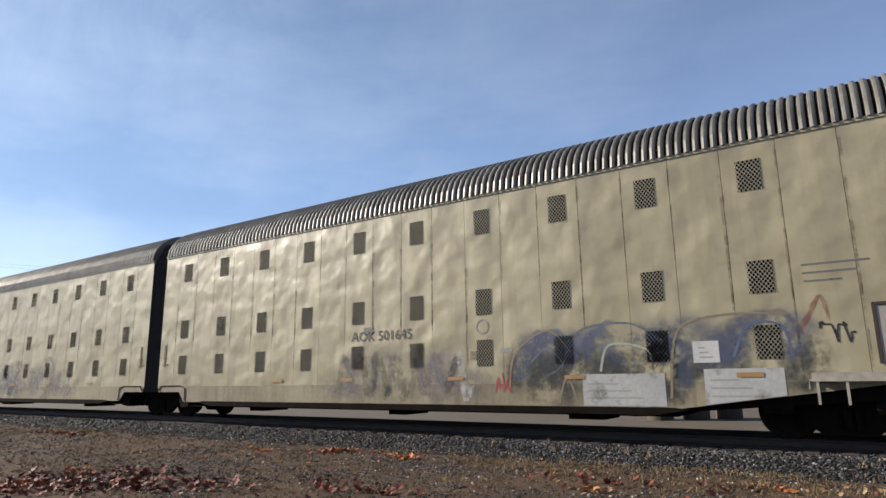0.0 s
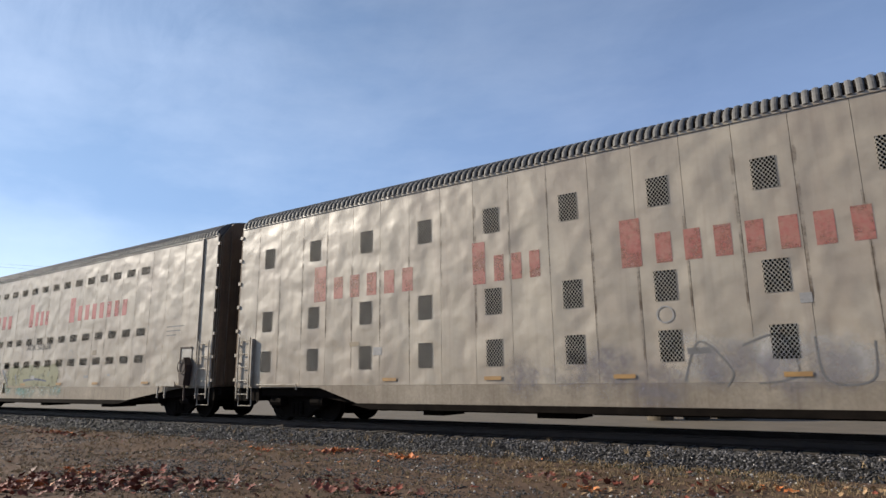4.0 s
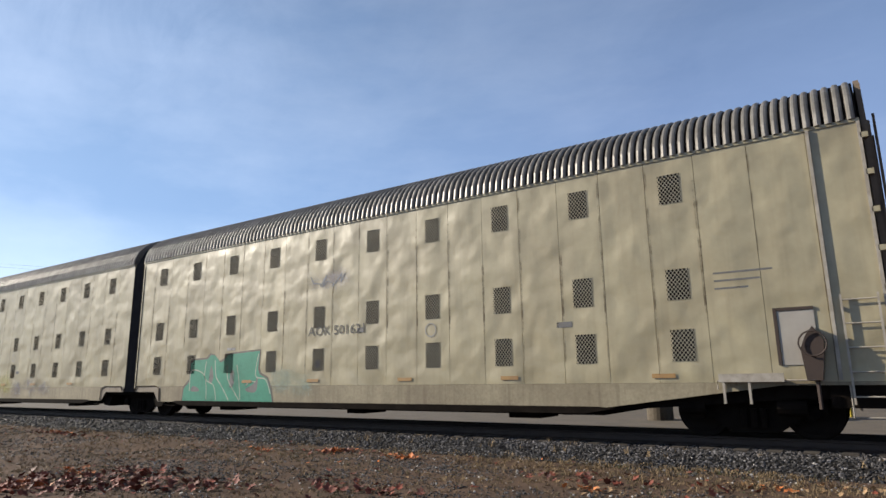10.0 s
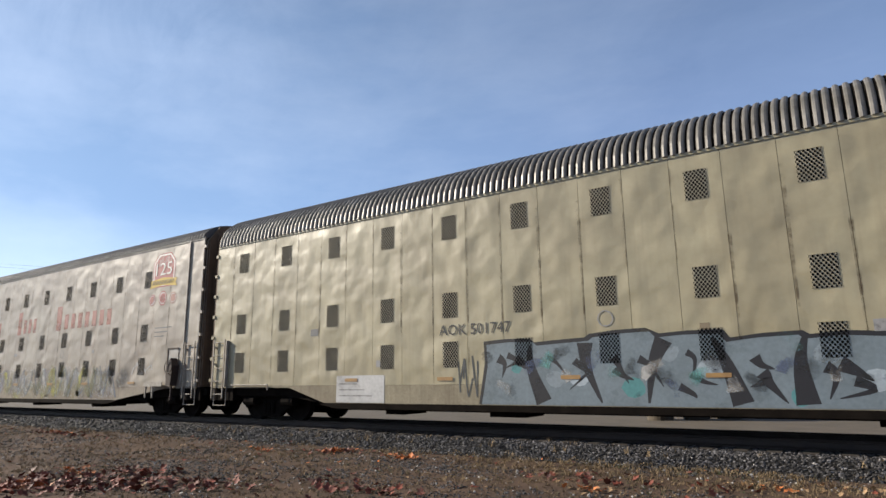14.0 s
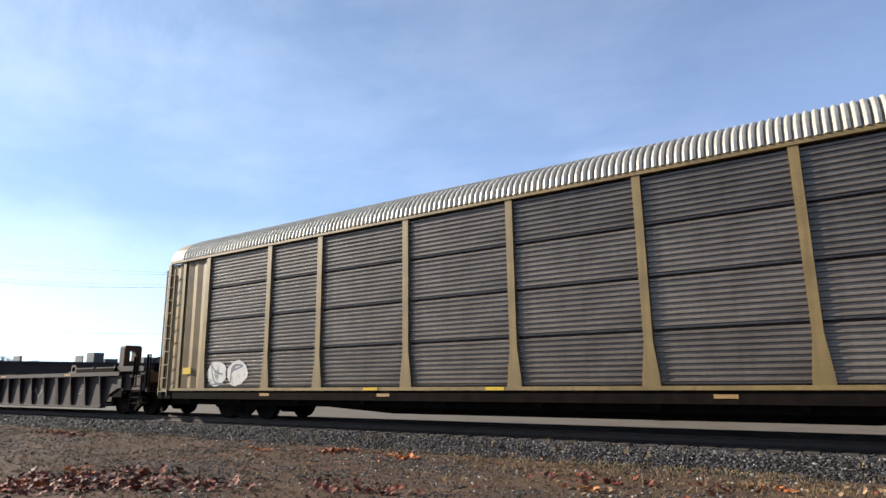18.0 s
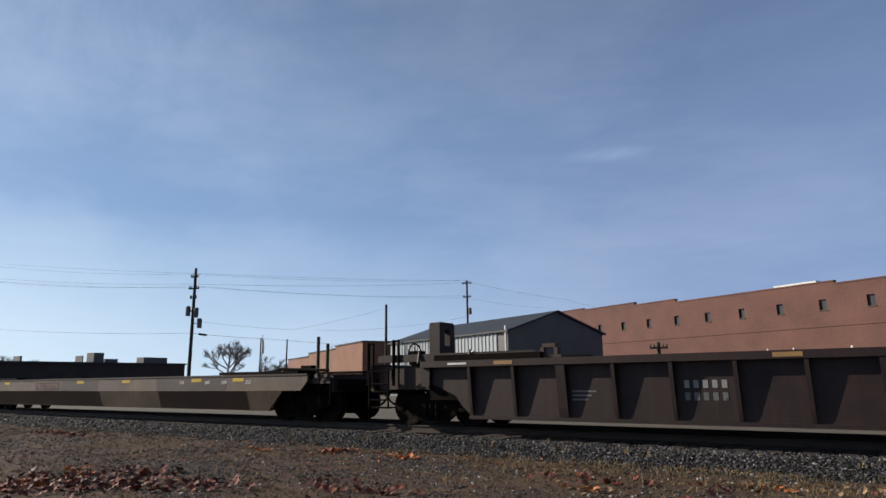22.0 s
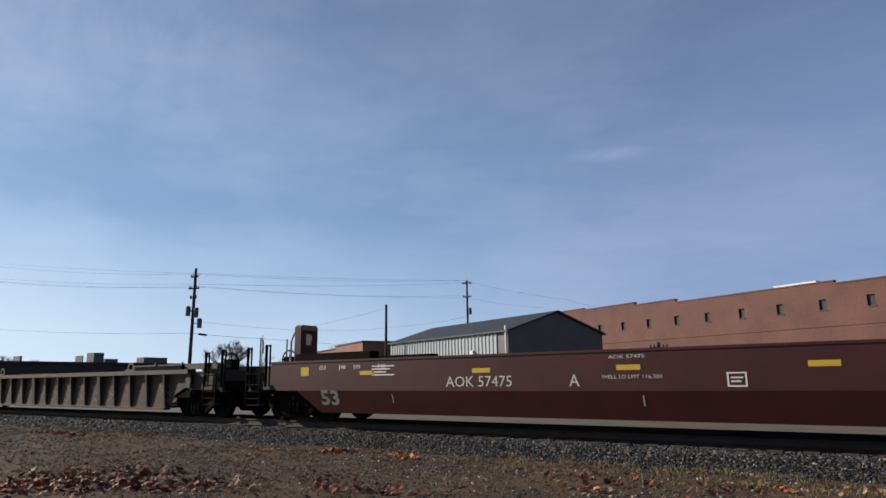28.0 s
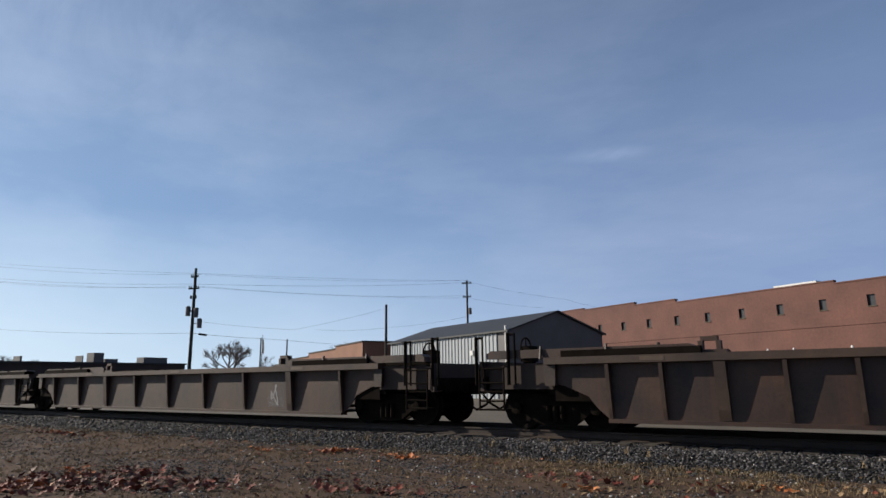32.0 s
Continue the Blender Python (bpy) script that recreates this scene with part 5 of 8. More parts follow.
def scribble(root, x0, x1, z0, z1, seed, line):
    rng = random.Random(seed)
    bm = bmesh.new()
    n = 14
    px, pz = x0, rng.uniform(z0, z1)
    for i in range(n):
        qx = min(x1, max(x0, x0 + (x1 - x0) * (i + 1) / n + rng.uniform(-0.12, 0.12) * (x1 - x0)))
        qz = rng.uniform(z0, z1)
        stroke(bm, px, pz, qx, qz, 0.03, -HALF - 0.013 - 0.0001 * i, 0)
        px, pz = qx, qz
    finish("scrawl", bm, [line], root, "thin sprayed scrawl")


HAZE = []


def zigzag(root, x0, x1, z0, z1, count, seed, fills, line, width):
    """A run of leaning soft strokes, some edged with a thin darker line; worn graffiti that spells nothing."""
    rng = random.Random(seed)
    fills = fills.split()
    w, h = (x1 - x0) / count, z1 - z0
    for i in range(count):
        a = x0 + w * (i + rng.uniform(0.1, 0.4))
        up = i % 2 == 0
        zb, zt = z0 + rng.uniform(0.02, 0.2) * h, z1 - rng.uniform(0.0, 0.2) * h
        lean = w * rng.uniform(0.5, 1.1)
        bow = rng.uniform(-0.2, 0.2) * w
        pts = [(a, zb if up else zt), (a + lean * 0.5 + bow, (zb + zt) / 2 + rng.uniform(-0.1, 0.1) * h), (a + lean, zt if up else zb)]
        if rng.random() < 0.45:
            pts.append((a + lean + w * rng.uniform(0.3, 0.7), zt - h * rng.uniform(0.1, 0.35) if up else zb + h * rng.uniform(0.1, 0.35)))
        soft_band(root, pts, width * rng.uniform(0.8, 1.2), width * rng.uniform(0.6, 1.0), fills[rng.randrange(len(fills))], 0.0075)
        if line:
            off = width * 0.5
            curve_band(root, [(px + off, pz) for px, pz in pts], rng.uniform(0.03, 0.05), rng.uniform(0.05, 0.11), line, "thin worn edge line of the old graffiti", -HALF - 0.0112 - 0.0003 * (i % 3))


def haze(root, x0, x1, z0, z1, paint, seed):
    """A soft patch of sprayed colour with a ragged, fading edge: one sheet."""
    rng = random.Random(seed)
    n = max(2, int((x1 - x0) / 0.9))
    puffs = [(x0 + (x1 - x0) * (i + rng.uniform(0.3, 0.7)) / n, (z0 + z1) / 2 + rng.uniform(-0.18, 0.18) * (z1 - z0), (x1 - x0) / n * rng.uniform(0.55, 0.85), (z1 - z0) * rng.uniform(0.36, 0.56)) for i in range(n)]
    nx, nz = max(6, int((x1 - x0 + 0.4) / 0.14)), max(4, int((z1 - z0 + 0.3) / 0.12))
    xa, xb, za, zb = x0 - 0.2, x1 + 0.2, max(0.52, z0 - 0.15), z1 + 0.15
    y = -HALF - 0.0042 - 0.00003 * (len(HAZE) % 12)
    HAZE.append(root)
    verts, cover = [], []
    for j in range(nz + 1):
        for i in range(nx + 1):
            x, z = xa + (xb - xa) * i / nx, za + (zb - za) * j / nz
            verts.append((x, y, on_body(root, x, z)))
            c = max(math.exp(-2.2 * (((x - px) / pw) ** 2 + ((z - pz) / ph) ** 2) ** 1.5) for px, pz, pw, ph in puffs)
            edge = min(1.0, i / 2, (nx - i) / 2, (nz - j) / 2) * (1.0 if za <= 0.53 else min(1.0, j / 2))
            cover.append(min(1.0, c * 1.5) * edge)
    k = nx + 1
    me = bpy.data.meshes.new("spray_patch")
    me.from_pydata(verts, [], [(j * k + i, j * k + i + 1, (j + 1) * k + i + 1, (j + 1) * k + i) for j in range(nz) for i in range(nx)])
    at = me.attributes.new("cover", "FLOAT", "POINT")
    at.data.foreach_set("value", cover)
    me.materials.append(M["f" + paint])
    ob = new("spray_patch", me)
    ob.parent = root
    return tagged(ob, "soft patch of sprayed colour")


def soft_band(root, pts, w0, w1, paint, out=0.0046):
    """A soft sprayed line along a curve, fading to both sides: one sheet."""
    line = smooth(pts, 8)
    y = -HALF - out - 0.00003 * (len(HAZE) % 12)
    HAZE.append(root)
    n, verts, cover = len(line), [], []
    for i, p in enumerate(line):
        d = line[min(n - 1, i + 1)] - line[max(0, i - 1)]
        d = d.normalized() if d.length > 1e-6 else Vector((1, 0))
        w = (w0 + (w1 - w0) * i / (n - 1)) * (1 + 0.18 * math.sin(i * 1.7)) / 2
        for u, c in ((-1, 0.0), (-0.7, 0.9), (0, 1.0), (0.7, 0.9), (1, 0.0)):
            verts.append((p.x - d.y * w * u, y, on_body(root, p.x - d.y * w * u, p.y + d.x * w * u)))
            cover.append(c * min(1.0, i / 2, (n - 1 - i) / 2))
    me = bpy.data.meshes.new("spray_line")
    me.from_pydata(verts, [], [(i * 5 + j, i * 5 + j + 1, i * 5 + j + 6, i * 5 + j + 5) for i in range(n - 1) for j in range(4)])
    me.attributes.new("cover", "FLOAT", "POINT").data.foreach_set("value", cover)
    me.materials.append(M["f" + paint])
    ob = new("spray_line", me)
    ob.parent = root
    return tagged(ob, "soft sprayed line")


def curve_band(root, pts, w0, w1, paint, label, y=-HALF - 0.0112):
    """One painted band along a curve."""
    bm = bmesh.new()
    wedge(bm, smooth(pts, 6), w0, w1, y, 0)
    finish("graffiti", bm, [paint], root, label)


def patch(root, x0, x1, z0, z1, paint):
    bm = bmesh.new()
    flat(bm, [(x0, z0), (x1, z0), (x1, z1), (x0, z1)], -HALF - 0.0142, 0)
    for i in range(3):
        z = z0 + (z1 - z0) * (0.25 + 0.22 * i)
        stroke(bm, x0 + 0.1, z, x0 + (x1 - x0) * (0.75 - 0.15 * i), z, 0.03, -HALF - 0.015, 1)
    finish("paint_patch", bm, [paint, "g_greypale"], root, "white overpainted rectangle with faint rows of marks")


def number(root, x0, x1, z0, z1, body):
    fit_text("car_number", body, M["black_paint"], root, x0, x1, z0, z0 + max(z1 - z0, 0.24), -HALF - 0.0125, "black stencilled car number")


def emblem(root, x0, x1, z0, z1, _):
    z0, z1 = 4.28, 5.45
    y = -HALF - 0.009
    xm, w = (x0 + x1) / 2, (x1 - x0) * 0.82
    def octagon(cx, za, zb, ww, c):
        return [(cx - ww / 2, za), (cx + ww / 2, za), (cx + ww / 2, zb - c), (cx + ww / 2 - c, zb), (cx - ww / 2 + c, zb), (cx - ww / 2, zb - c)]
    bm = bmesh.new()
    flat(bm, octagon(xm, z0, z1, w, 0.3), y, 0)
    flat(bm, octagon(xm, z0 + 0.04, z1 - 0.04, w - 0.08, 0.28), y - 0.001, 1)
    flat(bm, octagon(xm, z0 + 0.09, z1 - 0.09, w - 0.18, 0.26), y - 0.002, 0)
    flat(bm, [(x0, z0 - 0.02), (xm, z0 + 0.06), (x1, z0 - 0.02), (x1 - 0.08, z0 + 0.12), (x1, z0 + 0.24), (xm, z0 + 0.32), (x0, z0 + 0.24), (x0 + 0.08, z0 + 0.12)], y - 0.004, 2)
    finish("emblem", bm, ["red_paint", "white_paint", "chrome_yellow", "black_paint"], root, "red and white shield emblem with a yellow ribbon")
    fit_text("emblem_number", "125", M["white_paint"], root, xm - w * 0.36, xm + w * 0.36, z0 + 0.40, z0 + 0.84, y - 0.006, "white number on the emblem")
    fit_text("emblem_word", "ANNIVERSARY", M["black_paint"], root, x0 + 0.16, x1 - 0.16, z0 + 0.09, z0 + 0.23, y - 0.006, "black word on the yellow ribbon")
    for k, a in enumerate((-0.36, 0.02, 0.40)):
        bm = bmesh.new()
        r = 0.24 if k == 1 else 0.19
        cx, cz = xm + a * (x1 - x0), 3.86 + 0.03 * (k == 1)
        flat(bm, [(cx + r * math.cos(math.pi / 8 + math.pi / 4 * i), cz + r * 1.1 * math.sin(math.pi / 8 + math.pi / 4 * i)) for i in range(8)], y, 0)
        flat(bm, [(cx + r * 0.82 * math.cos(math.pi / 8 + math.pi / 4 * i), cz + r * 0.9 * math.sin(math.pi / 8 + math.pi / 4 * i)) for i in range(8)], y - 0.001, 1)
        flat(bm, [(cx + r * 0.7 * math.cos(math.pi / 8 + math.pi / 4 * i), cz + r * 0.77 * math.sin(math.pi / 8 + math.pi / 4 * i)) for i in range(8)], y - 0.002, 0)
        stroke(bm, cx - r * 0.35, cz - 0.02, cx + r * 0.35, cz + 0.03, r * 0.8, y - 0.003, 2)
        finish("small_emblem", bm, ["red_faint" if k == 2 else "red_paint", "g_white", "red_faint"], root, "small red shield emblem")


def lettered(root, x0, x1, z0, z1, body, fill, line):
    n = len(body)
    w = (x1 - x0) / n
    for i, ch in enumerate(body):
        a, b = x0 + w * i - 0.06, x0 + w * (i + 1) + 0.06
        lo, hi = z0 + (0.0, 0.06, 0.02, 0.05)[i % 4], z1 + (0.0, -0.22, 0.12, -0.05)[i % 4]
        y = -HALF - 0.0062 - 0.0012 * (i % 2)
        for kind, grow, paint, dy, txt in (("h", 0.045, line, 0, "dark outline"), ("f", 0.0, fill, 0.0006, "lime green")):
            ob = fit_text("graffiti_letter", ch, M[paint], root, a - grow, b + grow, lo - grow * 0.6, hi + grow, y - dy, "sprayed graffiti letter, " + txt, 0.12 if kind == "h" else 0.07)
            # a little lean, as sprayed by hand
            for v in ob.data.vertices:
                v.co.x += (v.co.z - lo) * (-0.12, 0.1, -0.06, 0.14)[i % 4]
    fit_text("graffiti_letter", "22", M[line], root, x1 - 0.4, x1, z1 - 0.25, z1 - 0.02, -HALF - 0.0095, "small sprayed number")


def closed(pts, k=5):
    """A closed outline rounded through its points."""
    n, out = len(pts), []
    for i in range(n):
        p0, p1, p2, p3 = (Vector(pts[(i + j) % n]) for j in (-1, 0, 1, 2))
        for m in range(k):
            u = m / k
            q = 0.5 * ((2 * p1) + (p2 - p0) * u + (2 * p0 - 5 * p1 + 4 * p2 - p3) * u * u + (3 * p1 - p0 - 3 * p2 + p3) * u ** 3)
            out.append((q.x, max(0.53, q.y)))
    return out


def sheet_of(root, pts, y, paint, label):
    bm = bmesh.new()
    flat(bm, pts, y, 0)
    finish("graffiti", bm, [paint], root, label)


def green_piece(root, x0, x1, z0, z1):
    """A solid green sprayed piece with thin pale lines and grey openings; its shapes spell nothing."""
    y, w, h = -HALF - 0.0095, x1 - x0, z1 - z0
    P = lambda u, v: (x0 + u * w, z0 + v * h)
    shape = [(0.02, 0.0), (0.99, 0.0), (0.97, 0.22), (0.93, 0.44), (0.86, 0.52), (0.84, 0.62), (0.85, 0.98), (0.6, 0.95), (0.52, 0.93), (0.48, 0.82), (0.44, 0.78), (0.38, 0.93), (0.33, 0.95), (0.29, 0.86), (0.14, 0.85), (0.10, 0.78), (0.10, 0.42), (0.03, 0.25)]
    sheet_of(root, [(x + (0.05 if x > x0 + w / 2 else -0.05), z + (0.05 if z > z0 + 0.1 else 0)) for x, z in (P(*p) for p in shape)], y, "g_umber", "dark edge of the green sprayed piece")
    sheet_of(root, [P(*p) for p in shape], y - 0.0006, "g_green", "large green sprayed piece")
    for pts in (((0.12, 0.2), (0.13, 0.3), (0.19, 0.28), (0.21, 0.2)), ((0.32, 0.42), (0.34, 0.72), (0.37, 0.5), (0.35, 0.36)), ((0.55, 0.3), (0.56, 0.62), (0.60, 0.55), (0.59, 0.3)), ((0.72, 0.24), (0.80, 0.34), (0.84, 0.46), (0.83, 0.2), (0.76, 0.18))):
        sheet_of(root, closed([P(*p) for p in pts]), y - 0.0012, "g_grey", "grey opening in the green piece")
    for pts in (((0.10, 0.2), (0.11, 0.62), (0.24, 0.58), (0.29, 0.35), (0.30, 0.02)), ((0.28, 0.82), (0.27, 0.5), (0.31, 0.4), (0.38, 0.3), (0.41, 0.02)), ((0.38, 0.84), (0.40, 0.5), (0.46, 0.32), (0.55, 0.02)), ((0.52, 0.72), (0.53, 0.45), (0.60, 0.2), (0.66, 0.02)), ((0.62, 0.72), (0.65, 0.4), (0.67, 0.03)), ((0.84, 0.92), (0.82, 0.5), (0.92, 0.42), (0.97, 0.15)), ((0.72, 0.3), (0.76, 0.38), (0.82, 0.38))):
        curve_band(root, [P(*p) for p in pts], 0.035, 0.03, "g_paleline", "thin pale line on the green piece", y - 0.0018)


def red_blob(root, x0, x1, z0, z1, _):
    """A large sprayed figure, kept as plain shapes."""
    y, w, h = -HALF - 0.010, x1 - x0, z1 - z0
    P = lambda u, v: (x0 + u * w, z0 + v * h)
    red = [(0.08, 0.22), (0.2, 0.12), (0.36, 0.08), (0.52, 0.0), (0.64, 0.03), (0.74, 0.12), (0.88, 0.14), (0.98, 0.12), (1.0, 0.3), (0.96, 0.5), (0.91, 0.66), (0.93, 0.8), (0.88, 0.94), (0.79, 1.0), (0.72, 0.95), (0.71, 0.82), (0.74, 0.86), (0.79, 0.88), (0.82, 0.78), (0.77, 0.62), (0.68, 0.5), (0.55, 0.42), (0.4, 0.4), (0.26, 0.40), (0.19, 0.5), (0.2, 0.66), (0.2, 0.82), (0.12, 0.78), (0.06, 0.76), (0.01, 0.70), (0.05, 0.72), (0.08, 0.68), (0.06, 0.56), (0.03, 0.42)]
    sheet_of(root, closed([P(*p) for p in red], 4), y, "g_crimson", "large crimson sprayed figure")
    for a_, b_, ww in (((0.07, 0.3), (0.14, 0.62), 0.16), ((0.58, 0.08), (0.84, 0.24), 0.26), ((0.9, 0.22), (0.94, 0.52), 0.2), ((0.84, 0.7), (0.88, 0.9), 0.12), ((0.62, 0.24), (0.76, 0.5), 0.16)):
        mid = ((a_[0] + b_[0]) / 2 + 0.025, (a_[1] + b_[1]) / 2 - 0.03)
        curve_band(root, [P(*a_), P(*mid), P(*b_)], ww, 0.03, "g_maroon", "darker red shading stroke of the figure", y - 0.0006)
    head = [(0.30, 0.03), (0.42, 0.0), (0.50, 0.16), (0.545, 0.42), (0.53, 0.68), (0.46, 0.84), (0.38, 0.87), (0.29, 0.80), (0.24, 0.62), (0.245, 0.38), (0.27, 0.16)]
    sheet_of(root, closed([P(*p) for p in head]), y - 0.0012, "g_dark", "rounded black sprayed shape")
    sheet_of(root, closed([P(*p) for p in ((0.27, 0.66), (0.33, 0.74), (0.40, 0.70), (0.36, 0.62), (0.29, 0.58))]), y - 0.0018, "g_lime", "pale green patch on the black shape")
    for pts, ww in ((((0.26, 0.6), (0.28, 0.42), (0.33, 0.22)), 0.10), (((0.28, 0.76), (0.36, 0.72), (0.44, 0.78)), 0.12), (((0.36, 0.68), (0.37, 0.5), (0.34, 0.36)), 0.09), (((0.45, 0.72), (0.49, 0.56), (0.46, 0.42)), 0.10), (((0.47, 0.34), (0.44, 0.2), (0.40, 0.1)), 0.07), (((0.41, 0.5), (0.43, 0.4), (0.39, 0.32), (0.34, 0.34)), 0.06)):
        curve_band(root, [P(*p) for p in pts], ww, 0.02, "g_chalk", "white stroke on the black shape", y - 0.0024)
    sheet_of(root, closed([P(*p) for p in ((0.68, 0.0), (0.95, 0.0), (0.96, 0.1), (0.85, 0.16), (0.74, 0.12))]), y - 0.003, "g_moss", "dull yellow-green patch under the figure")
    curve_band(root, [P(0.9, 0.78), P(0.94, 0.74), P(0.985, 0.82)], 0.04, 0.03, "g_chalk", "small white tag", y - 0.0024)


def company_rows(root, slots, front, faint):
    """The company name as red letter-sized bars: tall first letter, lower rest."""
    base = 3.47 if slots else 3.2
    dx = 2.0 if slots and not front else (0.3 if slots else 0.0)
    if slots and not front:
        dx = 2.25
    for (a, b, n), f in zip(((2.95, 6.6, 6), (8.05, 9.95, 4), (11.45, 15.85, 8)), faint):
        paint = M["red_faint"] if f else M["red_paint"]
        w = (b - a) / (n + 0.35)
        first = w * 1.35
        bars_word("painted_letter", paint, root, a + dx, a + dx + first, base - 0.03, base + 0.93, -HALF - 0.0035, 1, "tall red letter-sized bar")
        bars_word("painted_letter", paint, root, a + dx + first, b + dx, base, base + 0.58, -HALF - 0.0035, n - 1, "red letter-sized bar")


for k, faints in ((1, ((1, 1, 1), (1, 1, 0))), (2, ((1, 0, 0), (0, 0, 0))), (3, ((1, 0, 0), (1, 1, 0))), (6, ((0, 1, 0), (1, 1, 1)))):
    for fr in (0, 1):
        company_rows(RACKS[k][fr], k == 2, fr == 1, faints[fr])
for root, xj in ((RACKS[0][0], 20.86), (RACKS[0][1], 0.24)):
    bm = bmesh.new()
    box(bm, xj + 0.01, xj + 0.11, -HALF - 0.012, -HALF - 0.0005, 1.6, 2.3)
    box(bm, xj - 0.02, xj + 0.14, -HALF - 0.018, -HALF - 0.0005, 1.84, 1.89)
    box(bm, xj - 0.03, xj + 0.26, -HALF - 0.014, -HALF - 0.0005, 1.64, 1.68)
    part("hinge_plate", bm, M["rust_hinge"], root, "rusty hinge plate beside the bellows")
number(RACKS[0][1], 8.48, 10.4, 2.05, 2.25, "AOK 501645")
zigzag(RACKS[0][1], 7.95, 11.9, 0.6, 1.9, 14, 11, "h_chalk h_ink h_moss h_chalk h_lav h_ink", "", 0.26)
haze(RACKS[0][1], 7.6, 12.6, 0.55, 1.3, "h_lav", 16)
haze(RACKS[0][1], 8.2, 11.8, 0.9, 1.9, "h_lav", 17)
haze(RACKS[0][1], 12.9, 18.9, 0.55, 1.75, "h_ink", 12)
haze(RACKS[0][1], 13.2, 18.7, 1.2, 2.15, "h_sky", 18)
haze(RACKS[0][1], 13.4, 16.4, 0.6, 1.6, "h_ink", 19)
for pts, paint in ((((13.0, 0.9), (13.15, 1.6), (13.9, 2.05), (14.4, 1.6)), "g_tan"), (((14.2, 1.3), (14.6, 2.0), (15.6, 2.1), (16.2, 1.75)), "g_slate"), (((13.5, 1.4), (13.9, 1.7), (14.2, 1.35), (13.8, 1.1)), "g_slate"), (((16.3, 0.7), (16.5, 1.9), (17.3, 2.15), (18.3, 2.1)), "g_tan"), (((14.1, 0.6), (14.3, 1.1), (14.5, 0.6)), "g_tan"), (((15.0, 1.2), (15.2, 1.7), (15.9, 1.6), (16.0, 1.2)), "g_paleline"), (((17.4, 1.4), (17.7, 1.95), (18.2, 1.9), (18.3, 1.4)), "g_dusk")):
    curve_band(RACKS[0][1], pts, 0.05, 0.03, paint, "thin sprayed line of the old graffiti")
soft_band(RACKS[0][1], ((18.2, 1.5), (18.55, 1.95), (18.8, 2.35), (18.9, 1.9)), 0.12, 0.06, "h_red")
for pts in (((13.3, 1.0), (13.4, 1.7), (14.1, 1.9), (14.5, 1.4)), ((14.6, 1.5), (15.2, 2.0), (16.2, 1.8)), ((16.4, 1.9), (16.6, 1.3), (16.5, 0.8)), ((17.3, 1.3), (17.5, 1.9), (18.2, 2.0), (18.4, 1.4))):
    soft_band(RACKS[0][1], pts, 0.42, 0.34, "h_sky")
for pts in (((13.6, 0.6), (13.7, 1.1), (14.4, 1.2)), ((16.3, 0.6), (16.5, 1.1), (16.9, 1.3)), ((15.9, 1.3), (16.2, 1.6), (16.4, 2.0)), ((18.3, 0.9), (18.6, 1.3), (18.7, 1.7))):
    soft_band(RACKS[0][1], pts, 0.5, 0.4, "h_ink")
patch(RACKS[0][1], 14.62, 16.21, 0.55, 1.15, "g_pale")
patch(RACKS[0][1], 16.89, 18.16, 0.58, 1.21, "g_pale")
patch(RACKS[0][1], 16.74, 17.18, 1.32, 1.70, "g_white")
scribble(RACKS[0][1], 12.65, 13.06, 0.74, 1.26, 14, "g_red")
scribble(RACKS[0][1], 18.75, 19.25, 1.48, 1.95, 15, "g_dark")
zigzag(RACKS[0][0], 7.4, 11.6, 0.6, 1.9, 7, 21, "h_lav h_umber h_lav h_grey", "", 0.42)
for pts in (((5.5, 1.8), (4.9, 2.0), (4.4, 1.5), (4.55, 0.85), (5.2, 0.65)), ((5.75, 0.62), (5.8, 1.4), (5.85, 2.0), (6.6, 1.95)), ((5.85, 1.3), (6.2, 1.33), (6.55, 1.3)), ((6.85, 0.62), (6.85, 1.3), (7.0, 1.95), (7.5, 1.7))):
    soft_band(RACKS[0][0], pts, 0.46, 0.40, "h_ink")
    soft_band(RACKS[0][0], pts, 0.36, 0.30, "h_umber")
patch(RACKS[0][0], 5.28, 6.87, 0.55, 1.16, "g_white")
for pts in (((12.3, 0.9), (12.5, 1.6), (13.1, 1.7), (13.2, 1.2)), ((13.4, 1.6), (13.5, 0.9), (14.2, 0.75), (14.4, 1.3)), ((13.9, 2.0), (14.4, 2.15), (14.7, 1.6), (14.5, 0.8)), ((15.0, 0.7), (15.2, 1.5), (15.9, 1.6), (16.1, 1.0), (15.6, 0.65))):
    curve_band(RACKS[0][0], pts, 0.035, 0.025, "g_tan", "thin sprayed line of the old graffiti")
    soft_band(RACKS[0][0], [(px + 0.12, pz - 0.08) for px, pz in pts], 0.26, 0.2, "h_grey")
haze(RACKS[0][0], 4.2, 16.6, 0.55, 1.25, "h_grey", 24)
haze(RACKS[0][0], 5.0, 12.0, 0.6, 1.7, "h_grey", 25)
haze(RACKS[0][0], 6.0, 16.0, 0.7, 1.9, "h_lav", 26)
number(RACKS[1][1], 8.0, 10.41, 2.07, 2.24, "KCSM 8229")
emblem(RACKS[1][1], 18.42, 19.94, 4.31, 5.31, 0)
haze(RACKS[1][1], 12.61, 15.16, 0.60, 1.94, "h_orange", 31)
haze(RACKS[1][1], 15.16, 19.08, 0.59, 1.74, "h_teal", 32)
piece(RACKS[1][1], 15.66, 18.81, 0.58, 1.77, 5, 33, "g_white g_ice", "g_slate", None, 0.03)
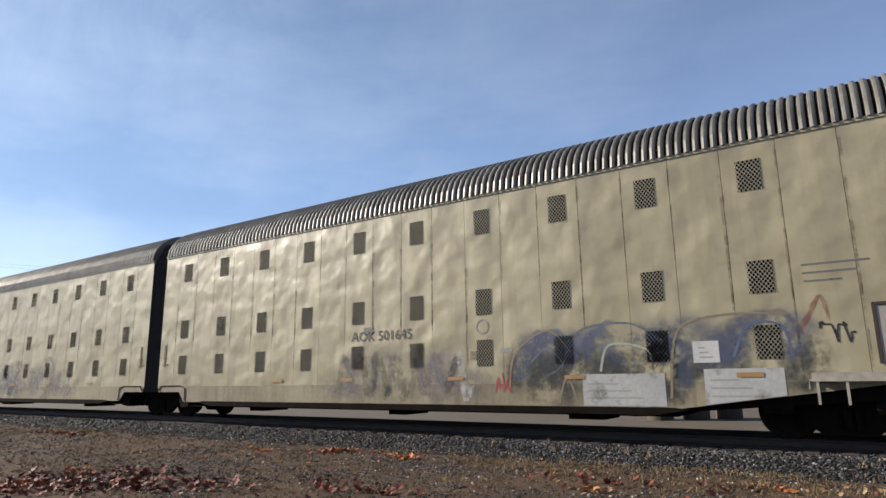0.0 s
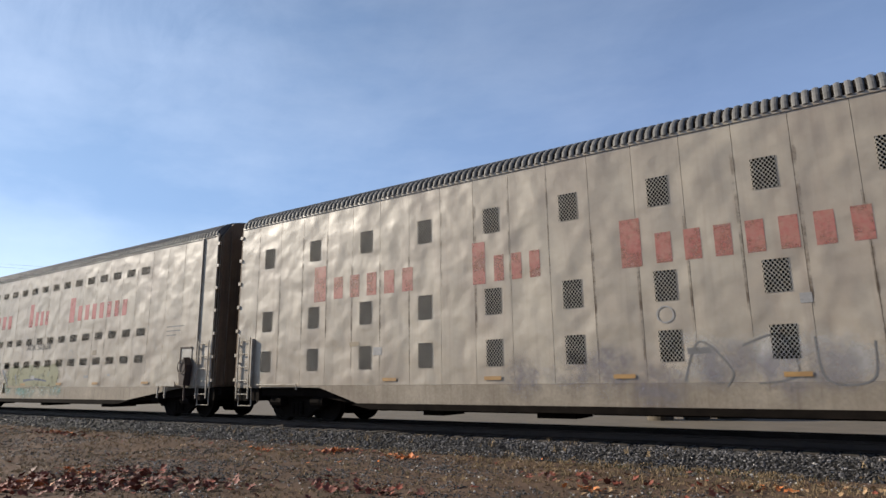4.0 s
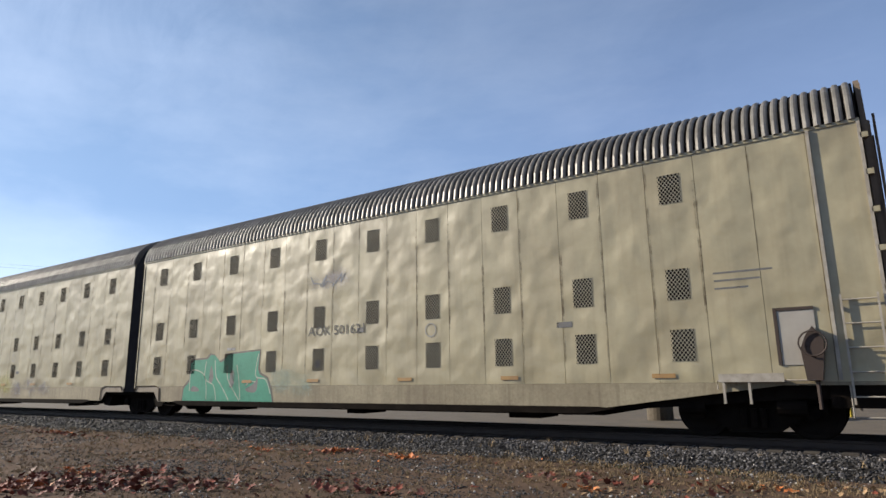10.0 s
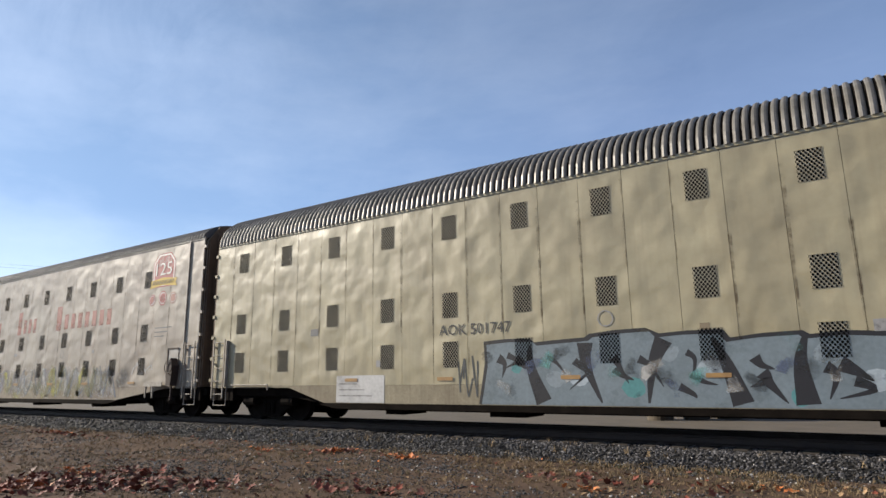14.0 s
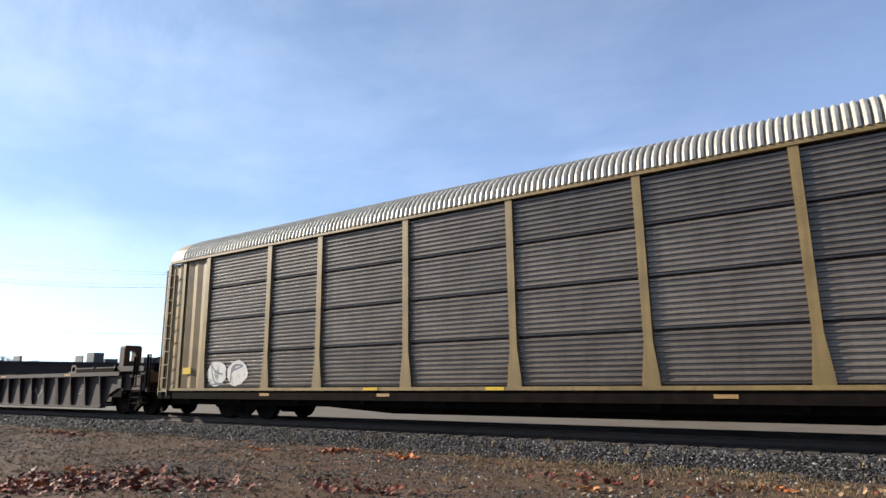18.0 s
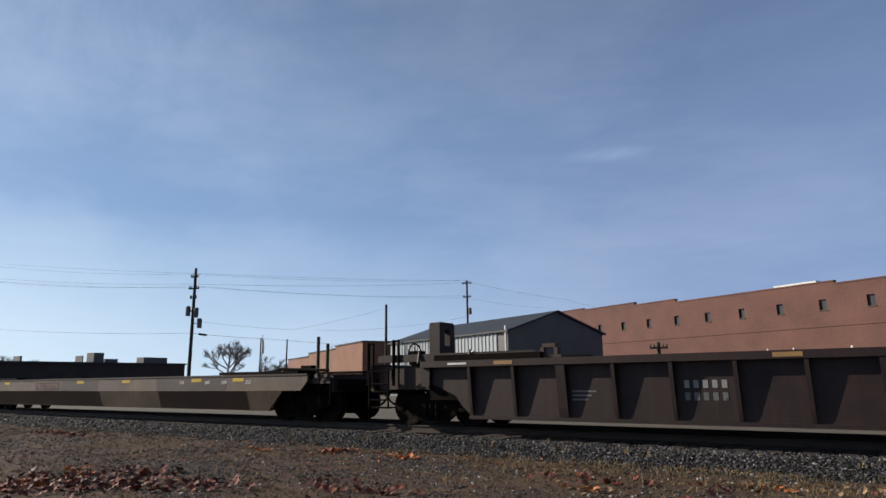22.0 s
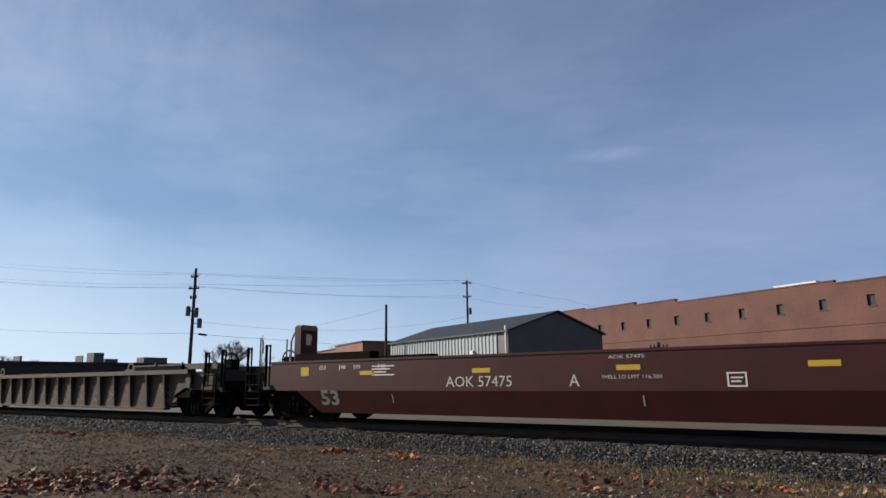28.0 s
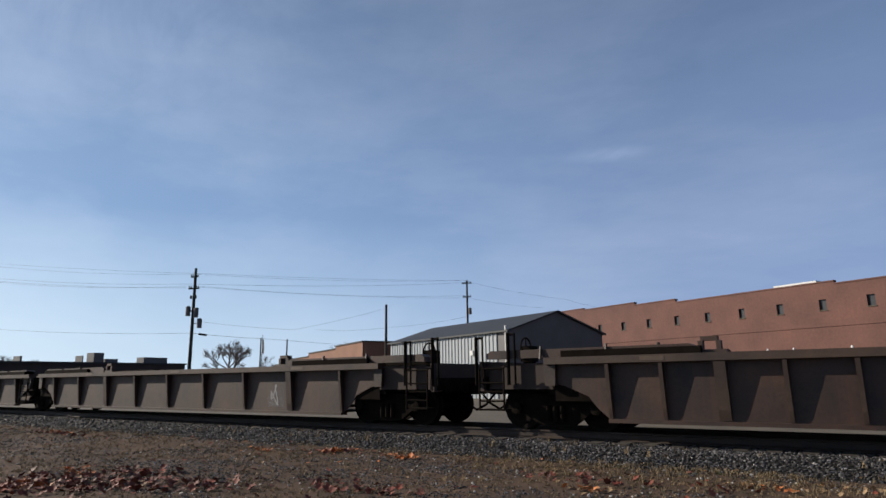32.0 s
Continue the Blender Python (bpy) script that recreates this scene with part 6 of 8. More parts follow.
for pts in (((3.3, 1.0), (3.4, 1.7), (4.1, 1.8), (4.0, 1.3), (3.5, 1.2)), ((4.2, 0.9), (4.3, 1.6), (4.9, 1.75), (5.0, 1.2), (4.5, 1.0)), ((5.0, 1.6), (5.4, 1.85), (5.6, 1.4), (5.3, 1.0)), ((6.4, 1.1), (6.7, 1.9), (7.2, 1.2), (7.4, 1.8)), ((7.6, 1.4), (7.7, 2.0), (8.2, 1.9), (8.1, 1.4), (7.7, 1.5)), ((8.4, 0.9), (8.8, 1.5), (9.4, 1.0), (9.9, 1.5))):
    curve_band(RACKS[1][1], pts, 0.035, 0.022, "g_grey", "thin dark sprayed outline")
haze(RACKS[1][1], 3.2, 6.0, 0.8, 1.8, "h_white", 34)
haze(RACKS[1][1], 6.2, 10.6, 0.6, 1.9, "h_lav", 37)
haze(RACKS[1][1], 9.0, 10.0, 1.3, 2.0, "h_sky", 38)
scribble(RACKS[1][1], 8.6, 10.4, 0.7, 1.3, 35, "g_grey")
haze(RACKS[1][0], 12.4, 16.8, 0.8, 1.8, "h_chalk", 36)
for pts in (((12.6, 1.0), (12.9, 1.7), (13.4, 1.2), (13.3, 0.9)), ((13.6, 1.6), (14.2, 1.75), (14.4, 1.1), (13.8, 0.95)), ((14.7, 1.7), (14.8, 1.0), (15.4, 1.0), (15.5, 1.6)), ((15.8, 0.95), (16.2, 1.7), (16.7, 1.1))):
    curve_band(RACKS[1][0], pts, 0.035, 0.025, "g_grey", "thin grey sprayed outline")
haze(RACKS[1][0], 9.0, 17.4, 0.6, 1.7, "h_lav", 39)
number(RACKS[2][1], 8.6, 10.66, 2.47, 2.63, "AOK 502638")
haze(RACKS[2][1], 1.6, 7.0, 0.56, 1.8, "h_white", 40)
haze(RACKS[2][1], 4.2, 6.8, 0.8, 1.9, "h_lav", 41)
for pts in (((2.6, 1.0), (2.9, 1.7), (3.0, 1.0)), ((3.4, 0.7), (3.5, 1.7), (3.7, 1.75), (3.8, 1.0)), ((3.9, 0.6), (4.0, 1.4), (4.2, 1.9)), ((4.7, 1.0), (4.75, 1.8), (5.2, 1.95), (5.3, 1.3)), ((5.2, 1.0), (5.7, 0.8), (6.3, 1.2)), ((2.4, 0.75), (3.4, 0.6), (4.6, 0.8), (5.4, 0.65), (6.4, 0.8)), ((5.9, 1.2), (6.1, 1.75), (6.5, 1.4))):
    curve_band(RACKS[2][1], pts, 0.05, 0.035, "g_shade", "thin dark sprayed line")
haze(RACKS[2][1], 6.6, 11.6, 0.9, 2.0, "h_moss", 42)
haze(RACKS[2][1], 6.9, 11.6, 0.9, 1.85, "h_moss", 49)
block_piece(RACKS[2][1], 7.2, 11.3, 1.02, 1.78, 5, 44, "g_khaki g_olive g_moss", "g_khaki")
for pts, paint in (((((6.5, 1.7), (7.0, 1.3), (7.2, 1.0))), "g_slate"), (((8.6, 1.25), (9.6, 1.3), (10.6, 1.22)), "g_navy"), (((7.8, 1.5), (8.0, 1.1)), "g_slate"), (((7.1, 1.03), (8.2, 1.0), (9.4, 1.03)), "g_tan")):
    curve_band(RACKS[2][1], pts, 0.10, 0.06, paint, "bold sprayed bar", -HALF - 0.0125)
haze(RACKS[2][1], 6.9, 11.8, 0.55, 1.02, "h_teal", 43)
number(RACKS[2][0], 10.52, 12.61, 2.47, 2.65, "AOK 502638")
for r_, p_ in ((0.52, "h_lemon"), (0.36, "h_ink"), (0.18, "h_lav")):
    soft_band(RACKS[2][0], [(6.75 + r_ * math.cos(k * 0.785), 1.2 + r_ * math.sin(k * 0.785)) for k in range(9)], 0.3, 0.3, p_)
piece(RACKS[2][0], 7.6, 10.14, 0.55, 1.70, 4, 44, "g_khaki g_tan", "g_shade", "h_yellow", 0.03)
haze(RACKS[2][0], 5.7, 10.3, 0.6, 1.7, "h_moss", 148)
piece(RACKS[2][0], 10.44, 13.73, 0.90, 1.55, 6, 45, "g_navy g_slate", "g_navy", "h_ink")
haze(RACKS[2][0], 13.7, 17.7, 0.6, 1.75, "h_lemon", 149)
for k in range(4):
    a = 14.1 + 0.82 * k
    for dx in (0.0, 0.34):
        curve_band(RACKS[2][0], ((a + dx, 0.72), (a + dx - 0.06, 1.2), (a + dx + 0.02, 1.66), (a + dx + 0.2, 1.62)), 0.035, 0.03, "g_olive", "thin outline on yellow spray")
    curve_band(RACKS[2][0], ((a + 0.02, 0.7), (a + 0.3, 0.62), (a + 0.6, 0.78)), 0.035, 0.03, "g_olive", "thin outline on yellow spray")
haze(RACKS[2][0], 17.52, 19.5, 0.55, 1.75, "h_teal", 47)
haze(RACKS[2][0], 18.6, 20.95, 1.12, 1.75, "h_teal", 147)
haze(RACKS[2][0], 1.29, 5.87, 0.55, 1.75, "h_teal", 48)
for pts in (((1.5, 1.25), (2.6, 1.3), (3.9, 1.2)), ((2.6, 0.95), (3.6, 0.9), (5.0, 1.0)), ((3.4, 0.7), (4.4, 0.68), (5.4, 0.75)), ((4.0, 1.35), (4.7, 1.2), (5.1, 0.9))):
    soft_band(RACKS[2][0], pts, 0.42, 0.34, "h_teal")
emblem(RACKS[3][1], 18.38, 19.95, 4.29, 5.34, 0)
haze(RACKS[3][1], 5.2, 17.9, 0.55, 1.9, "h_lemon", 51)
haze(RACKS[3][1], 6.2, 17.5, 0.55, 1.9, "h_yellow", 151)
haze(RACKS[3][1], 7.5, 17.6, 0.9, 2.0, "h_white", 152)
haze(RACKS[3][1], 8.5, 16.5, 0.55, 1.2, "h_rust", 155)
for pts in (((4.7, 0.62), (5.5, 1.15), (6.2, 1.75), (7.0, 2.15), (7.9, 2.2)), ((11.6, 2.2), (12.6, 2.4), (13.6, 2.3), (14.6, 2.15)), ((15.6, 2.0), (16.8, 2.35), (18.0, 2.0), (18.5, 1.3))):
    soft_band(RACKS[3][1], pts, 0.6, 0.45, "h_red")
    soft_band(RACKS[3][1], pts, 0.5, 0.35, "h_red")
haze(RACKS[3][1], 4.6, 6.4, 0.55, 1.2, "h_red", 50)
haze(RACKS[3][1], 6.0, 9.0, 1.7, 2.4, "h_red", 52)
haze(RACKS[3][1], 11.4, 15.2, 1.9, 2.5, "h_red", 156)
haze(RACKS[3][1], 16.0, 18.7, 1.1, 2.4, "h_red", 53)
number(RACKS[3][0], 8.19, 10.54, 2.07, 2.30, "KCS 8304")
haze(RACKS[3][0], 3.4, 12.4, 0.55, 1.7, "h_peach", 55)
block_piece(RACKS[3][0], 3.9, 11.9, 0.56, 1.5, 8, 155, "g_peach g_rose g_peach g_lav", "g_lav")
haze(RACKS[3][0], 3.6, 12.0, 1.1, 2.0, "h_mint", 157)
haze(RACKS[3][0], 3.6, 12.2, 0.6, 1.6, "h_peach", 158)
scribble(RACKS[3][0], 4.2, 7.4, 1.0, 1.75, 551, "g_grey")
scribble(RACKS[3][0], 8.0, 11.6, 1.0, 1.8, 552, "g_lav")
haze(RACKS[3][0], 12.0, 14.3, 0.55, 1.5, "h_teal", 56)
haze(RACKS[3][0], 13.8, 20.0, 0.55, 2.0, "h_peach", 159)
block_piece(RACKS[3][0], 14.2, 16.4, 0.62, 2.05, 2, 57, "g_moss g_peach g_ice", "g_shade")
block_piece(RACKS[3][0], 16.5, 19.7, 0.56, 1.97, 4, 58, "g_peach g_teal g_khaki g_rose", "g_slate")
haze(RACKS[3][0], 16.6, 20.0, 0.6, 1.9, "h_yellow", 160)
green_piece(RACKS[4][1], 2.7, 7.0, 0.54, 1.98)
haze(RACKS[4][1], 6.6, 8.6, 0.55, 1.4, "h_mint", 68)
number(RACKS[4][1], 8.3, 10.3, 2.27, 2.33, "AOK 501621")
scribble(RACKS[4][1], 8.34, 9.61, 3.52, 3.89, 62, "g_slate")
haze(RACKS[4][1], 8.2, 9.8, 3.45, 3.95, "h_lav", 69)
number(RACKS[4][0], 8.15, 10.13, 2.10, 2.28, "AOK 501621")
haze(RACKS[4][0], 6.1, 8.6, 0.55, 1.9, "h_sky", 161)
for pts in (((6.2, 1.1), (6.3, 1.8), (6.9, 1.7), (6.6, 1.3)), ((6.5, 0.7), (6.9, 1.2), (7.4, 1.75)), ((7.1, 0.9), (7.6, 1.3), (8.2, 1.2)), ((7.4, 1.7), (7.9, 1.8), (8.2, 1.5)), ((6.3, 1.35), (7.2, 1.5), (8.1, 1.4)), ((7.5, 0.6), (7.8, 0.9), (8.1, 0.8))):
    soft_band(RACKS[4][0], pts, 0.34, 0.22, "h_navy")
piece(RACKS[4][0], 8.52, 10.47, 0.68, 1.82, 4, 64, "h_white g_white", "g_greypale")
haze(RACKS[4][0], 8.4, 10.5, 0.6, 1.8, "h_chalk", 162)
haze(RACKS[4][0], 10.41, 12.45, 0.62, 1.73, "h_lemon", 65)
haze(RACKS[4][0], 12.6, 15.8, 0.56, 1.3, "h_lav", 66)
lettered(RACKS[5][1], 5.5, 9.85, 0.58, 1.70, "BATES", "g_lime", "g_maroon")
number(RACKS[5][1], 8.6, 10.55, 2.08, 2.23, "AOK 501747")
scribble(RACKS[5][1], 9.9, 10.5, 0.66, 1.2, 71, "g_teal")
scribble(RACKS[5][1], 11.9, 13.0, 0.76, 1.3, 72, "g_slate")
haze(RACKS[5][1], 2.2, 5.4, 0.9, 1.9, "h_lav", 163)
block_piece(RACKS[5][0], 9.61, 16.9, 0.55, 1.9, 6, 73, "g_mist g_teal g_steel g_ice", "g_dark", ("h_ink", "h_chalk", "h_ink", "h_sky", "h_teal"))
number(RACKS[5][0], 8.39, 10.25, 2.07, 2.26, "AOK 501747")
patch(RACKS[5][0], 5.18, 6.76, 0.55, 1.21, "g_white")
scribble(RACKS[5][0], 8.9, 9.4, 0.7, 1.6, 74, "g_shade")
emblem(RACKS[6][1], 18.1, 19.68, 4.33, 5.40, 0)
haze(RACKS[6][1], 5.4, 16.2, 0.6, 1.75, "h_chalk", 81)
zigzag(RACKS[6][1], 5.3, 16.3, 0.58, 1.75, 26, 81, "h_chalk h_chalk h_white h_lemon h_moss", "g_slate", 0.3)
haze(RACKS[6][1], 15.4, 17.2, 0.9, 1.75, "h_ink", 89)
haze(RACKS[6][1], 8.5, 16.0, 0.55, 1.4, "h_lemon", 87)
haze(RACKS[6][1], 5.4, 16.4, 0.55, 1.7, "h_lav", 88)
scribble(RACKS[6][1], 17.43, 18.64, 1.30, 1.85, 82, "g_white")
red_blob(RACKS[6][0], 2.27, 7.39, 0.55, 3.18, 0)
haze(RACKS[6][0], 7.2, 13.2, 0.55, 1.3, "h_blue", 85)
block_piece(RACKS[6][0], 7.5, 12.9, 0.55, 1.95, 5, 83, "g_ice g_cyan g_steel g_blue g_blue", "g_dark", ("h_ink", "h_blue", "h_chalk", "h_blue"))
block_piece(RACKS[6][0], 13.2, 17.6, 0.55, 2.1, 3, 84, "g_steel g_greypale g_slate g_ice", "g_dark", ("h_ink", "h_chalk", "h_lav"))
piece(RACKS[6][0], 14.2, 17.0, 1.5, 2.5, 2, 86, "g_greypale", "g_dark", None)

# ---- small plates, print and stains of the autorack sides ----
for k, (rear_u, front_u) in enumerate(RACKS):
    rng_d = random.Random(300 + k)
    for root, front in ((rear_u, False), (front_u, True)):
        for x in (5.6, 8.3, 11.3, 14.2, 17.3):
            bm = bmesh.new()
            xx = x + rng_d.uniform(-0.2, 0.2)
            box(bm, xx, xx + 0.42, -HALF - 0.018, -HALF - 0.015, 1.06, 1.14)
            part("reflector", bm, M["rust_plate"], root, "dull orange reflective strip")
        xe = 18.6 if front else 2.4
        for i in range(3 if front else 0):
            bm = bmesh.new()
            zz = 2.88 - 0.14 * i
            box(bm, xe, xe + 0.95 - 0.2 * i, -HALF - 0.004, -HALF - 0.002, zz, zz + 0.03)
            part("small_print", bm, M["g_grey"], root, "row of print too small to read")
        for i in range(4):
            x, z = rng_d.uniform(4, 17), rng_d.uniform(1.2, 2.3)
            bm = bmesh.new()
            box(bm, x, x + rng_d.uniform(0.12, 0.4), -HALF - 0.0045 - 0.0006 * i, -HALF - 0.002, z, z + rng_d.uniform(0.08, 0.2))
            part("stencil", bm, M[rng_d.choice(("g_grey", "g_greypale", "g_tan"))], root, "small stencilled plate")
        for x, z in ((12.35, 2.22),):
            bm = bmesh.new()
            for j in range(20):
                a0, a1 = 2 * math.pi * j / 20, 2 * math.pi * (j + 1) / 20
                stroke(bm, x + 0.15 * math.cos(a0), z + 0.15 * math.sin(a0), x + 0.15 * math.cos(a1), z + 0.15 * math.sin(a1), 0.025, -HALF - 0.0196, 0)
            finish("roundel", bm, ["g_greypale"], root, "faint stencilled ring")


# ---- lettering on the well cars ----
def wall_y(z):
    """Outer face of a smooth well side at height z."""
    return -1.53 if z >= 0.84 else -(1.34 + (z - 0.28) / 0.56 * 0.19)


def drape(ob, out=0.006):
    """Lays lettering on the sloped lower face of a well side."""
    for v in ob.data.vertices:
        v.co.y = wall_y(v.co.z) - out
    return ob


def strip(root, x0, x1, z0, z1, paint="chrome_yellow", y=-1.536, name="reflector", label="yellow reflective strip"):
    bm = bmesh.new()
    box(bm, x0, x1, y, y + 0.004, z0, z1)
    return part(name, bm, M[paint], root, label)


def lines(root, x0, x1, z0, z1, n, y=-1.536, paint="white_paint"):
    """Rows of print too small to read."""
    for i in range(n):
        z = z1 - (z1 - z0) * (i + 0.5) / n
        strip(root, x0, x1 - (x1 - x0) * 0.18 * (i % 3), z - (z1 - z0) / n * 0.22, z + (z1 - z0) / n * 0.22, paint, y, "small_print", "row of small white print")


def size_marks(root, xs, y=-1.536, z=1.36):
    for x, body in xs:
        strip(root, x, x + 0.025, z, z + 0.12, "white_paint", y, "mark", "white tick mark")
        fit_text("mark", body, M["white_paint"], root, x + 0.05, x + 0.22, z + 0.02, z + 0.12, y, "small white size mark")


RW = M["lettering_white"] = worn(mat("worn_white_lettering", (0.62, 0.61, 0.58), (0.5, 0.49, 0.46), 5, 0.6), 0.3, 0.42, 0.55, 3.0, 1.0)
for car, letter, dx in ((R1[2], "A", 0.0), (R1[1], "C", -1.95), (R1[0], "", -0.3)):
    L_car = WELL_LENGTH[car.name]
    drape(fit_text("lettering", "53", RW, car, 3.62 if dx > -1 else 2.05, (4.26 if dx > -1 else 2.70), 0.47, 0.85, -1.54, "large white number", 0.03))
    fit_text("car_number", "AOK 57475", RW, car, 7.6 + dx, 9.28 + dx, 0.92, 1.15, -1.536, "white car number")
    if letter:
        fit_text("lettering", letter, RW, car, 10.57 + dx, 10.79 + dx, 0.92, 1.15, -1.536, "white unit letter")
    fit_text("lettering", "WELL LD LMT 116,300", RW, car, 11.25 + dx, 12.4 + dx, 1.05, 1.13, -1.536, "small white load limit")
    fit_text("lettering", "AOK 57475", RW, car, 11.4 + dx, 12.1 + dx, 1.44, 1.51, -1.536, "small white car number")
    for x in (5.0, 8.3, 11.55, 14.75):
        strip(car, x + dx, x + dx + 0.46, 1.22, 1.32)
    for z0, z1, a, b in () if letter == "C" else ((0.90, 0.925, 13.5, 13.82), (1.125, 1.15, 13.5, 13.82), (0.925, 1.125, 13.5, 13.53), (0.925, 1.125, 13.79, 13.82)):
        strip(car, a + dx, b + dx, z0, z1, "white_paint", name="stencil_box", label="white outlined stencil box")
    if letter != "C":
        lines(car, 13.56 + dx, 13.76 + dx, 0.96, 1.09, 2)
    size_marks(car, [(2.1 if letter == "C" else 3.6, "53"), (3.2 if letter == "C" else 4.3, "48"), (3.75 if letter == "C" else 4.8, "45"), (4.8 if letter == "C" else 5.6, "40")])
    size_marks(car, [(L_car - 3.7, "40"), (L_car - 2.65, "45"), (L_car - 2.2, "48"), (L_car - 1.55, "53")])
    lines(car, 5.4, 6.1, 1.18, 1.46, 4)
    lines(car, L_car - 2.2, L_car - 1.65, 1.05, 1.34, 6)
    lines(car, L_car - 2.15, L_car - 1.7, 0.88, 0.98, 2)
    strip(car, L_car - 3.5, L_car - 3.1, 1.32, 1.40)
    for z0, z1 in ((1.28, 1.46), (1.04, 1.22)):
        strip(car, L_car - 1.26, L_car - 1.0, z0, z1, "chrome_yellow", name="end_plate", label="bright yellow plate")
    strip(car, 1.55 if letter == "C" else 2.9, 1.95 if letter == "C" else 3.2, 1.22, 1.45, "chrome_yellow", name="end_plate", label="bright yellow plate")
    if letter == "C":
        fit_text("lettering", "125 T", RW, car, 0.95, 1.5, 1.30, 1.43, -1.536, "white load lettering")
    for x in (6.0, 12.0):
        drape(strip(car, x + dx, x + dx + 0.03, 0.55, 0.75, "white_paint", name="scratch", label="pale scratch"))

F_A, F_B = F1
for car, a, b, body in ((F_A, 8.05, 9.05, "71778"), (F_B, 8.3, 9.3, "72698")):
    strip(car, a - 0.85, b + 0.1, 0.86, 1.16, "well_red" if car is F_A else "well_brown", -1.5335, "paint_patch", "darker repainted rectangle")
    if car is F_A:
        fit_text("car_number", "FEC " + body, M["g_tan"], car, a - 0.75, b, 0.92, 1.10, -1.538, "dull pale car number")
    else:
        bars_word("car_number", M["g_tan"], car, a - 0.75, b, 0.92, 1.10, -1.538, 8, "dull letter-sized bars")
    for x in (4.3, 10.5, 13.6, 17.6, 19.6):
        strip(car, x, x + 0.5, 1.10, 1.2)
    size_marks(car, [(17.0, "40"), (18.3, "45"), (19.1, "48"), (20.2, "53")], z=1.02)
for k, (x0, x1, pn) in enumerate(((3.4, 12.1, "well_maroon"), (15.8, 20.2, "well_maroon"))):
    drape(strip(F_A, x0, x1, 0.31, 0.83, pn, name="paint_patch", label="overpainted patch in dark maroon brown"), 0.004 + 0.001 * k)
strip(F_A, 15.7, 19.3, 0.845, 1.235, "well_maroon", -1.5334, "paint_patch", "overpainted patch in dark maroon brown")
strip(F_A, 9.3, 12.0, 0.845, 1.235, "well_maroon", -1.5334, "paint_patch", "overpainted patch in dark maroon brown")
bm = bmesh.new()
for k in range(40):
    a0, a1 = 2 * math.pi * k / 40, 2 * math.pi * (k + 1) / 40
    for r in (0.52, 0.2):
        stroke(bm, 10.95 + r * math.cos(a0) * 0.9, 0.75 + r * math.sin(a0) * 0.8, 10.95 + r * math.cos(a1) * 0.9, 0.75 + r * math.sin(a1) * 0.8, 0.04, -1.54, 0)
drape(finish("graffiti", bm, ["g_pale"], F_B, "pale sprayed rings"))
bm = bmesh.new()
flat(bm, [(14.95 + 0.13 * math.cos(math.pi / 6 * i), 1.03 + 0.13 * math.sin(math.pi / 6 * i)) for i in range(12)], -1.536, 0)
flat(bm, [(14.95 + 0.09 * math.cos(math.pi / 6 * i), 1.03 + 0.09 * math.sin(math.pi / 6 * i)) for i in range(12)], -1.537, 1)
finish("emblem", bm, ["white_paint", "well_brown"], F_B, "small white roundel")
bars_word("painted_name", RW, F_B, 15.15, 16.45, 0.97, 1.07, -1.536, 14, "row of small white letter-sized bars")


def chalk(root, x0, x1, seed, count, paint="g_pale"):
    """Chalky sprayed shapes on the sheet between the ribs; some filled ones paint its sheen."""
    rng = random.Random(seed)
    for i in range(count):
        a = x0 + (x1 - x0) * i / count
        w = (x1 - x0) / count * 0.78
        bm = bmesh.new()
        pts = [(a + 0.12 * w, 0.40), (a + w, 0.40), (a + w * rng.uniform(0.85, 1.0), rng.uniform(0.75, 0.9)), (a + w * rng.uniform(0.7, 1.0), 1.18), (a + w * rng.uniform(0.3, 0.5), 1.2), (a + w * rng.uniform(0.2, 0.45), rng.uniform(0.75, 0.95)), (a + w * rng.uniform(0, 0.15), 0.6)]
        flat(bm, pts, -1.334, 0)
        if paint == "g_pale":
            bm.clear()
            for j in range(2):
                q = smooth([(a + w * (0.1 + 0.75 * ((k * 2 + j) % 5) / 4 + rng.uniform(-0.08, 0.08)), 0.5 + 0.55 * ((k * 3 + j + i) % 4) / 3 + rng.uniform(-0.05, 0.05)) for k in range(5)], 5)
                ribbon(bm, q, 0.022, -1.336 - 0.001 * j, 0, 0.4)
            finish("scrawl", bm, ["g_chalky"], root, "thin pale sprayed scrawl between the ribs")
            continue
        q = smooth([(a + w * rng.uniform(0.2, 0.95), rng.uniform(0.42, 1.15)) for k in range(6)], 5)
        ribbon(bm, q, 0.045, -1.336, 1, 0.4)
        finish("graffiti", bm, ["g_chalk" if paint == "h_white" else "h_grey", "g_greypale"], root, "chalky pale graffiti and painted sheen between the ribs")


# the white fills of this first row paint in the sheets' sunlit sheen
chalk(W2[2], 8.3, 13.4, 3, 5, "h_white")
chalk(W2[2], 15.6, 17.6, 4, 2, "h_grey")
rng_c = random.Random(5)
for cx, cz, w, h in ((8.02, 1.02, 0.34, 0.44), (7.95, 0.64, 0.66, 0.48), (8.36, 0.6, 0.38, 0.36)):
    bm = bmesh.new()
    o_ = closed(blob(rng_c, cx, cz, w, h, 9), 4)
    flat(bm, o_, -1.334 - 0.0006 * len(bm.faces), 0)
    stroke_pts = list(o_) + [o_[0]]
    for (ax, az), (bx, bz_) in zip([tuple(p)[:2] for p in stroke_pts[:-1]], [tuple(p)[:2] for p in stroke_pts[1:]]):
        stroke(bm, ax, az, bx, bz_, 0.022, -1.337, 1)
    finish("graffiti", bm, ["g_chalky", "g_umber"], W2[1], "worn grey-tan sprayed shape with a dark outline")
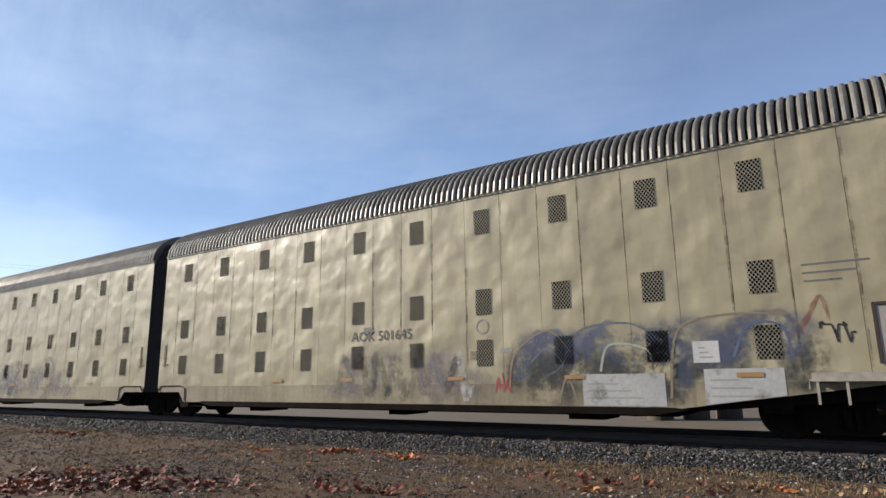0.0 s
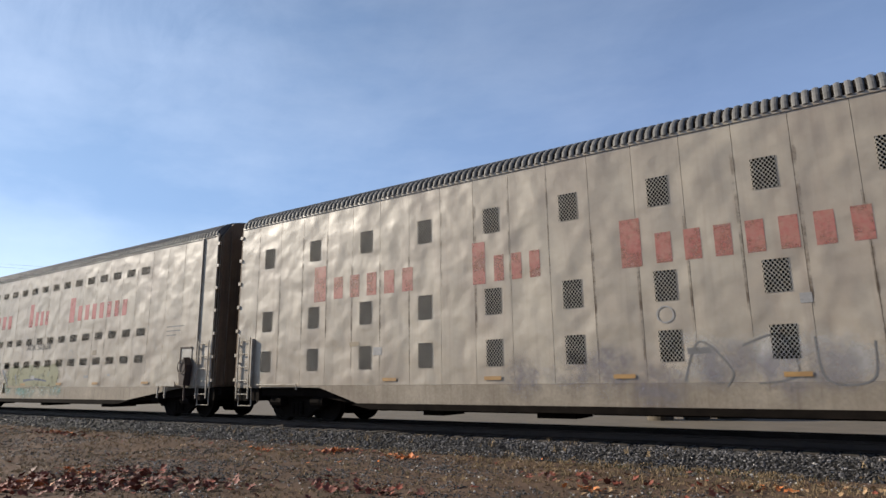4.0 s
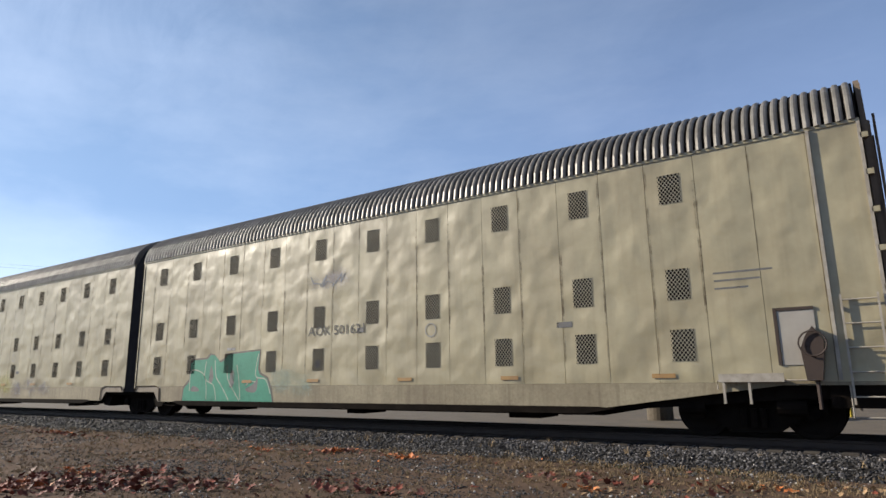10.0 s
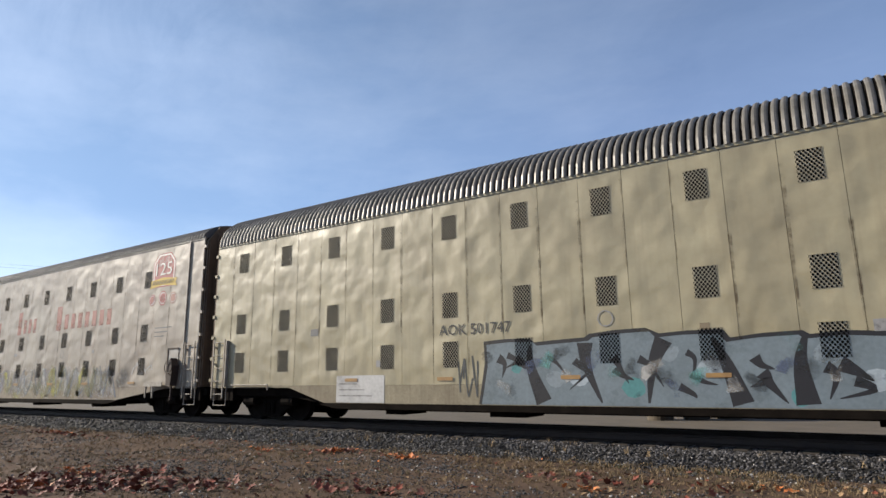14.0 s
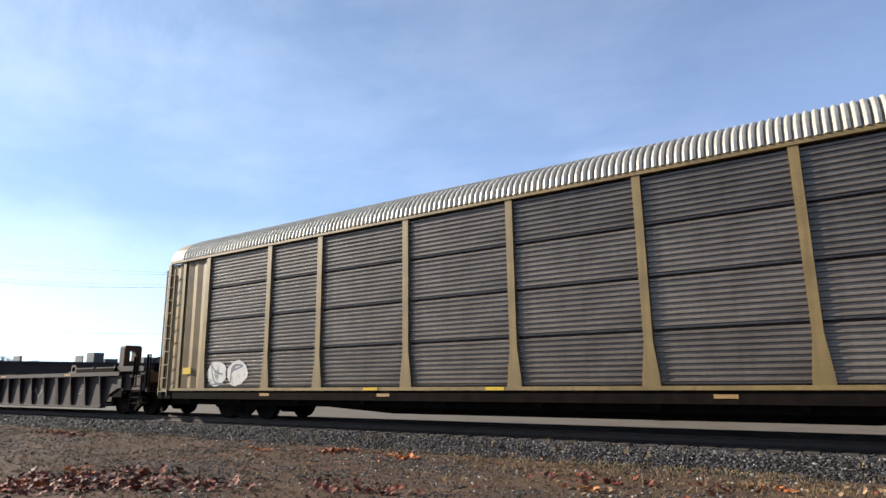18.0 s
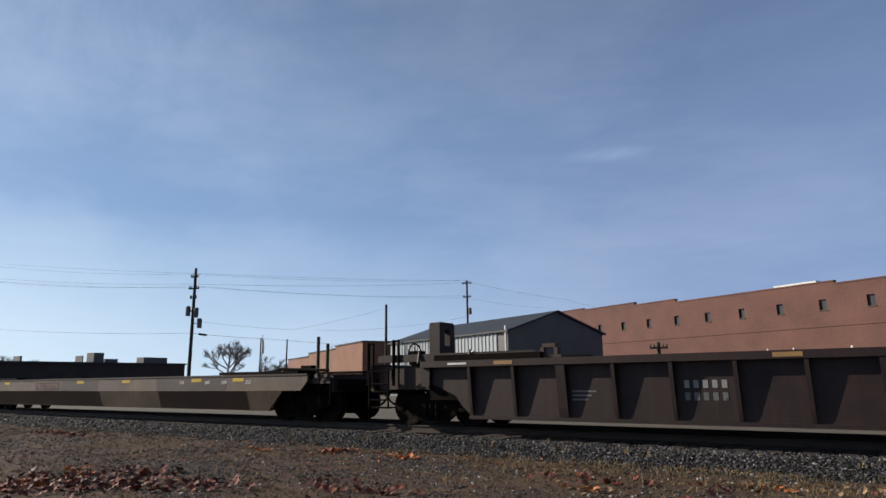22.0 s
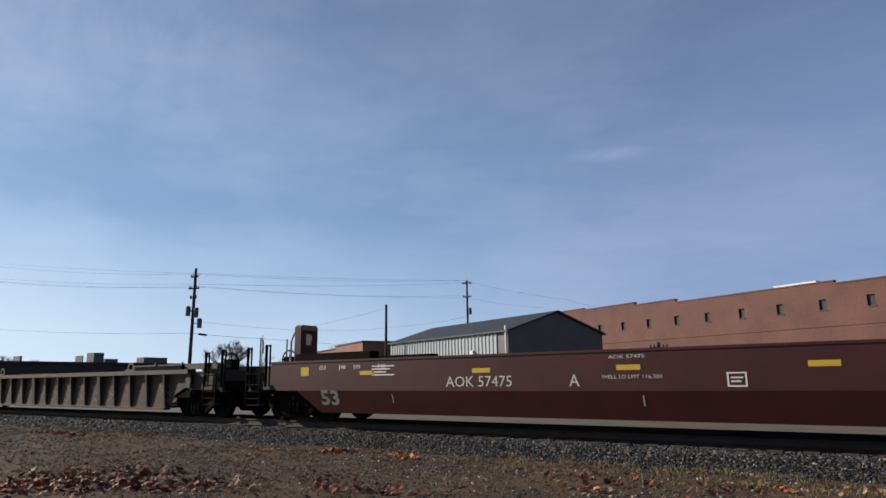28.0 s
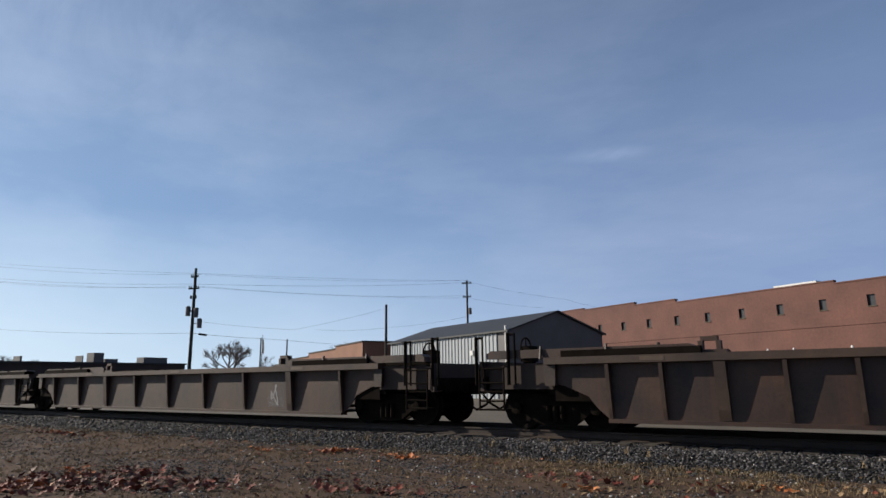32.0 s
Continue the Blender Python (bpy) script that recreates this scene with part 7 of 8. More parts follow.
chalk(W2[1], 13.5, 15.6, 6, 2)
chalk(W2[0], 9.0, 15.2, 7, 6)
chalk(W2[0], 17.5, 18.6, 8, 1)
chalk(W3[0], 14.0, 15.0, 9, 1, "h_grey")
for car in W1 + W2 + W3:
    for x in (4.2, 9.6, 15.2):
        strip(car, x, x + 0.45, 1.39, 1.47, "rust_plate" if car in W1 else "well_tan", -1.526)
for car in W1:
    lines(car, 3.0, 3.5, 1.38, 1.48, 1, -1.526)
    lines(car, 5.9, 6.4, 0.62, 0.86, 3, -1.336, "g_grey")
    lines(car, 16.0, 16.4, 0.7, 0.95, 3, -1.336, "g_grey")
    bars_word("car_number", M["g_greypale"], car, 8.05, 8.85, 0.88, 1.02, -1.336, 5, "worn pale letter-sized bars")
    bars_word("car_number", M["g_grey"], car, 8.05, 8.85, 0.66, 0.80, -1.336, 5, "worn grey letter-sized bars")
    scr = bmesh.new()
    stroke(scr, 12.2, 0.6, 12.6, 0.95, 0.04, -1.337, 0)
    stroke(scr, 12.5, 0.95, 12.8, 0.55, 0.04, -1.3372, 0)
    stroke(scr, 12.8, 0.6, 13.1, 0.9, 0.04, -1.3374, 0)
    finish("scrawl", scr, ["g_pale"], car, "pale sprayed scrawl")
bm = bmesh.new()
path_tube(bm, [(2.0, -1.1, 1.5), (2.0, -1.1, 2.2), (2.1, -1.08, 2.42), (2.3, -1.05, 2.56), (2.6, -1.0, 2.6)], 0.03)
part("bent_rail", bm, M["ladder"], R1[2], "bent pale handrail")

fit_text("lettering", "125T", M["g_greypale"], W2[1], 2.12, 2.92, 0.52, 0.78, -1.336, "worn white load lettering")
for car, x in ((W1[0], 2.9), (W1[1], 2.4)):
    fit_text("lettering", "20", M["white_paint"], car, x, x + 0.2, 1.18, 1.3, -1.54, "small white size mark")
    fit_text("lettering", "40", M["white_paint"], car, x, x + 0.2, 1.03, 1.15, -1.54, "small white size mark")
# locking beams and fittings along the top of the ribbed wells
for car in W1 + W2 + W3:
    for k_, (a, b) in enumerate(((0.8, 5.2), (WELL_LENGTH[car.name] - 5.6, WELL_LENGTH[car.name] - 0.9))):
        far = b if k_ == 0 else a
        d = 1 if k_ == 0 else -1
        bm = bmesh.new()
        prism(bm, [(a, 1.505), (b, 1.505), (b, 1.62), (b - 0.12, 1.68), (a + 0.12, 1.68), (a, 1.62)], -1.40, -1.08)
        part("locking_beam", bm, M["well_brown" if car in W1 else "well_rust"], car, "dark steel beam lying on the top chord")
        bm = bmesh.new()
        x0, x1 = sorted((far + d * 0.03, far + d * 0.42))
        for u0, u1 in ((x0, x0 + 0.08), (x1 - 0.08, x1)):
            box(bm, u0, u1, -1.34, -1.16, 1.505, 1.72)
        box(bm, x0 + 0.05, x1 - 0.05, -1.34, -1.16, 1.72, 1.80)
        box(bm, x0 - 0.1, x1 + 0.1, -1.38, -1.12, 1.502, 1.56)
        part("latch", bm, M["well_rust"], car, "rusty container latch on the top chord")
        for f in (0.3, 0.62):
            bm = bmesh.new()
            tube(bm, (a + (b - a) * f, -1.46, 1.47), (a + (b - a) * f, -1.40, 1.74), 0.03, 6)
            part("clamp", bm, M["well_rust"], car)


# bent guide bars standing on the decks beside the shared trucks
for car, at_rear, at_front in ((W2[0], True, False), (W2[1], True, True), (W2[2], False, True)):
    L = WELL_LENGTH[car.name]
    spots = ([(1.12, 1.86), (1.62, 1.88)] if at_rear else []) + ([(L - 1.2, 2.05), (L - 0.68, 2.2)] if at_front else [])
    for x, top in spots:
        bm = bmesh.new()
        path_tube(bm, [(x - 0.06, -1.42, 1.1), (x - 0.06, -1.42, top - 0.03), (x - 0.03, -1.42, top), (x + 0.04, -1.42, top), (x + 0.07, -1.42, top - 0.03), (x + 0.07, -1.42, 1.1)], 0.017)
        part("guide_bar", bm, M["well_ochre"], car, "thin rusty bent guide bar")
# chalky tags on the corrugated car
for x0, x1, n, seed in ((2.5, 4.4, 2, 91), (22.2, 24.4, 3, 92)):
    rng = random.Random(seed)
    w = (x1 - x0) / n
    for i in range(n):
        bm = bmesh.new()
        a = x0 + w * i
        flat(bm, [(px_, max(0.96, pz)) for px_, pz in blob(rng, a + w * 0.5, 1.34, w * 1.0, 0.76, 18)], -1.4975, 0)
        ribbon(bm, smooth([(a + w * rng.uniform(0.05, 0.95), rng.uniform(1.0, 1.62)) for k in range(6)], 5), 0.05, -1.4985, 1, 0.97)
        finish("graffiti", bm, ["g_chalk", "g_slate"], LOW, "chalky white sprayed tag with dark lines")


# ---- ground and track ----
M["ground"] = mat("dry_grass_and_dirt", (0.128, 0.084, 0.06), (0.058, 0.042, 0.033), 1.1, 0.95, bump=1.0, bscale=22, fine=0.5, spec=0.1)
# near black: the bed carries the shade of the gaps between loose stones
M["ballast"] = mat("ballast_with_gap_shade", (0.02, 0.018, 0.017), (0.01, 0.0095, 0.009), 9, 0.9, bump=1.0, bscale=30, fine=0.6, spec=0.2)
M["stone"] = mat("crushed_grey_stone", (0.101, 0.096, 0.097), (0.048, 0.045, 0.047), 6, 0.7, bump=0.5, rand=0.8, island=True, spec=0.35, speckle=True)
M["far_ground"] = mat("pale_gravel_yard", (0.122, 0.099, 0.070), (0.066, 0.053, 0.037), 1.2, 0.9, bump=0.6, bscale=10, fine=0.5)
M["tie"] = mat("weathered_tie_wood", (0.05, 0.04, 0.03), (0.03, 0.023, 0.018), 4, 0.9, bump=0.5)
M["straw"] = mat("dry_straw_grass", (0.28, 0.205, 0.12), (0.15, 0.108, 0.065), 2, 0.9, rand=0.35, island=True, spec=0.1)
M["leaf_orange"] = mat("orange_leaf", (0.55, 0.18, 0.04), (0.40, 0.11, 0.03), 6, 0.7, rand=0.35, island=True)
M["leaf_red"] = mat("rust_red_leaf", (0.235, 0.048, 0.022), (0.085, 0.022, 0.013), 6, 0.7, rand=0.45, island=True)
M["leaf_tan"] = mat("pale_tan_leaf", (0.42, 0.28, 0.15), (0.30, 0.18, 0.09), 6, 0.75, rand=0.3, island=True)

BED = ((10.75, -0.03), (11.60, 0.17), (12.2, 0.20), (14.6, 0.20), (15.1, 0.18), (16.2, -0.03))


def ground_z(x, y):
    z = 0.045 * noise.noise((x * 0.45, y * 0.6, 0.3)) + 0.02 * noise.noise((x * 1.7, y * 1.7, 2.3)) if -60 < x < 12 and 0 < y < 11.4 else 0.0
    for (y0, z0), (y1, z1) in zip(BED[:-1], BED[1:]):
        if y0 <= y <= y1:
            z = max(z, z0 + (z1 - z0) * (y - y0) / (y1 - y0))
    return z


bm = bmesh.new()
ys = [-3000, -60, -8, 0] + [2 + 0.3 * i for i in range(30)] + [11.2, 17.0, 20, 30, 60, 150, 400, 1000, 3500]
xs = [-4000, -800, -250, -120, -60] + [-46 + 0.45 * i for i in range(118)] + [10, 30, 80, 250, 800, 4000]
grid = [[bm.verts.new((x, y, ground_z(x, y) if y < 10.7 else 0.0)) for y in ys] for x in xs]
for i in range(len(xs) - 1):
    for j in range(len(ys) - 1):
        f = bm.faces.new((grid[i][j], grid[i + 1][j], grid[i + 1][j + 1], grid[i][j + 1]))
        f.material_index = 1 if ys[j] >= 11.1 else 0
gme = mesh_of(bm, "ground", M["ground"], True)
gme.materials.append(M["far_ground"])
tagged(new("ground", gme), "dry grass and dirt with a pale gravel yard beyond", "ground", kind="structure")

X0, X1 = -260.0, 60.0
bm = bmesh.new()
prof = BED
a = [bm.verts.new((X0, y, z)) for y, z in prof]
b = [bm.verts.new((X1, y, z)) for y, z in prof]
for i in range(len(prof) - 1):
    bm.faces.new((a[i], b[i], b[i + 1], a[i + 1]))
BALLAST = tagged(new("ballast_bed", mesh_of(bm, "ballast_bed", M["ballast"])), "crushed stone ballast bed under the track, painted dark as the shade between stones", "track bed", kind="structure")
for y in (YC - 0.7525, YC + 0.7525):
    bm = bmesh.new()
    pr = [(-0.07, -0.17), (0.07, -0.17), (0.07, -0.155), (0.012, -0.13), (0.012, -0.045), (0.036, -0.03), (0.036, -0.004), (0.028, 0), (-0.028, 0), (-0.036, -0.004), (-0.036, -0.03), (-0.012, -0.045), (-0.012, -0.13), (-0.07, -0.155)]
    a = [bm.verts.new((X0, y + u, RT + w)) for u, w in pr]
    b = [bm.verts.new((X1, y + u, RT + w)) for u, w in pr]
    for i in range(len(pr)):
        bm.faces.new((a[i], b[i], b[(i + 1) % len(pr)], a[(i + 1) % len(pr)]))
    tagged(new("rail", mesh_of(bm, "rail", M["rail"])), "rusty steel rail with a worn head", "rail", "rails of the track", kind="structure")


bm = bmesh.new()
box(bm, -0.115, 0.115, -1.3, 1.3, -0.15, 0.0)
tie_me = mesh_of(bm, "tie", M["tie"])
for i in range(110):
    part("tie", tie_me, None, BALLAST, "", pose(-54 + 0.53 * i, YC, 0.231, 0, 0, random.uniform(-1.5, 1.5)))


def scattered(name, label, category, base, material, places):
    """Many small copies of a few shapes joined in one mesh. places: (x, y, z, size, yaw, tilt, flat)."""
    vs, fs, n0 = [], [], 0
    for i, (x, y, z, size, yaw, tilt, fl) in enumerate(places):
        bv, bf = base[i % len(base)]
        c, s_, ct, st = math.cos(yaw), math.sin(yaw), math.cos(tilt), math.sin(tilt)
        v = bv * np.array((size, size, size * fl))
        v = np.stack((v[:, 0], v[:, 1] * ct - v[:, 2] * st, v[:, 1] * st + v[:, 2] * ct), 1)
        v = np.stack((v[:, 0] * c - v[:, 1] * s_ + x, v[:, 0] * s_ + v[:, 1] * c + y, v[:, 2] + z), 1)
        vs.append(v)
        fs += [tuple(k + n0 for k in f) for f in bf]
        n0 += len(bv)
    me = bpy.data.meshes.new(name)
    me.from_pydata(np.concatenate(vs), [], fs)
    me.materials.append(material)
    return tagged(new(name, me), label, category, kind="stuff")


rng = np.random.default_rng(5)


def stone_shapes(n):
    out = []
    for _ in range(n):
        b = bmesh.new()
        bmesh.ops.create_icosphere(b, subdivisions=1, radius=1.0)
        v = np.array([p.co[:] for p in b.verts])
        f = [tuple(q.index for q in g.verts) for g in b.faces]
        b.free()
        v = v * rng.uniform(0.55, 1.15, (len(v), 1)) * rng.uniform(0.7, 1.2, 3)
        out.append((v, f))
    return out


STONES = stone_shapes(10)
spots = []
for x_lo, x_hi, per, size in ((-9, 2, 480, 0.027), (-20, -9, 240, 0.034), (-46, -20, 80, 0.05)):
    n = int((x_hi - x_lo) * 1.9 * per)
    for x, y, k in zip(rng.uniform(x_lo, x_hi, n), rng.uniform(10.75, 12.62, n), rng.random(n)):
        if y < 11.1 and k < (11.1 - y) * 1.6:
            continue
        spots.append((x, y, ground_z(x, y) + 0.008, size * rng.uniform(0.6, 1.35), rng.uniform(0, 6.3), rng.uniform(-0.6, 0.6), rng.uniform(0.55, 0.9)))
scattered("ballast_stones", "loose angular grey ballast stones", "gravel", STONES, M["stone"], spots)
spots = []
for x_lo, x_hi, y_lo, y_hi, per, size in ((-13, 1.5, 5.0, 10.9, 330, 0.017), (-24, -13, 4.5, 10.9, 90, 0.024), (-46, -24, 6.5, 10.9, 25, 0.035)):
    n = int((x_hi - x_lo) * (y_hi - y_lo) * per)
    for x, y, k in zip(rng.uniform(x_lo, x_hi, n), rng.uniform(y_lo, y_hi, n), rng.random(n)):
        m = noise.noise((x * 0.35, y * 0.8, 7.0)) + 0.35 * noise.noise((x * 1.5, y * 1.9, 3.0))
        if k < 0.32 + m * 1.5:
            spots.append((x, y, ground_z(x, y) + 0.004, size * rng.uniform(0.5, 1.5), rng.uniform(0, 6.3), rng.uniform(-0.6, 0.6), rng.uniform(0.5, 0.85)))
scattered("gravel", "grey gravel lying among the dry grass", "gravel", STONES, M["stone"], spots)


M["pebble"] = mat("pale_pebble", (0.42, 0.40, 0.37), (0.30, 0.28, 0.26), 5, 0.7, rand=0.3, island=True)
spots = []
for x, y in zip(rng.uniform(-20, 1.5, 900), rng.uniform(4.8, 11.5, 900)):
    spots.append((x, y, ground_z(x, y) + 0.012, rng.uniform(0.012, 0.03), rng.uniform(0, 6.3), rng.uniform(-0.6, 0.6), rng.uniform(0.5, 0.85)))
scattered("pebbles", "scattered pale pebbles on the dirt", "gravel", STONES, M["pebble"], spots)


def blade_shapes(n):
    out = []
    for _ in range(n):
        v, f = [], []
        for k in range(9):
            a, lean, h = rng.uniform(0, 6.3), rng.uniform(0.1, 0.9), rng.uniform(0.5, 1.0)
            ox, oy, w = rng.normal(0, 0.22), rng.normal(0, 0.22), rng.uniform(0.03, 0.06)
            dx, dy = math.cos(a), math.sin(a)
            i = len(v)
            v += [(ox - dy * w, oy + dx * w, 0), (ox + dy * w, oy - dx * w, 0), (ox + dx * lean * 0.4 - dy * w * 0.7, oy + dy * lean * 0.4 + dx * w * 0.7, h * 0.6), (ox + dx * lean * 0.4 + dy * w * 0.7, oy + dy * lean * 0.4 - dx * w * 0.7, h * 0.6), (ox + dx * lean, oy + dy * lean, h)]
            f += [(i, i + 1, i + 3, i + 2), (i + 2, i + 3, i + 4)]
        out.append((np.array(v), f))
    return out


BLADES = blade_shapes(12)
spots = []
for x_lo, x_hi, y_lo, y_hi, per, size in ((-14, 1.5, 4.5, 11.05, 85, 0.06), (-26, -14, 4.5, 11.0, 38, 0.075), (-46, -26, 6.0, 11.0, 14, 0.10)):
    n = int((x_hi - x_lo) * (y_hi - y_lo) * per)
    for x, y, k in zip(rng.uniform(x_lo, x_hi, n), rng.uniform(y_lo, y_hi, n), rng.random(n)):
        m = noise.noise((x * 0.35, y * 0.8, 7.0)) + 0.4 * noise.noise((x * 1.1, y * 1.6, 12.0))
        if k < 0.55 - m * 1.2:
            spots.append((x, y, ground_z(x, y) - 0.005, size * rng.uniform(0.5, 1.4) * (1.35 if y > 10.2 else 1.0), rng.uniform(0, 6.3), 0.0, rng.uniform(0.5, 1.1)))
for x in rng.uniform(-16, 1.5, 60):
    spots.append((x, rng.uniform(11.0, 12.3), 0.0 + ground_z(x, 11.6) - 0.02, 0.12 * rng.uniform(0.6, 1.4), rng.uniform(0, 6.3), 0.0, 1.2))
for x, y in zip(rng.uniform(-6.5, 1.5, 420), rng.uniform(9.3, 11.0, 420)):
    spots.append((x, y, ground_z(x, y) - 0.01, rng.uniform(0.06, 0.13), rng.uniform(0, 6.3), 0.0, rng.uniform(0.6, 1.2)))
scattered("dry_grass", "sparse dry straw-coloured grass", "grass", BLADES, M["straw"], spots)
M["weed"] = mat("dull_green_grass", (0.10, 0.10, 0.055), (0.06, 0.062, 0.035), 2, 0.9, rand=0.35, island=True, spec=0.1)
spots = []
for x_lo, x_hi, n in ((-14, 1.5, 1800), (-34, -14, 1500)):
    for x, y, k in zip(rng.uniform(x_lo, x_hi, n), rng.uniform(4.5, 11.0, n), rng.random(n)):
        if k < 0.5 + noise.noise((x * 0.25, y * 0.5, 31.0)) * 1.4:
            spots.append((x, y, ground_z(x, y) - 0.005, rng.uniform(0.04, 0.09), rng.uniform(0, 6.3), 0.0, rng.uniform(0.5, 1.0)))
scattered("green_grass", "low dull green grass among the dirt", "grass", BLADES, M["weed"], spots)


def leaf_shapes(n):
    out = []
    for _ in range(n):
        pts = [(0, -1.0), (0.38, -0.55), (0.75, -0.25), (0.42, 0.1), (0.62, 0.5), (0.2, 0.5), (0, 1.0), (-0.2, 0.5), (-0.62, 0.5), (-0.42, 0.1), (-0.75, -0.25), (-0.38, -0.55)]
        curl = rng.uniform(0.2, 0.8)
        v = np.array([(x * rng.uniform(0.85, 1.15), y, curl * (x * x + 0.4 * y * y) + rng.uniform(-0.05, 0.05)) for x, y in pts] + [(0, 0, 0)])
        f = [(i, (i + 1) % 12, 12) for i in range(12)]
        out.append((v, f))
    return out


LEAVES = leaf_shapes(8)


def leaf_litter(name, label, material, clusters, stray, size):
    spots = []
    for cx, cy, rx, ry, n in clusters:
        for x, y in zip(rng.normal(cx, rx, n), rng.normal(cy, ry, n)):
            if y < 11.0:
                spots.append((x, y, ground_z(x, y) + rng.uniform(0.01, 0.05), size * rng.uniform(0.6, 1.3), rng.uniform(0, 6.3), rng.uniform(-0.9, 0.9), rng.uniform(0.5, 1.0)))
    for x, y in zip(rng.uniform(-26, 1, stray), rng.uniform(4.5, 11.0, stray)):
        spots.append((x, y, ground_z(x, y) + 0.015, size * rng.uniform(0.5, 1.1), rng.uniform(0, 6.3), rng.uniform(-0.7, 0.7), rng.uniform(0.5, 1.0)))
    scattered(name, label, "leaves", LEAVES, material, spots)


leaf_litter("leaf_litter", "fallen rust-red leaves in drifts on the ground", M["leaf_red"], ((-10.6, 4.7, 0.7, 0.35, 190), (-9.6, 5.3, 0.7, 0.3, 110), (-10.4, 6.0, 0.6, 0.3, 90), (-8.3, 6.0, 0.5, 0.25, 60), (-6.2, 6.9, 0.6, 0.2, 50), (-20.5, 9.6, 1.0, 0.25, 60), (-9.9, 10.2, 0.4, 0.2, 40), (-3.2, 9.2, 1.0, 0.3, 40)), 200, 0.075)
leaf_litter("leaf_litter", "bright orange fallen leaves", M["leaf_orange"], ((-10.7, 4.6, 0.3, 0.2, 45), (-11.6, 5.7, 0.22, 0.12, 24), (-20.9, 9.7, 0.4, 0.12, 30), (-11.4, 9.6, 0.22, 0.1, 16), (-9.9, 10.3, 0.25, 0.12, 40), (-7.7, 9.9, 0.2, 0.12, 24), (-3.3, 8.3, 0.15, 0.08, 10), (-1.3, 9.5, 0.2, 0.1, 12)), 45, 0.06)
leaf_litter("leaf_litter", "pale tan curled leaves", M["leaf_tan"], ((-10.2, 5.3, 0.8, 0.4, 40), (-3.3, 8.3, 0.2, 0.1, 14), (-1.2, 9.6, 0.4, 0.15, 22), (-0.4, 10.0, 0.3, 0.15, 14), (-11.8, 9.6, 0.3, 0.1, 10), (-13.5, 9.3, 0.2, 0.1, 5)), 160, 0.05)


# ---- yard and buildings behind the line ----
def eye_point(px, depth, z):
    """A place given by its offset to the right per metre ahead of the view, its depth and its height."""
    yaw = radians(34.25)
    fx, fy = -math.sin(yaw), math.cos(yaw)
    rx, ry = math.cos(yaw), math.sin(yaw)
    return Vector((fx * depth + rx * px * depth, fy * depth + ry * px * depth, z))


M["brick"] = mat("weathered_red_brick", (0.180, 0.078, 0.058), (0.105, 0.047, 0.037), 0.35, 0.85, bump=0.2, bscale=6, fine=0.35, streak=0.55, streak_color=(0.11, 0.052, 0.042), grime=0.35)
M["dark_wall"] = mat("dark_brown_wall", (0.07, 0.05, 0.042), (0.045, 0.034, 0.03), 0.4, 0.85, bump=0.2)
M["metal_wall"] = mat("pale_ribbed_sheet", (0.36, 0.385, 0.40), (0.31, 0.335, 0.355), 0.5, 0.5, 0.1)
# the gable's shade is in this colour; the ribbed wall keeps the paler one
M["metal_gable"] = mat("grey_sheet_gable_shade", (0.135, 0.128, 0.128), (0.10, 0.096, 0.098), 0.5, 0.6, 0.1)
M["metal_roof"] = mat("dark_sheet_roof", (0.03, 0.032, 0.036), (0.02, 0.022, 0.025), 0.5, 0.6)
M["pole"] = mat("creosoted_pole_wood", (0.03, 0.024, 0.019), (0.02, 0.016, 0.013), 3, 0.9, streak=0.4)
M["glass"] = mat("dark_window_glass", (0.03, 0.032, 0.035), (0.02, 0.02, 0.022), 1, 0.3)
M["tan_wall"] = mat("sunlit_orange_brick", (0.25, 0.125, 0.08), (0.19, 0.092, 0.06), 0.4, 0.85, bump=0.2)


def wall_frame(p, q):
    """The pose of a wall from p to q: x along it, -y out of its face."""
    d = q - p
    return pose(p.x, p.y, 0, 0, 0, math.degrees(math.atan2(d.y, d.x))), d.length


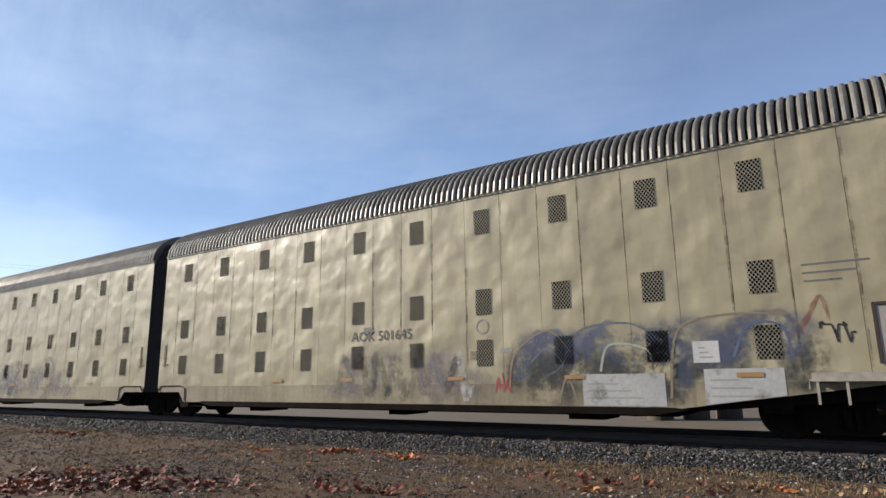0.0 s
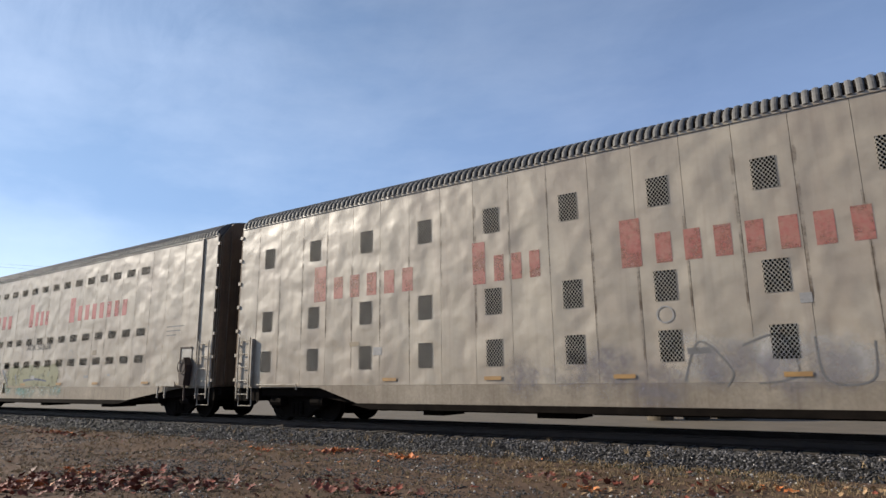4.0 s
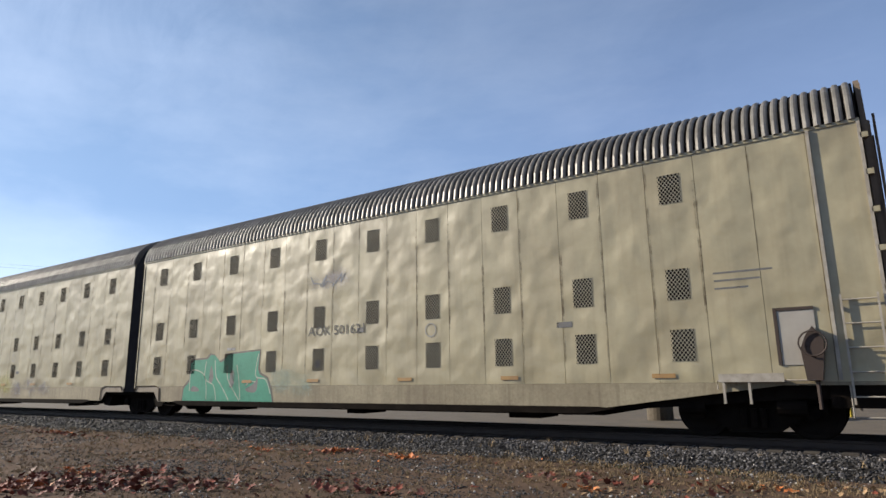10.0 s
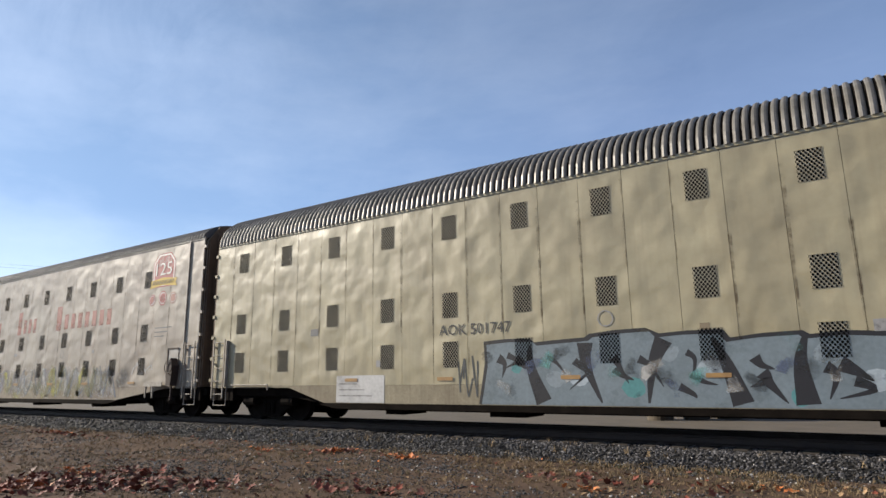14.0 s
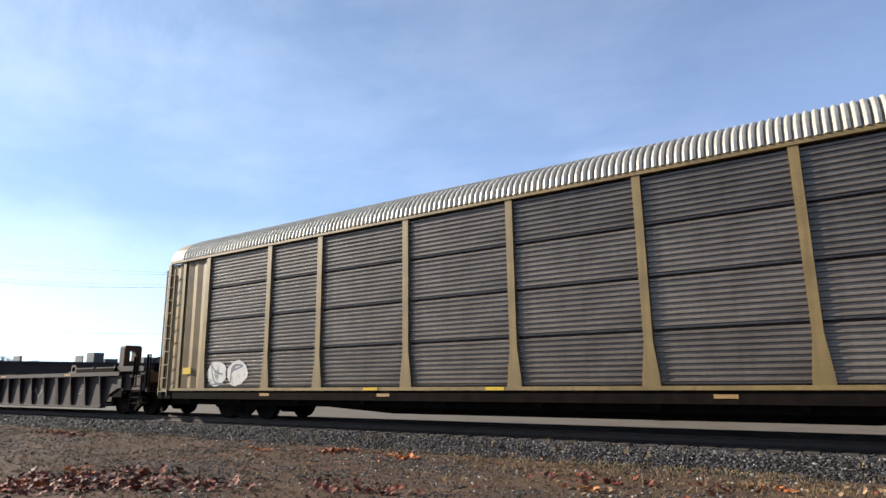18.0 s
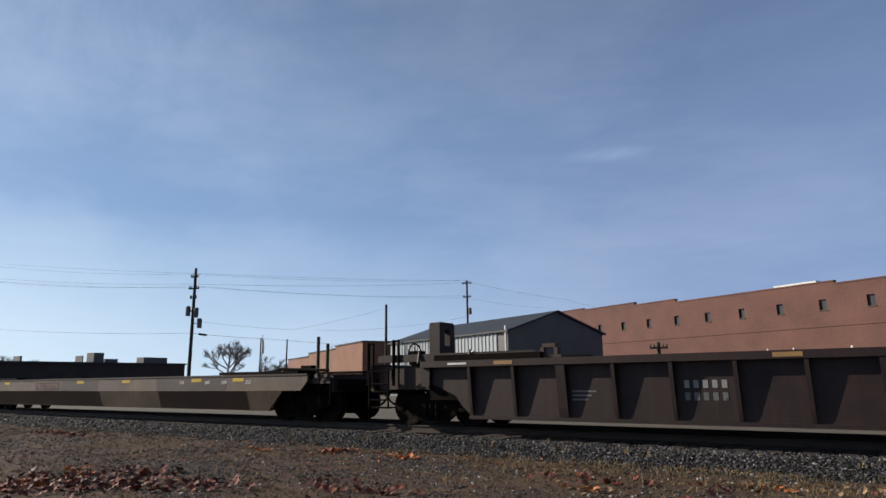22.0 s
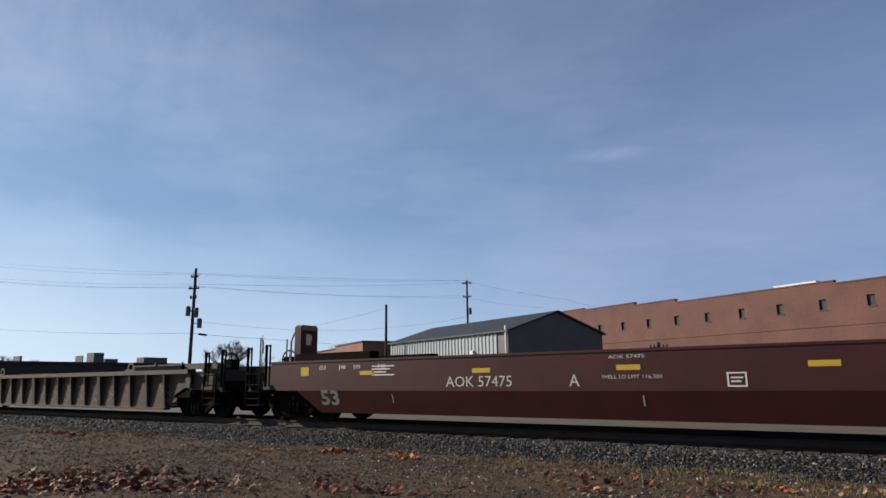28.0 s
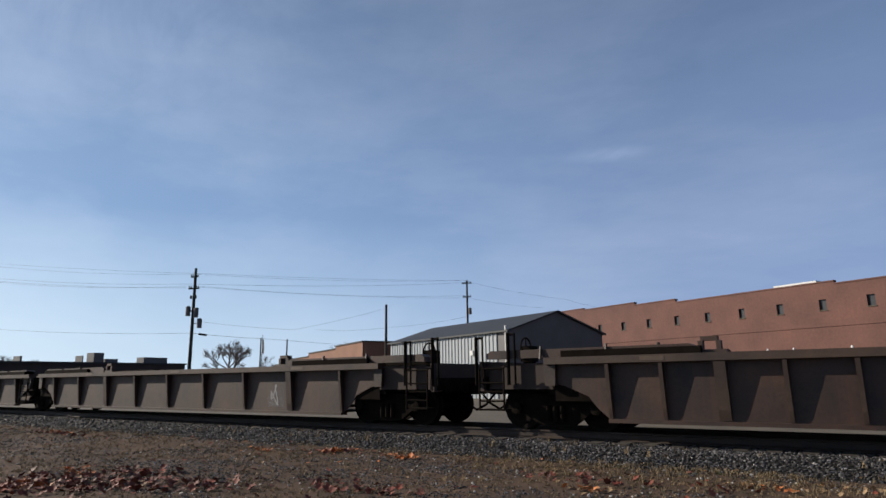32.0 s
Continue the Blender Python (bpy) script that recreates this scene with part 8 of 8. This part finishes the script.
def shed():
    root = thing("metal_building", "grey metal shed with a dark low-pitched roof and ribbed wall", "building")
    p = eye_point(0.106, 45, 0)
    far_left = eye_point(-0.083, 60, 0)
    m, n = wall_frame(far_left, p)
    root.matrix_basis = m
    w, eave, ridge = 9.7, 4.85, 6.4
    bm = bmesh.new()
    prism(bm, [(0, 0), (n, 0), (n, eave), (0, eave)], 0.03, w - 0.03)
    part("body", bm, M["metal_gable"], root)
    for xg in (0.0, n - 0.06):
        bm = bmesh.new()
        f0 = [bm.verts.new((xg, y, z)) for y, z in ((0.0, eave), (w, eave), (w / 2, ridge))]
        f1 = [bm.verts.new((xg + 0.06, y, z)) for y, z in ((0.0, eave), (w, eave), (w / 2, ridge))]
        bm.faces.new(f0)
        bm.faces.new(f1)
        for i in range(3):
            bm.faces.new((f0[i], f0[(i + 1) % 3], f1[(i + 1) % 3], f1[i]))
        part("gable", bm, M["metal_gable"], root)
    for y0, y1, s in ((-0.25, w / 2, 1), (w / 2, w + 0.25, -1)):
        bm = bmesh.new()
        za, zb = (eave - 0.07, ridge + 0.02) if s > 0 else (ridge + 0.02, eave - 0.07)
        q = [bm.verts.new(c) for c in ((-0.2, y0, za), (n + 0.2, y0, za), (n + 0.2, y1, zb), (-0.2, y1, zb), (-0.2, y0, za + 0.12), (n + 0.2, y0, za + 0.12), (n + 0.2, y1, zb + 0.12), (-0.2, y1, zb + 0.12))]
        for f in ((3, 2, 1, 0), (4, 5, 6, 7), (0, 1, 5, 4), (1, 2, 6, 5), (2, 3, 7, 6), (3, 0, 4, 7)):
            bm.faces.new([q[i] for i in f])
        part("roof", bm, M["metal_roof"], root)
    step = 0.46
    def strip():
        bm = bmesh.new()
        pr = [(0, 0), (step * 0.62, 0), (step * 0.7, -0.06), (step * 0.92, -0.06), (step, 0)]
        a = [bm.verts.new((x, y, 0.0)) for x, y in pr]
        b = [bm.verts.new((x, y, eave)) for x, y in pr]
        for i in range(4):
            bm.faces.new((a[i], a[i + 1], b[i + 1], b[i]))
        return mesh_of(bm, "wall_sheet", M["metal_wall"])
    for i in range(int((n - 0.9) / step)):
        part("wall_sheet", cached("wall_sheet", strip), None, root, "", pose(i * step, 0, 0))
    bm = bmesh.new()
    tube(bm, (n - 0.15, -0.12, 0), (n - 0.15, -0.12, eave + 0.4), 0.09, 8)
    part("downpipe", bm, M["white_paint"], root)
    for x in (3.6, 13.4):
        bm = bmesh.new()
        box(bm, x, x + 0.35, -0.25, -0.06, eave - 1.6, eave - 1.25)
        part("wall_lamp", bm, M["white_paint"], root, "white wall-mounted floodlight")
    return root


def long_brick():
    root = thing("brick_building", "long red brick warehouse with small high windows and stepped parapet", "building")
    a = eye_point(0.254, 80, 0)
    b = eye_point(0.6975, 52, 0)
    d = (b - a).normalized()
    start, stop = a - d * 14, b + d * 30
    m, n = wall_frame(start, stop)
    root.matrix_basis = m
    off = 14.0
    step = (b - a).length / 8
    # parapet steps down towards the far end of the row
    levels = [(0, off - 3.0, 10.4), (off - 3.0, off + 1.5 * step, 10.2), (off + 1.5 * step, off + 3.0 * step, 9.9), (off + 3.0 * step, off + 7.3 * step, 9.55), (off + 7.3 * step, n, 9.3)]
    bm = bmesh.new()
    wins = [off + step * i for i in range(-1, 15)]
    zb, zt, hw = 7.1, 8.05, 0.33
    # wall with openings cut through
    cuts = [0.0]
    for wx in wins:
        if wx - hw > 0 and wx + hw < n:
            cuts += [wx - hw, wx + hw]
    cuts.append(n)
    for i, (x0, x1) in enumerate(zip(cuts[:-1], cuts[1:])):
        if i % 2 == 0:
            box(bm, x0, x1, 0, 0.35, 0, 9.2)
        else:
            box(bm, x0, x1, 0, 0.35, 0, zb)
            box(bm, x0, x1, 0, 0.35, zt, 9.2)
    bmesh.ops.remove_doubles(bm, verts=bm.verts, dist=0.001)
    part("wall", bm, M["brick"], root)
    for x0, x1, z in levels:
        bm = bmesh.new()
        box(bm, x0 + 0.002, x1 - 0.002, 0.0, 0.4, 9.2, z)
        box(bm, x0 + 0.002, x1 - 0.002, -0.05, 0.45, z, z + 0.12)
        part("parapet", bm, M["brick"], root)
    bm = bmesh.new()
    box(bm, 0, n, 0.4, 26, 9.0, 9.15)
    box(bm, 0, 0.3, 0.4, 26, 0, 9.0)
    box(bm, n - 0.3, n, 0.4, 26, 0, 9.0)
    box(bm, 0, n, 25.7, 26, 0, 9.0)
    part("roof", bm, M["metal_roof"], root)
    for wx in wins:
        if wx - hw > 0 and wx + hw < n:
            wd = part("window", None or window_mesh(hw, zb, zt), None, root, "", pose(wx, 0.2, 0))
            bm = bmesh.new()
            box(bm, -hw - 0.06, hw + 0.06, -0.26, 0.0, zb - 0.1, zb + 0.0)
            part("sill", bm, M["far_ground"], wd)
    bm = bmesh.new()
    x = off + 5.6 * step
    box(bm, x, x + 4.2, 2.0, 5.0, 9.15, 10.12)
    part("roof_unit", bm, M["white_paint"], root, "white rooftop unit")
    bm = bmesh.new()
    box(bm, 0, n, -0.06, 0, 5.6, 5.75)
    part("brick_band", bm, M["brick"], root)
    return root


def window_mesh(hw, zb, zt):
    def make():
        bm = bmesh.new()
        box(bm, -hw, hw, 0.0, 0.03, zb, zt)
        return mesh_of(bm, "window", M["glass"])
    return cached(("win", hw, zb, zt), make)


def small_brick():
    root = thing("brick_building", "small orange brick building with a flat roof", "building")
    a, b = eye_point(-0.246, 92, 0), eye_point(-0.128, 62, 0)
    m, n = wall_frame(a, b)
    root.matrix_basis = m
    h = 5.2
    bm = bmesh.new()
    prism(bm, [(0, 0), (n, 0), (n, h), (n * 0.72, h), (n * 0.70, h - 0.3), (n * 0.36, h - 0.3), (n * 0.34, h - 0.7), (0, h - 0.7)], 0, 14)
    part("wall", bm, M["tan_wall"], root)
    bm = bmesh.new()
    for x0, x1, z in ((n * 0.72 - 0.1, n + 0.1, h), (n * 0.36, n * 0.72 - 0.1, h - 0.3), (-0.1, n * 0.36, h - 0.7)):
        box(bm, x0, x1, -0.1, 14.1, z + 0.002, z + 0.12)
    bmesh.ops.remove_doubles(bm, verts=bm.verts, dist=0.001)
    part("roof", bm, M["metal_roof"], root)
    return root


def low_building():
    root = thing("flat_building", "long dark flat-roofed building with rooftop units", "building")
    a, b = eye_point(-0.80, 95, 0), eye_point(-0.41, 130, 0)
    m, n = wall_frame(a, b)
    root.matrix_basis = m
    bm = bmesh.new()
    box(bm, -40, n, 0, 22, 0, 5.0)
    part("wall", bm, M["dark_wall"], root)
    bm = bmesh.new()
    box(bm, -40.2, n + 0.2, -0.3, 22.2, 5.0, 5.3)
    part("roof", bm, M["metal_roof"], root)
    for x, w, h in ((n * 0.60, 1.9, 1.9), (n * 0.66, 2.2, 0.8), (n * 0.84, 5.2, 1.25), (n * 0.30, 0.3, 1.0), (n * 0.05, 0.3, 0.9), (n * 0.55, 0.2, 1.3)):
        bm = bmesh.new()
        box(bm, x, x + w, 4, 6.5, 5.3, 5.3 + h)
        part("roof_unit", bm, M["metal_gable"], root)
    return root


SHED, BRICK, SMALL, LOWB = shed(), long_brick(), small_brick(), low_building()


def utility_pole(px, depth, h, arms, name="utility_pole"):
    p = eye_point(px, depth, 0)
    root = thing(name, "dark wooden utility pole with crossarms and transformer" if arms else "plain dark wooden pole", "pole", at=pose(p.x, p.y, 0, 0, 0, 20))
    bm = bmesh.new()
    tube(bm, (0, 0, -0.2), (0, 0, h), 0.16, 10, 0.11)
    part("pole", bm, M["pole"], root)
    for z, w in arms:
        bm = bmesh.new()
        box(bm, -w, w, -0.16, -0.06, z, z + 0.11)
        for k in (-0.9, -0.5, 0.5, 0.9):
            lathe(bm, [(z + 0.11, 0.03), (z + 0.2, 0.05), (z + 0.28, 0.03)], (w * k, -0.11, 0), "z", 8)
        part("crossarm", bm, M["pole"], root)
    if arms:
        bm = bmesh.new()
        lathe(bm, [(0, 0.2), (0.75, 0.2), (0.82, 0.1)], (0.35, -0.1, h - 4.2), "z", 12)
        part("transformer", bm, M["metal_gable"], root)
        if len(arms) > 3:
            for dx, dz in ((-0.42, 0.15), (0.75, -0.9)):
                bm = bmesh.new()
                lathe(bm, [(0, 0.2), (0.75, 0.2), (0.82, 0.1)], (dx, -0.1, h - 4.2 + dz), "z", 12)
                tube(bm, (0, 0, h - 3.8 + dz), (dx, -0.1, h - 3.8 + dz), 0.04, 6)
                part("transformer", bm, M["metal_gable"], root)
    return root


P0 = utility_pole(-0.768, 60.5, 14.0, ((13.2, 0.6), (11.6, 0.6), (7.1, 0.4)))
P1 = utility_pole(-0.403, 52, 11.0, ((10.2, 0.35), (9.2, 0.5), (8.4, 0.3), (7.3, 0.5)))
P2 = utility_pole(-0.0905, 58, 8.4, ())
P3 = utility_pole(0.041, 76, 13.4, ((13.0, 0.6), (11.3, 0.5)))
P4 = utility_pole(-0.291, 110, 9.0, ())
P5 = utility_pole(-0.249, 100, 8.0, ())


# ---- wires ----
def wire(pts, sag, r=0.022):
    bm = bmesh.new()
    line = []
    for p, q in zip(pts[:-1], pts[1:]):
        p, q = Vector(p), Vector(q)
        for i in range(9):
            u = i / 8
            v = p.lerp(q, u)
            v.z -= sag * 4 * u * (1 - u)
            line.append(v)
    path_tube(bm, [v for i, v in enumerate(line) if i == 0 or (v - line[i - 1]).length > 0.01], r * 0.45, 4)
    return tagged(new("power_line", mesh_of(bm, "power_line", M["pole"])), "thin dark overhead wire between poles", "wire", "overhead wires")


wire(((-71.3, 22.8, 13.3), (-46.1, 30.7, 10.46), (-39.6, 64.0, 13.27)), 0.15, 0.016)
wire(((-71.5, 23.0, 11.9), (-46.4, 30.7, 9.58), (-39.6, 64.0, 13.07)), 0.3, 0.02)
wire((eye_point(-0.768, 60.5, 11.75), eye_point(-0.403, 52, 9.33)), 0.25, 0.02)
wire((eye_point(-0.768, 60.5, 13.3), eye_point(-0.403, 52, 10.5), (-39.4, 63.8, 13.3)), 0.35, 0.016)
wire((eye_point(-0.768, 60.5, 11.75), eye_point(-0.403, 52, 9.5), (-39.9, 64.3, 11.5)), 0.45, 0.016)
wire(((-46.2, 30.9, 9.34), (-39.9, 64.3, 11.2)), 0.3, 0.016)
wire(((-74.5, 24.6, 7.2), (-47.0, 31.3, 5.53)), 0.25, 0.022)
CABLE = wire((eye_point(-0.403, 52, 5.5), (-56.3, 47.1, 6.19), (-67.7, 76.2, 6.93)), 0.05, 0.035)
wire(((-46.6, 31.4, 6.55), (-41.3, 37.6, 5.86), (-36.9, 44.9, 8.04)), 0.1, 0.018)
wire(((-39.6, 64.0, 13.1), (-35.6, 84.1, 12.6), (-35.5, 108.8, 12.8)), 0.2, 0.02)
wire(((-39.9, 64.3, 11.2), (-40.6, 87.1, 12.0)), 0.2, 0.02)
wire(((-40.1, 64.7, 9.0), (-39.7, 48.3, 6.6), (-45.5, 44.4, 6.5)), 0.2, 0.018)
bm = bmesh.new()
tube(bm, (-47.0, 32.2, 5.50), (-47.9, 33.5, 5.53), 0.09, 8)
part("splice_box", bm, M["black"], CABLE, "black splice closure on the cable")


# ---- yard things beyond the track ----
M["tank_yellow"] = mat("bright_yellow_plastic", (0.45, 0.34, 0.02), (0.36, 0.27, 0.02), 3, 0.45, streak=0.3)
def tank(x, y, h):
    root = thing("storage_tank", "pale round tank with a bright yellow collar and lid", "tank", "yellow tanks in the yard", at=pose(x, y, 0))
    bm = bmesh.new()
    lathe(bm, [(h - 0.6, 0.46), (h - 0.35, 0.47), (h - 0.32, 0.5), (h - 0.22, 0.5), (h - 0.2, 0.46), (h - 0.1, 0.42)], (0, 0, 0), "z", 24)
    part("collar", bm, M["tank_yellow"], root)
    bm = bmesh.new()
    lathe(bm, [(0.0, 0.44), (h - 0.601, 0.44)], (0, 0, 0), "z", 24)
    part("body", bm, M["far_ground"], root, "pale grey tank shell")
    bm = bmesh.new()
    lathe(bm, [(h - 0.1, 0.44), (h - 0.02, 0.44), (h, 0.36)], (0, 0, 0), "z", 24)
    part("lid", bm, M["tank_yellow"], root)


for x, y, h in ((-6.3, 22.7, 2.22), (-5.25, 23.4, 2.24), (-4.35, 24.3, 2.2)):
    tank(x, y, h)
barrier = thing("barrier", "stack of bright yellow rails on posts", "barrier")
for zr in (1.44, 1.60, 1.76, 1.92):
    bm = bmesh.new()
    tube(bm, (-0.9, 26.55, zr), (9.0, 33.2, zr + 0.05), 0.085, 6)
    part("rail", bm, M["tank_yellow"], barrier)
for k in range(5):
    u = k / 4
    bm = bmesh.new()
    tube(bm, (-0.8 + 9.7 * u, 26.7 + 6.5 * u, 0), (-0.8 + 9.7 * u, 26.7 + 6.5 * u, 1.95), 0.05, 8)
    part("post", bm, M["tank_yellow"], barrier)
for x, y, h in ((-3.5, 29.4, 2.55), (-2.6, 30.05, 2.58), (-0.55, 31.4, 2.66)):
    root = thing("marker_post", "white pointed marker post", "post", "white posts in the yard", at=pose(x, y, 0))
    bm = bmesh.new()
    tube(bm, (0, 0, 0), (0, 0, h - 0.4), 0.05, 8)
    part("post", bm, M["pole"], root)
    bm = bmesh.new()
    tube(bm, (0, 0, h - 0.4), (0, 0, h), 0.14, 8, 0.03)
    part("tip", bm, M["white_paint"], root)


# ---- bare trees in the distance ----
M["twig"] = mat("bare_grey_twigs", (0.25, 0.205, 0.18), (0.18, 0.145, 0.125), 2, 0.9)
def bare_tree(x, y, h, seed, spread=0.42):
    r = random.Random(seed)
    root = thing("tree", "leafless grey-brown tree with a rounded crown of twigs", "tree", "bare trees", at=pose(x, y, 0))
    bm = bmesh.new()
    tube(bm, (0, 0, -0.2), (0, 0, h * 0.35), h * 0.028, 7, h * 0.018)
    part("trunk", bm, M["twig"], root)
    bm = bmesh.new()
    def grow(p, d, length, rad, depth):
        q = p + d * length
        tube(bm, p, q, max(rad, h * 0.0017), 3 if depth < 3 else 5, max(rad * 0.6, h * 0.0012))
        if depth == 0:
            return
        for _ in range(r.choice((3, 4)) if depth > 1 else 12):
            e = (d + Vector((r.uniform(-1, 1), r.uniform(-1, 1), r.uniform(-0.35, 0.8))) * (0.75 + spread * 0.5)).normalized()
            grow(p.lerp(q, r.uniform(0.5, 1.0)), e, length * r.uniform(0.55, 0.8), rad * 0.55, depth - 1)
    for k in range(9):
        a = 2.4 * k
        rise = r.uniform(0.35, 1.6)
        grow(Vector((0, 0, h * r.uniform(0.16, 0.40))), Vector((math.cos(a) * 0.8, math.sin(a) * 0.8, rise)).normalized(), h * r.uniform(0.24, 0.32), h * 0.014, 3)
    part("crown", bm, M["twig"], root)


for x, y, h, sd in ((-111.4, 83.7, 11.5, 1), (-98.4, 104.0, 10.2, 2), (-74.5, 95.6, 9.3, 3), (-92, 78, 6.2, 4), (-104, 92, 5.6, 5), (-253.7, 96.9, 12.6, 6), (-246, 84, 11.5, 7), (-262, 110, 12.0, 8)):
    bare_tree(x, y, h, sd)
fp = thing("flagpole", "slim pole with a small limp dark flag", "flagpole", at=pose(-88.8, 73.6, 0))
bm = bmesh.new()
tube(bm, (0, 0, 0), (0, 0, 9.5), 0.08, 8, 0.05)
part("pole", bm, M["pole"], fp)
bm = bmesh.new()
prism(bm, [(0.06, 6.4), (0.45, 6.2), (0.5, 7.4), (0.3, 8.6), (0.06, 8.9)], -0.05, 0.05)
part("flag", bm, M["metal_roof"], fp)
XP = utility_pole(0.3455, 40, 3.6, ((3.2, 0.55),))


# ---- movement ----
# the slack of the couplers runs in and out a little: metres ahead of or behind an even pace
SURGE = {18.0: 0.2, 10.0: 0.1, 11.0: -0.6, 12.0: 0.15, 13.0: 0.35, 14.0: 0.1}


def motions():
    for root, s in CARS:
        walk(root, [(t, pose(s + SPEED * t + SURGE.get(t, 0.0), YC, RT)) for t in (0.0, 4.0, 8.0, 9.0, 10.0, 11.0, 12.0, 13.0, 14.0, 16.0, 17.0, 18.0, 19.0, 20.0, 24.0, 28.0, 32.0)])
    # rolling wheels: one turn of the wheel for each 2.89 m of way
    lead = {}
    for wheels, k in WHEELS:
        if k not in lead:
            lead[k] = wheels
            walk(wheels, [(i / 30, pose(k, 0, 0.46, 0, math.degrees(SPEED * i / 30 / 0.46), 0)) for i in range(961)])
        else:
            wheels.rotation_mode = "QUATERNION"
            keys = wheels.animation_data_create()
            keys.action = lead[k].animation_data.action
            keys.action_slot = lead[k].animation_data.action_slot


motions()
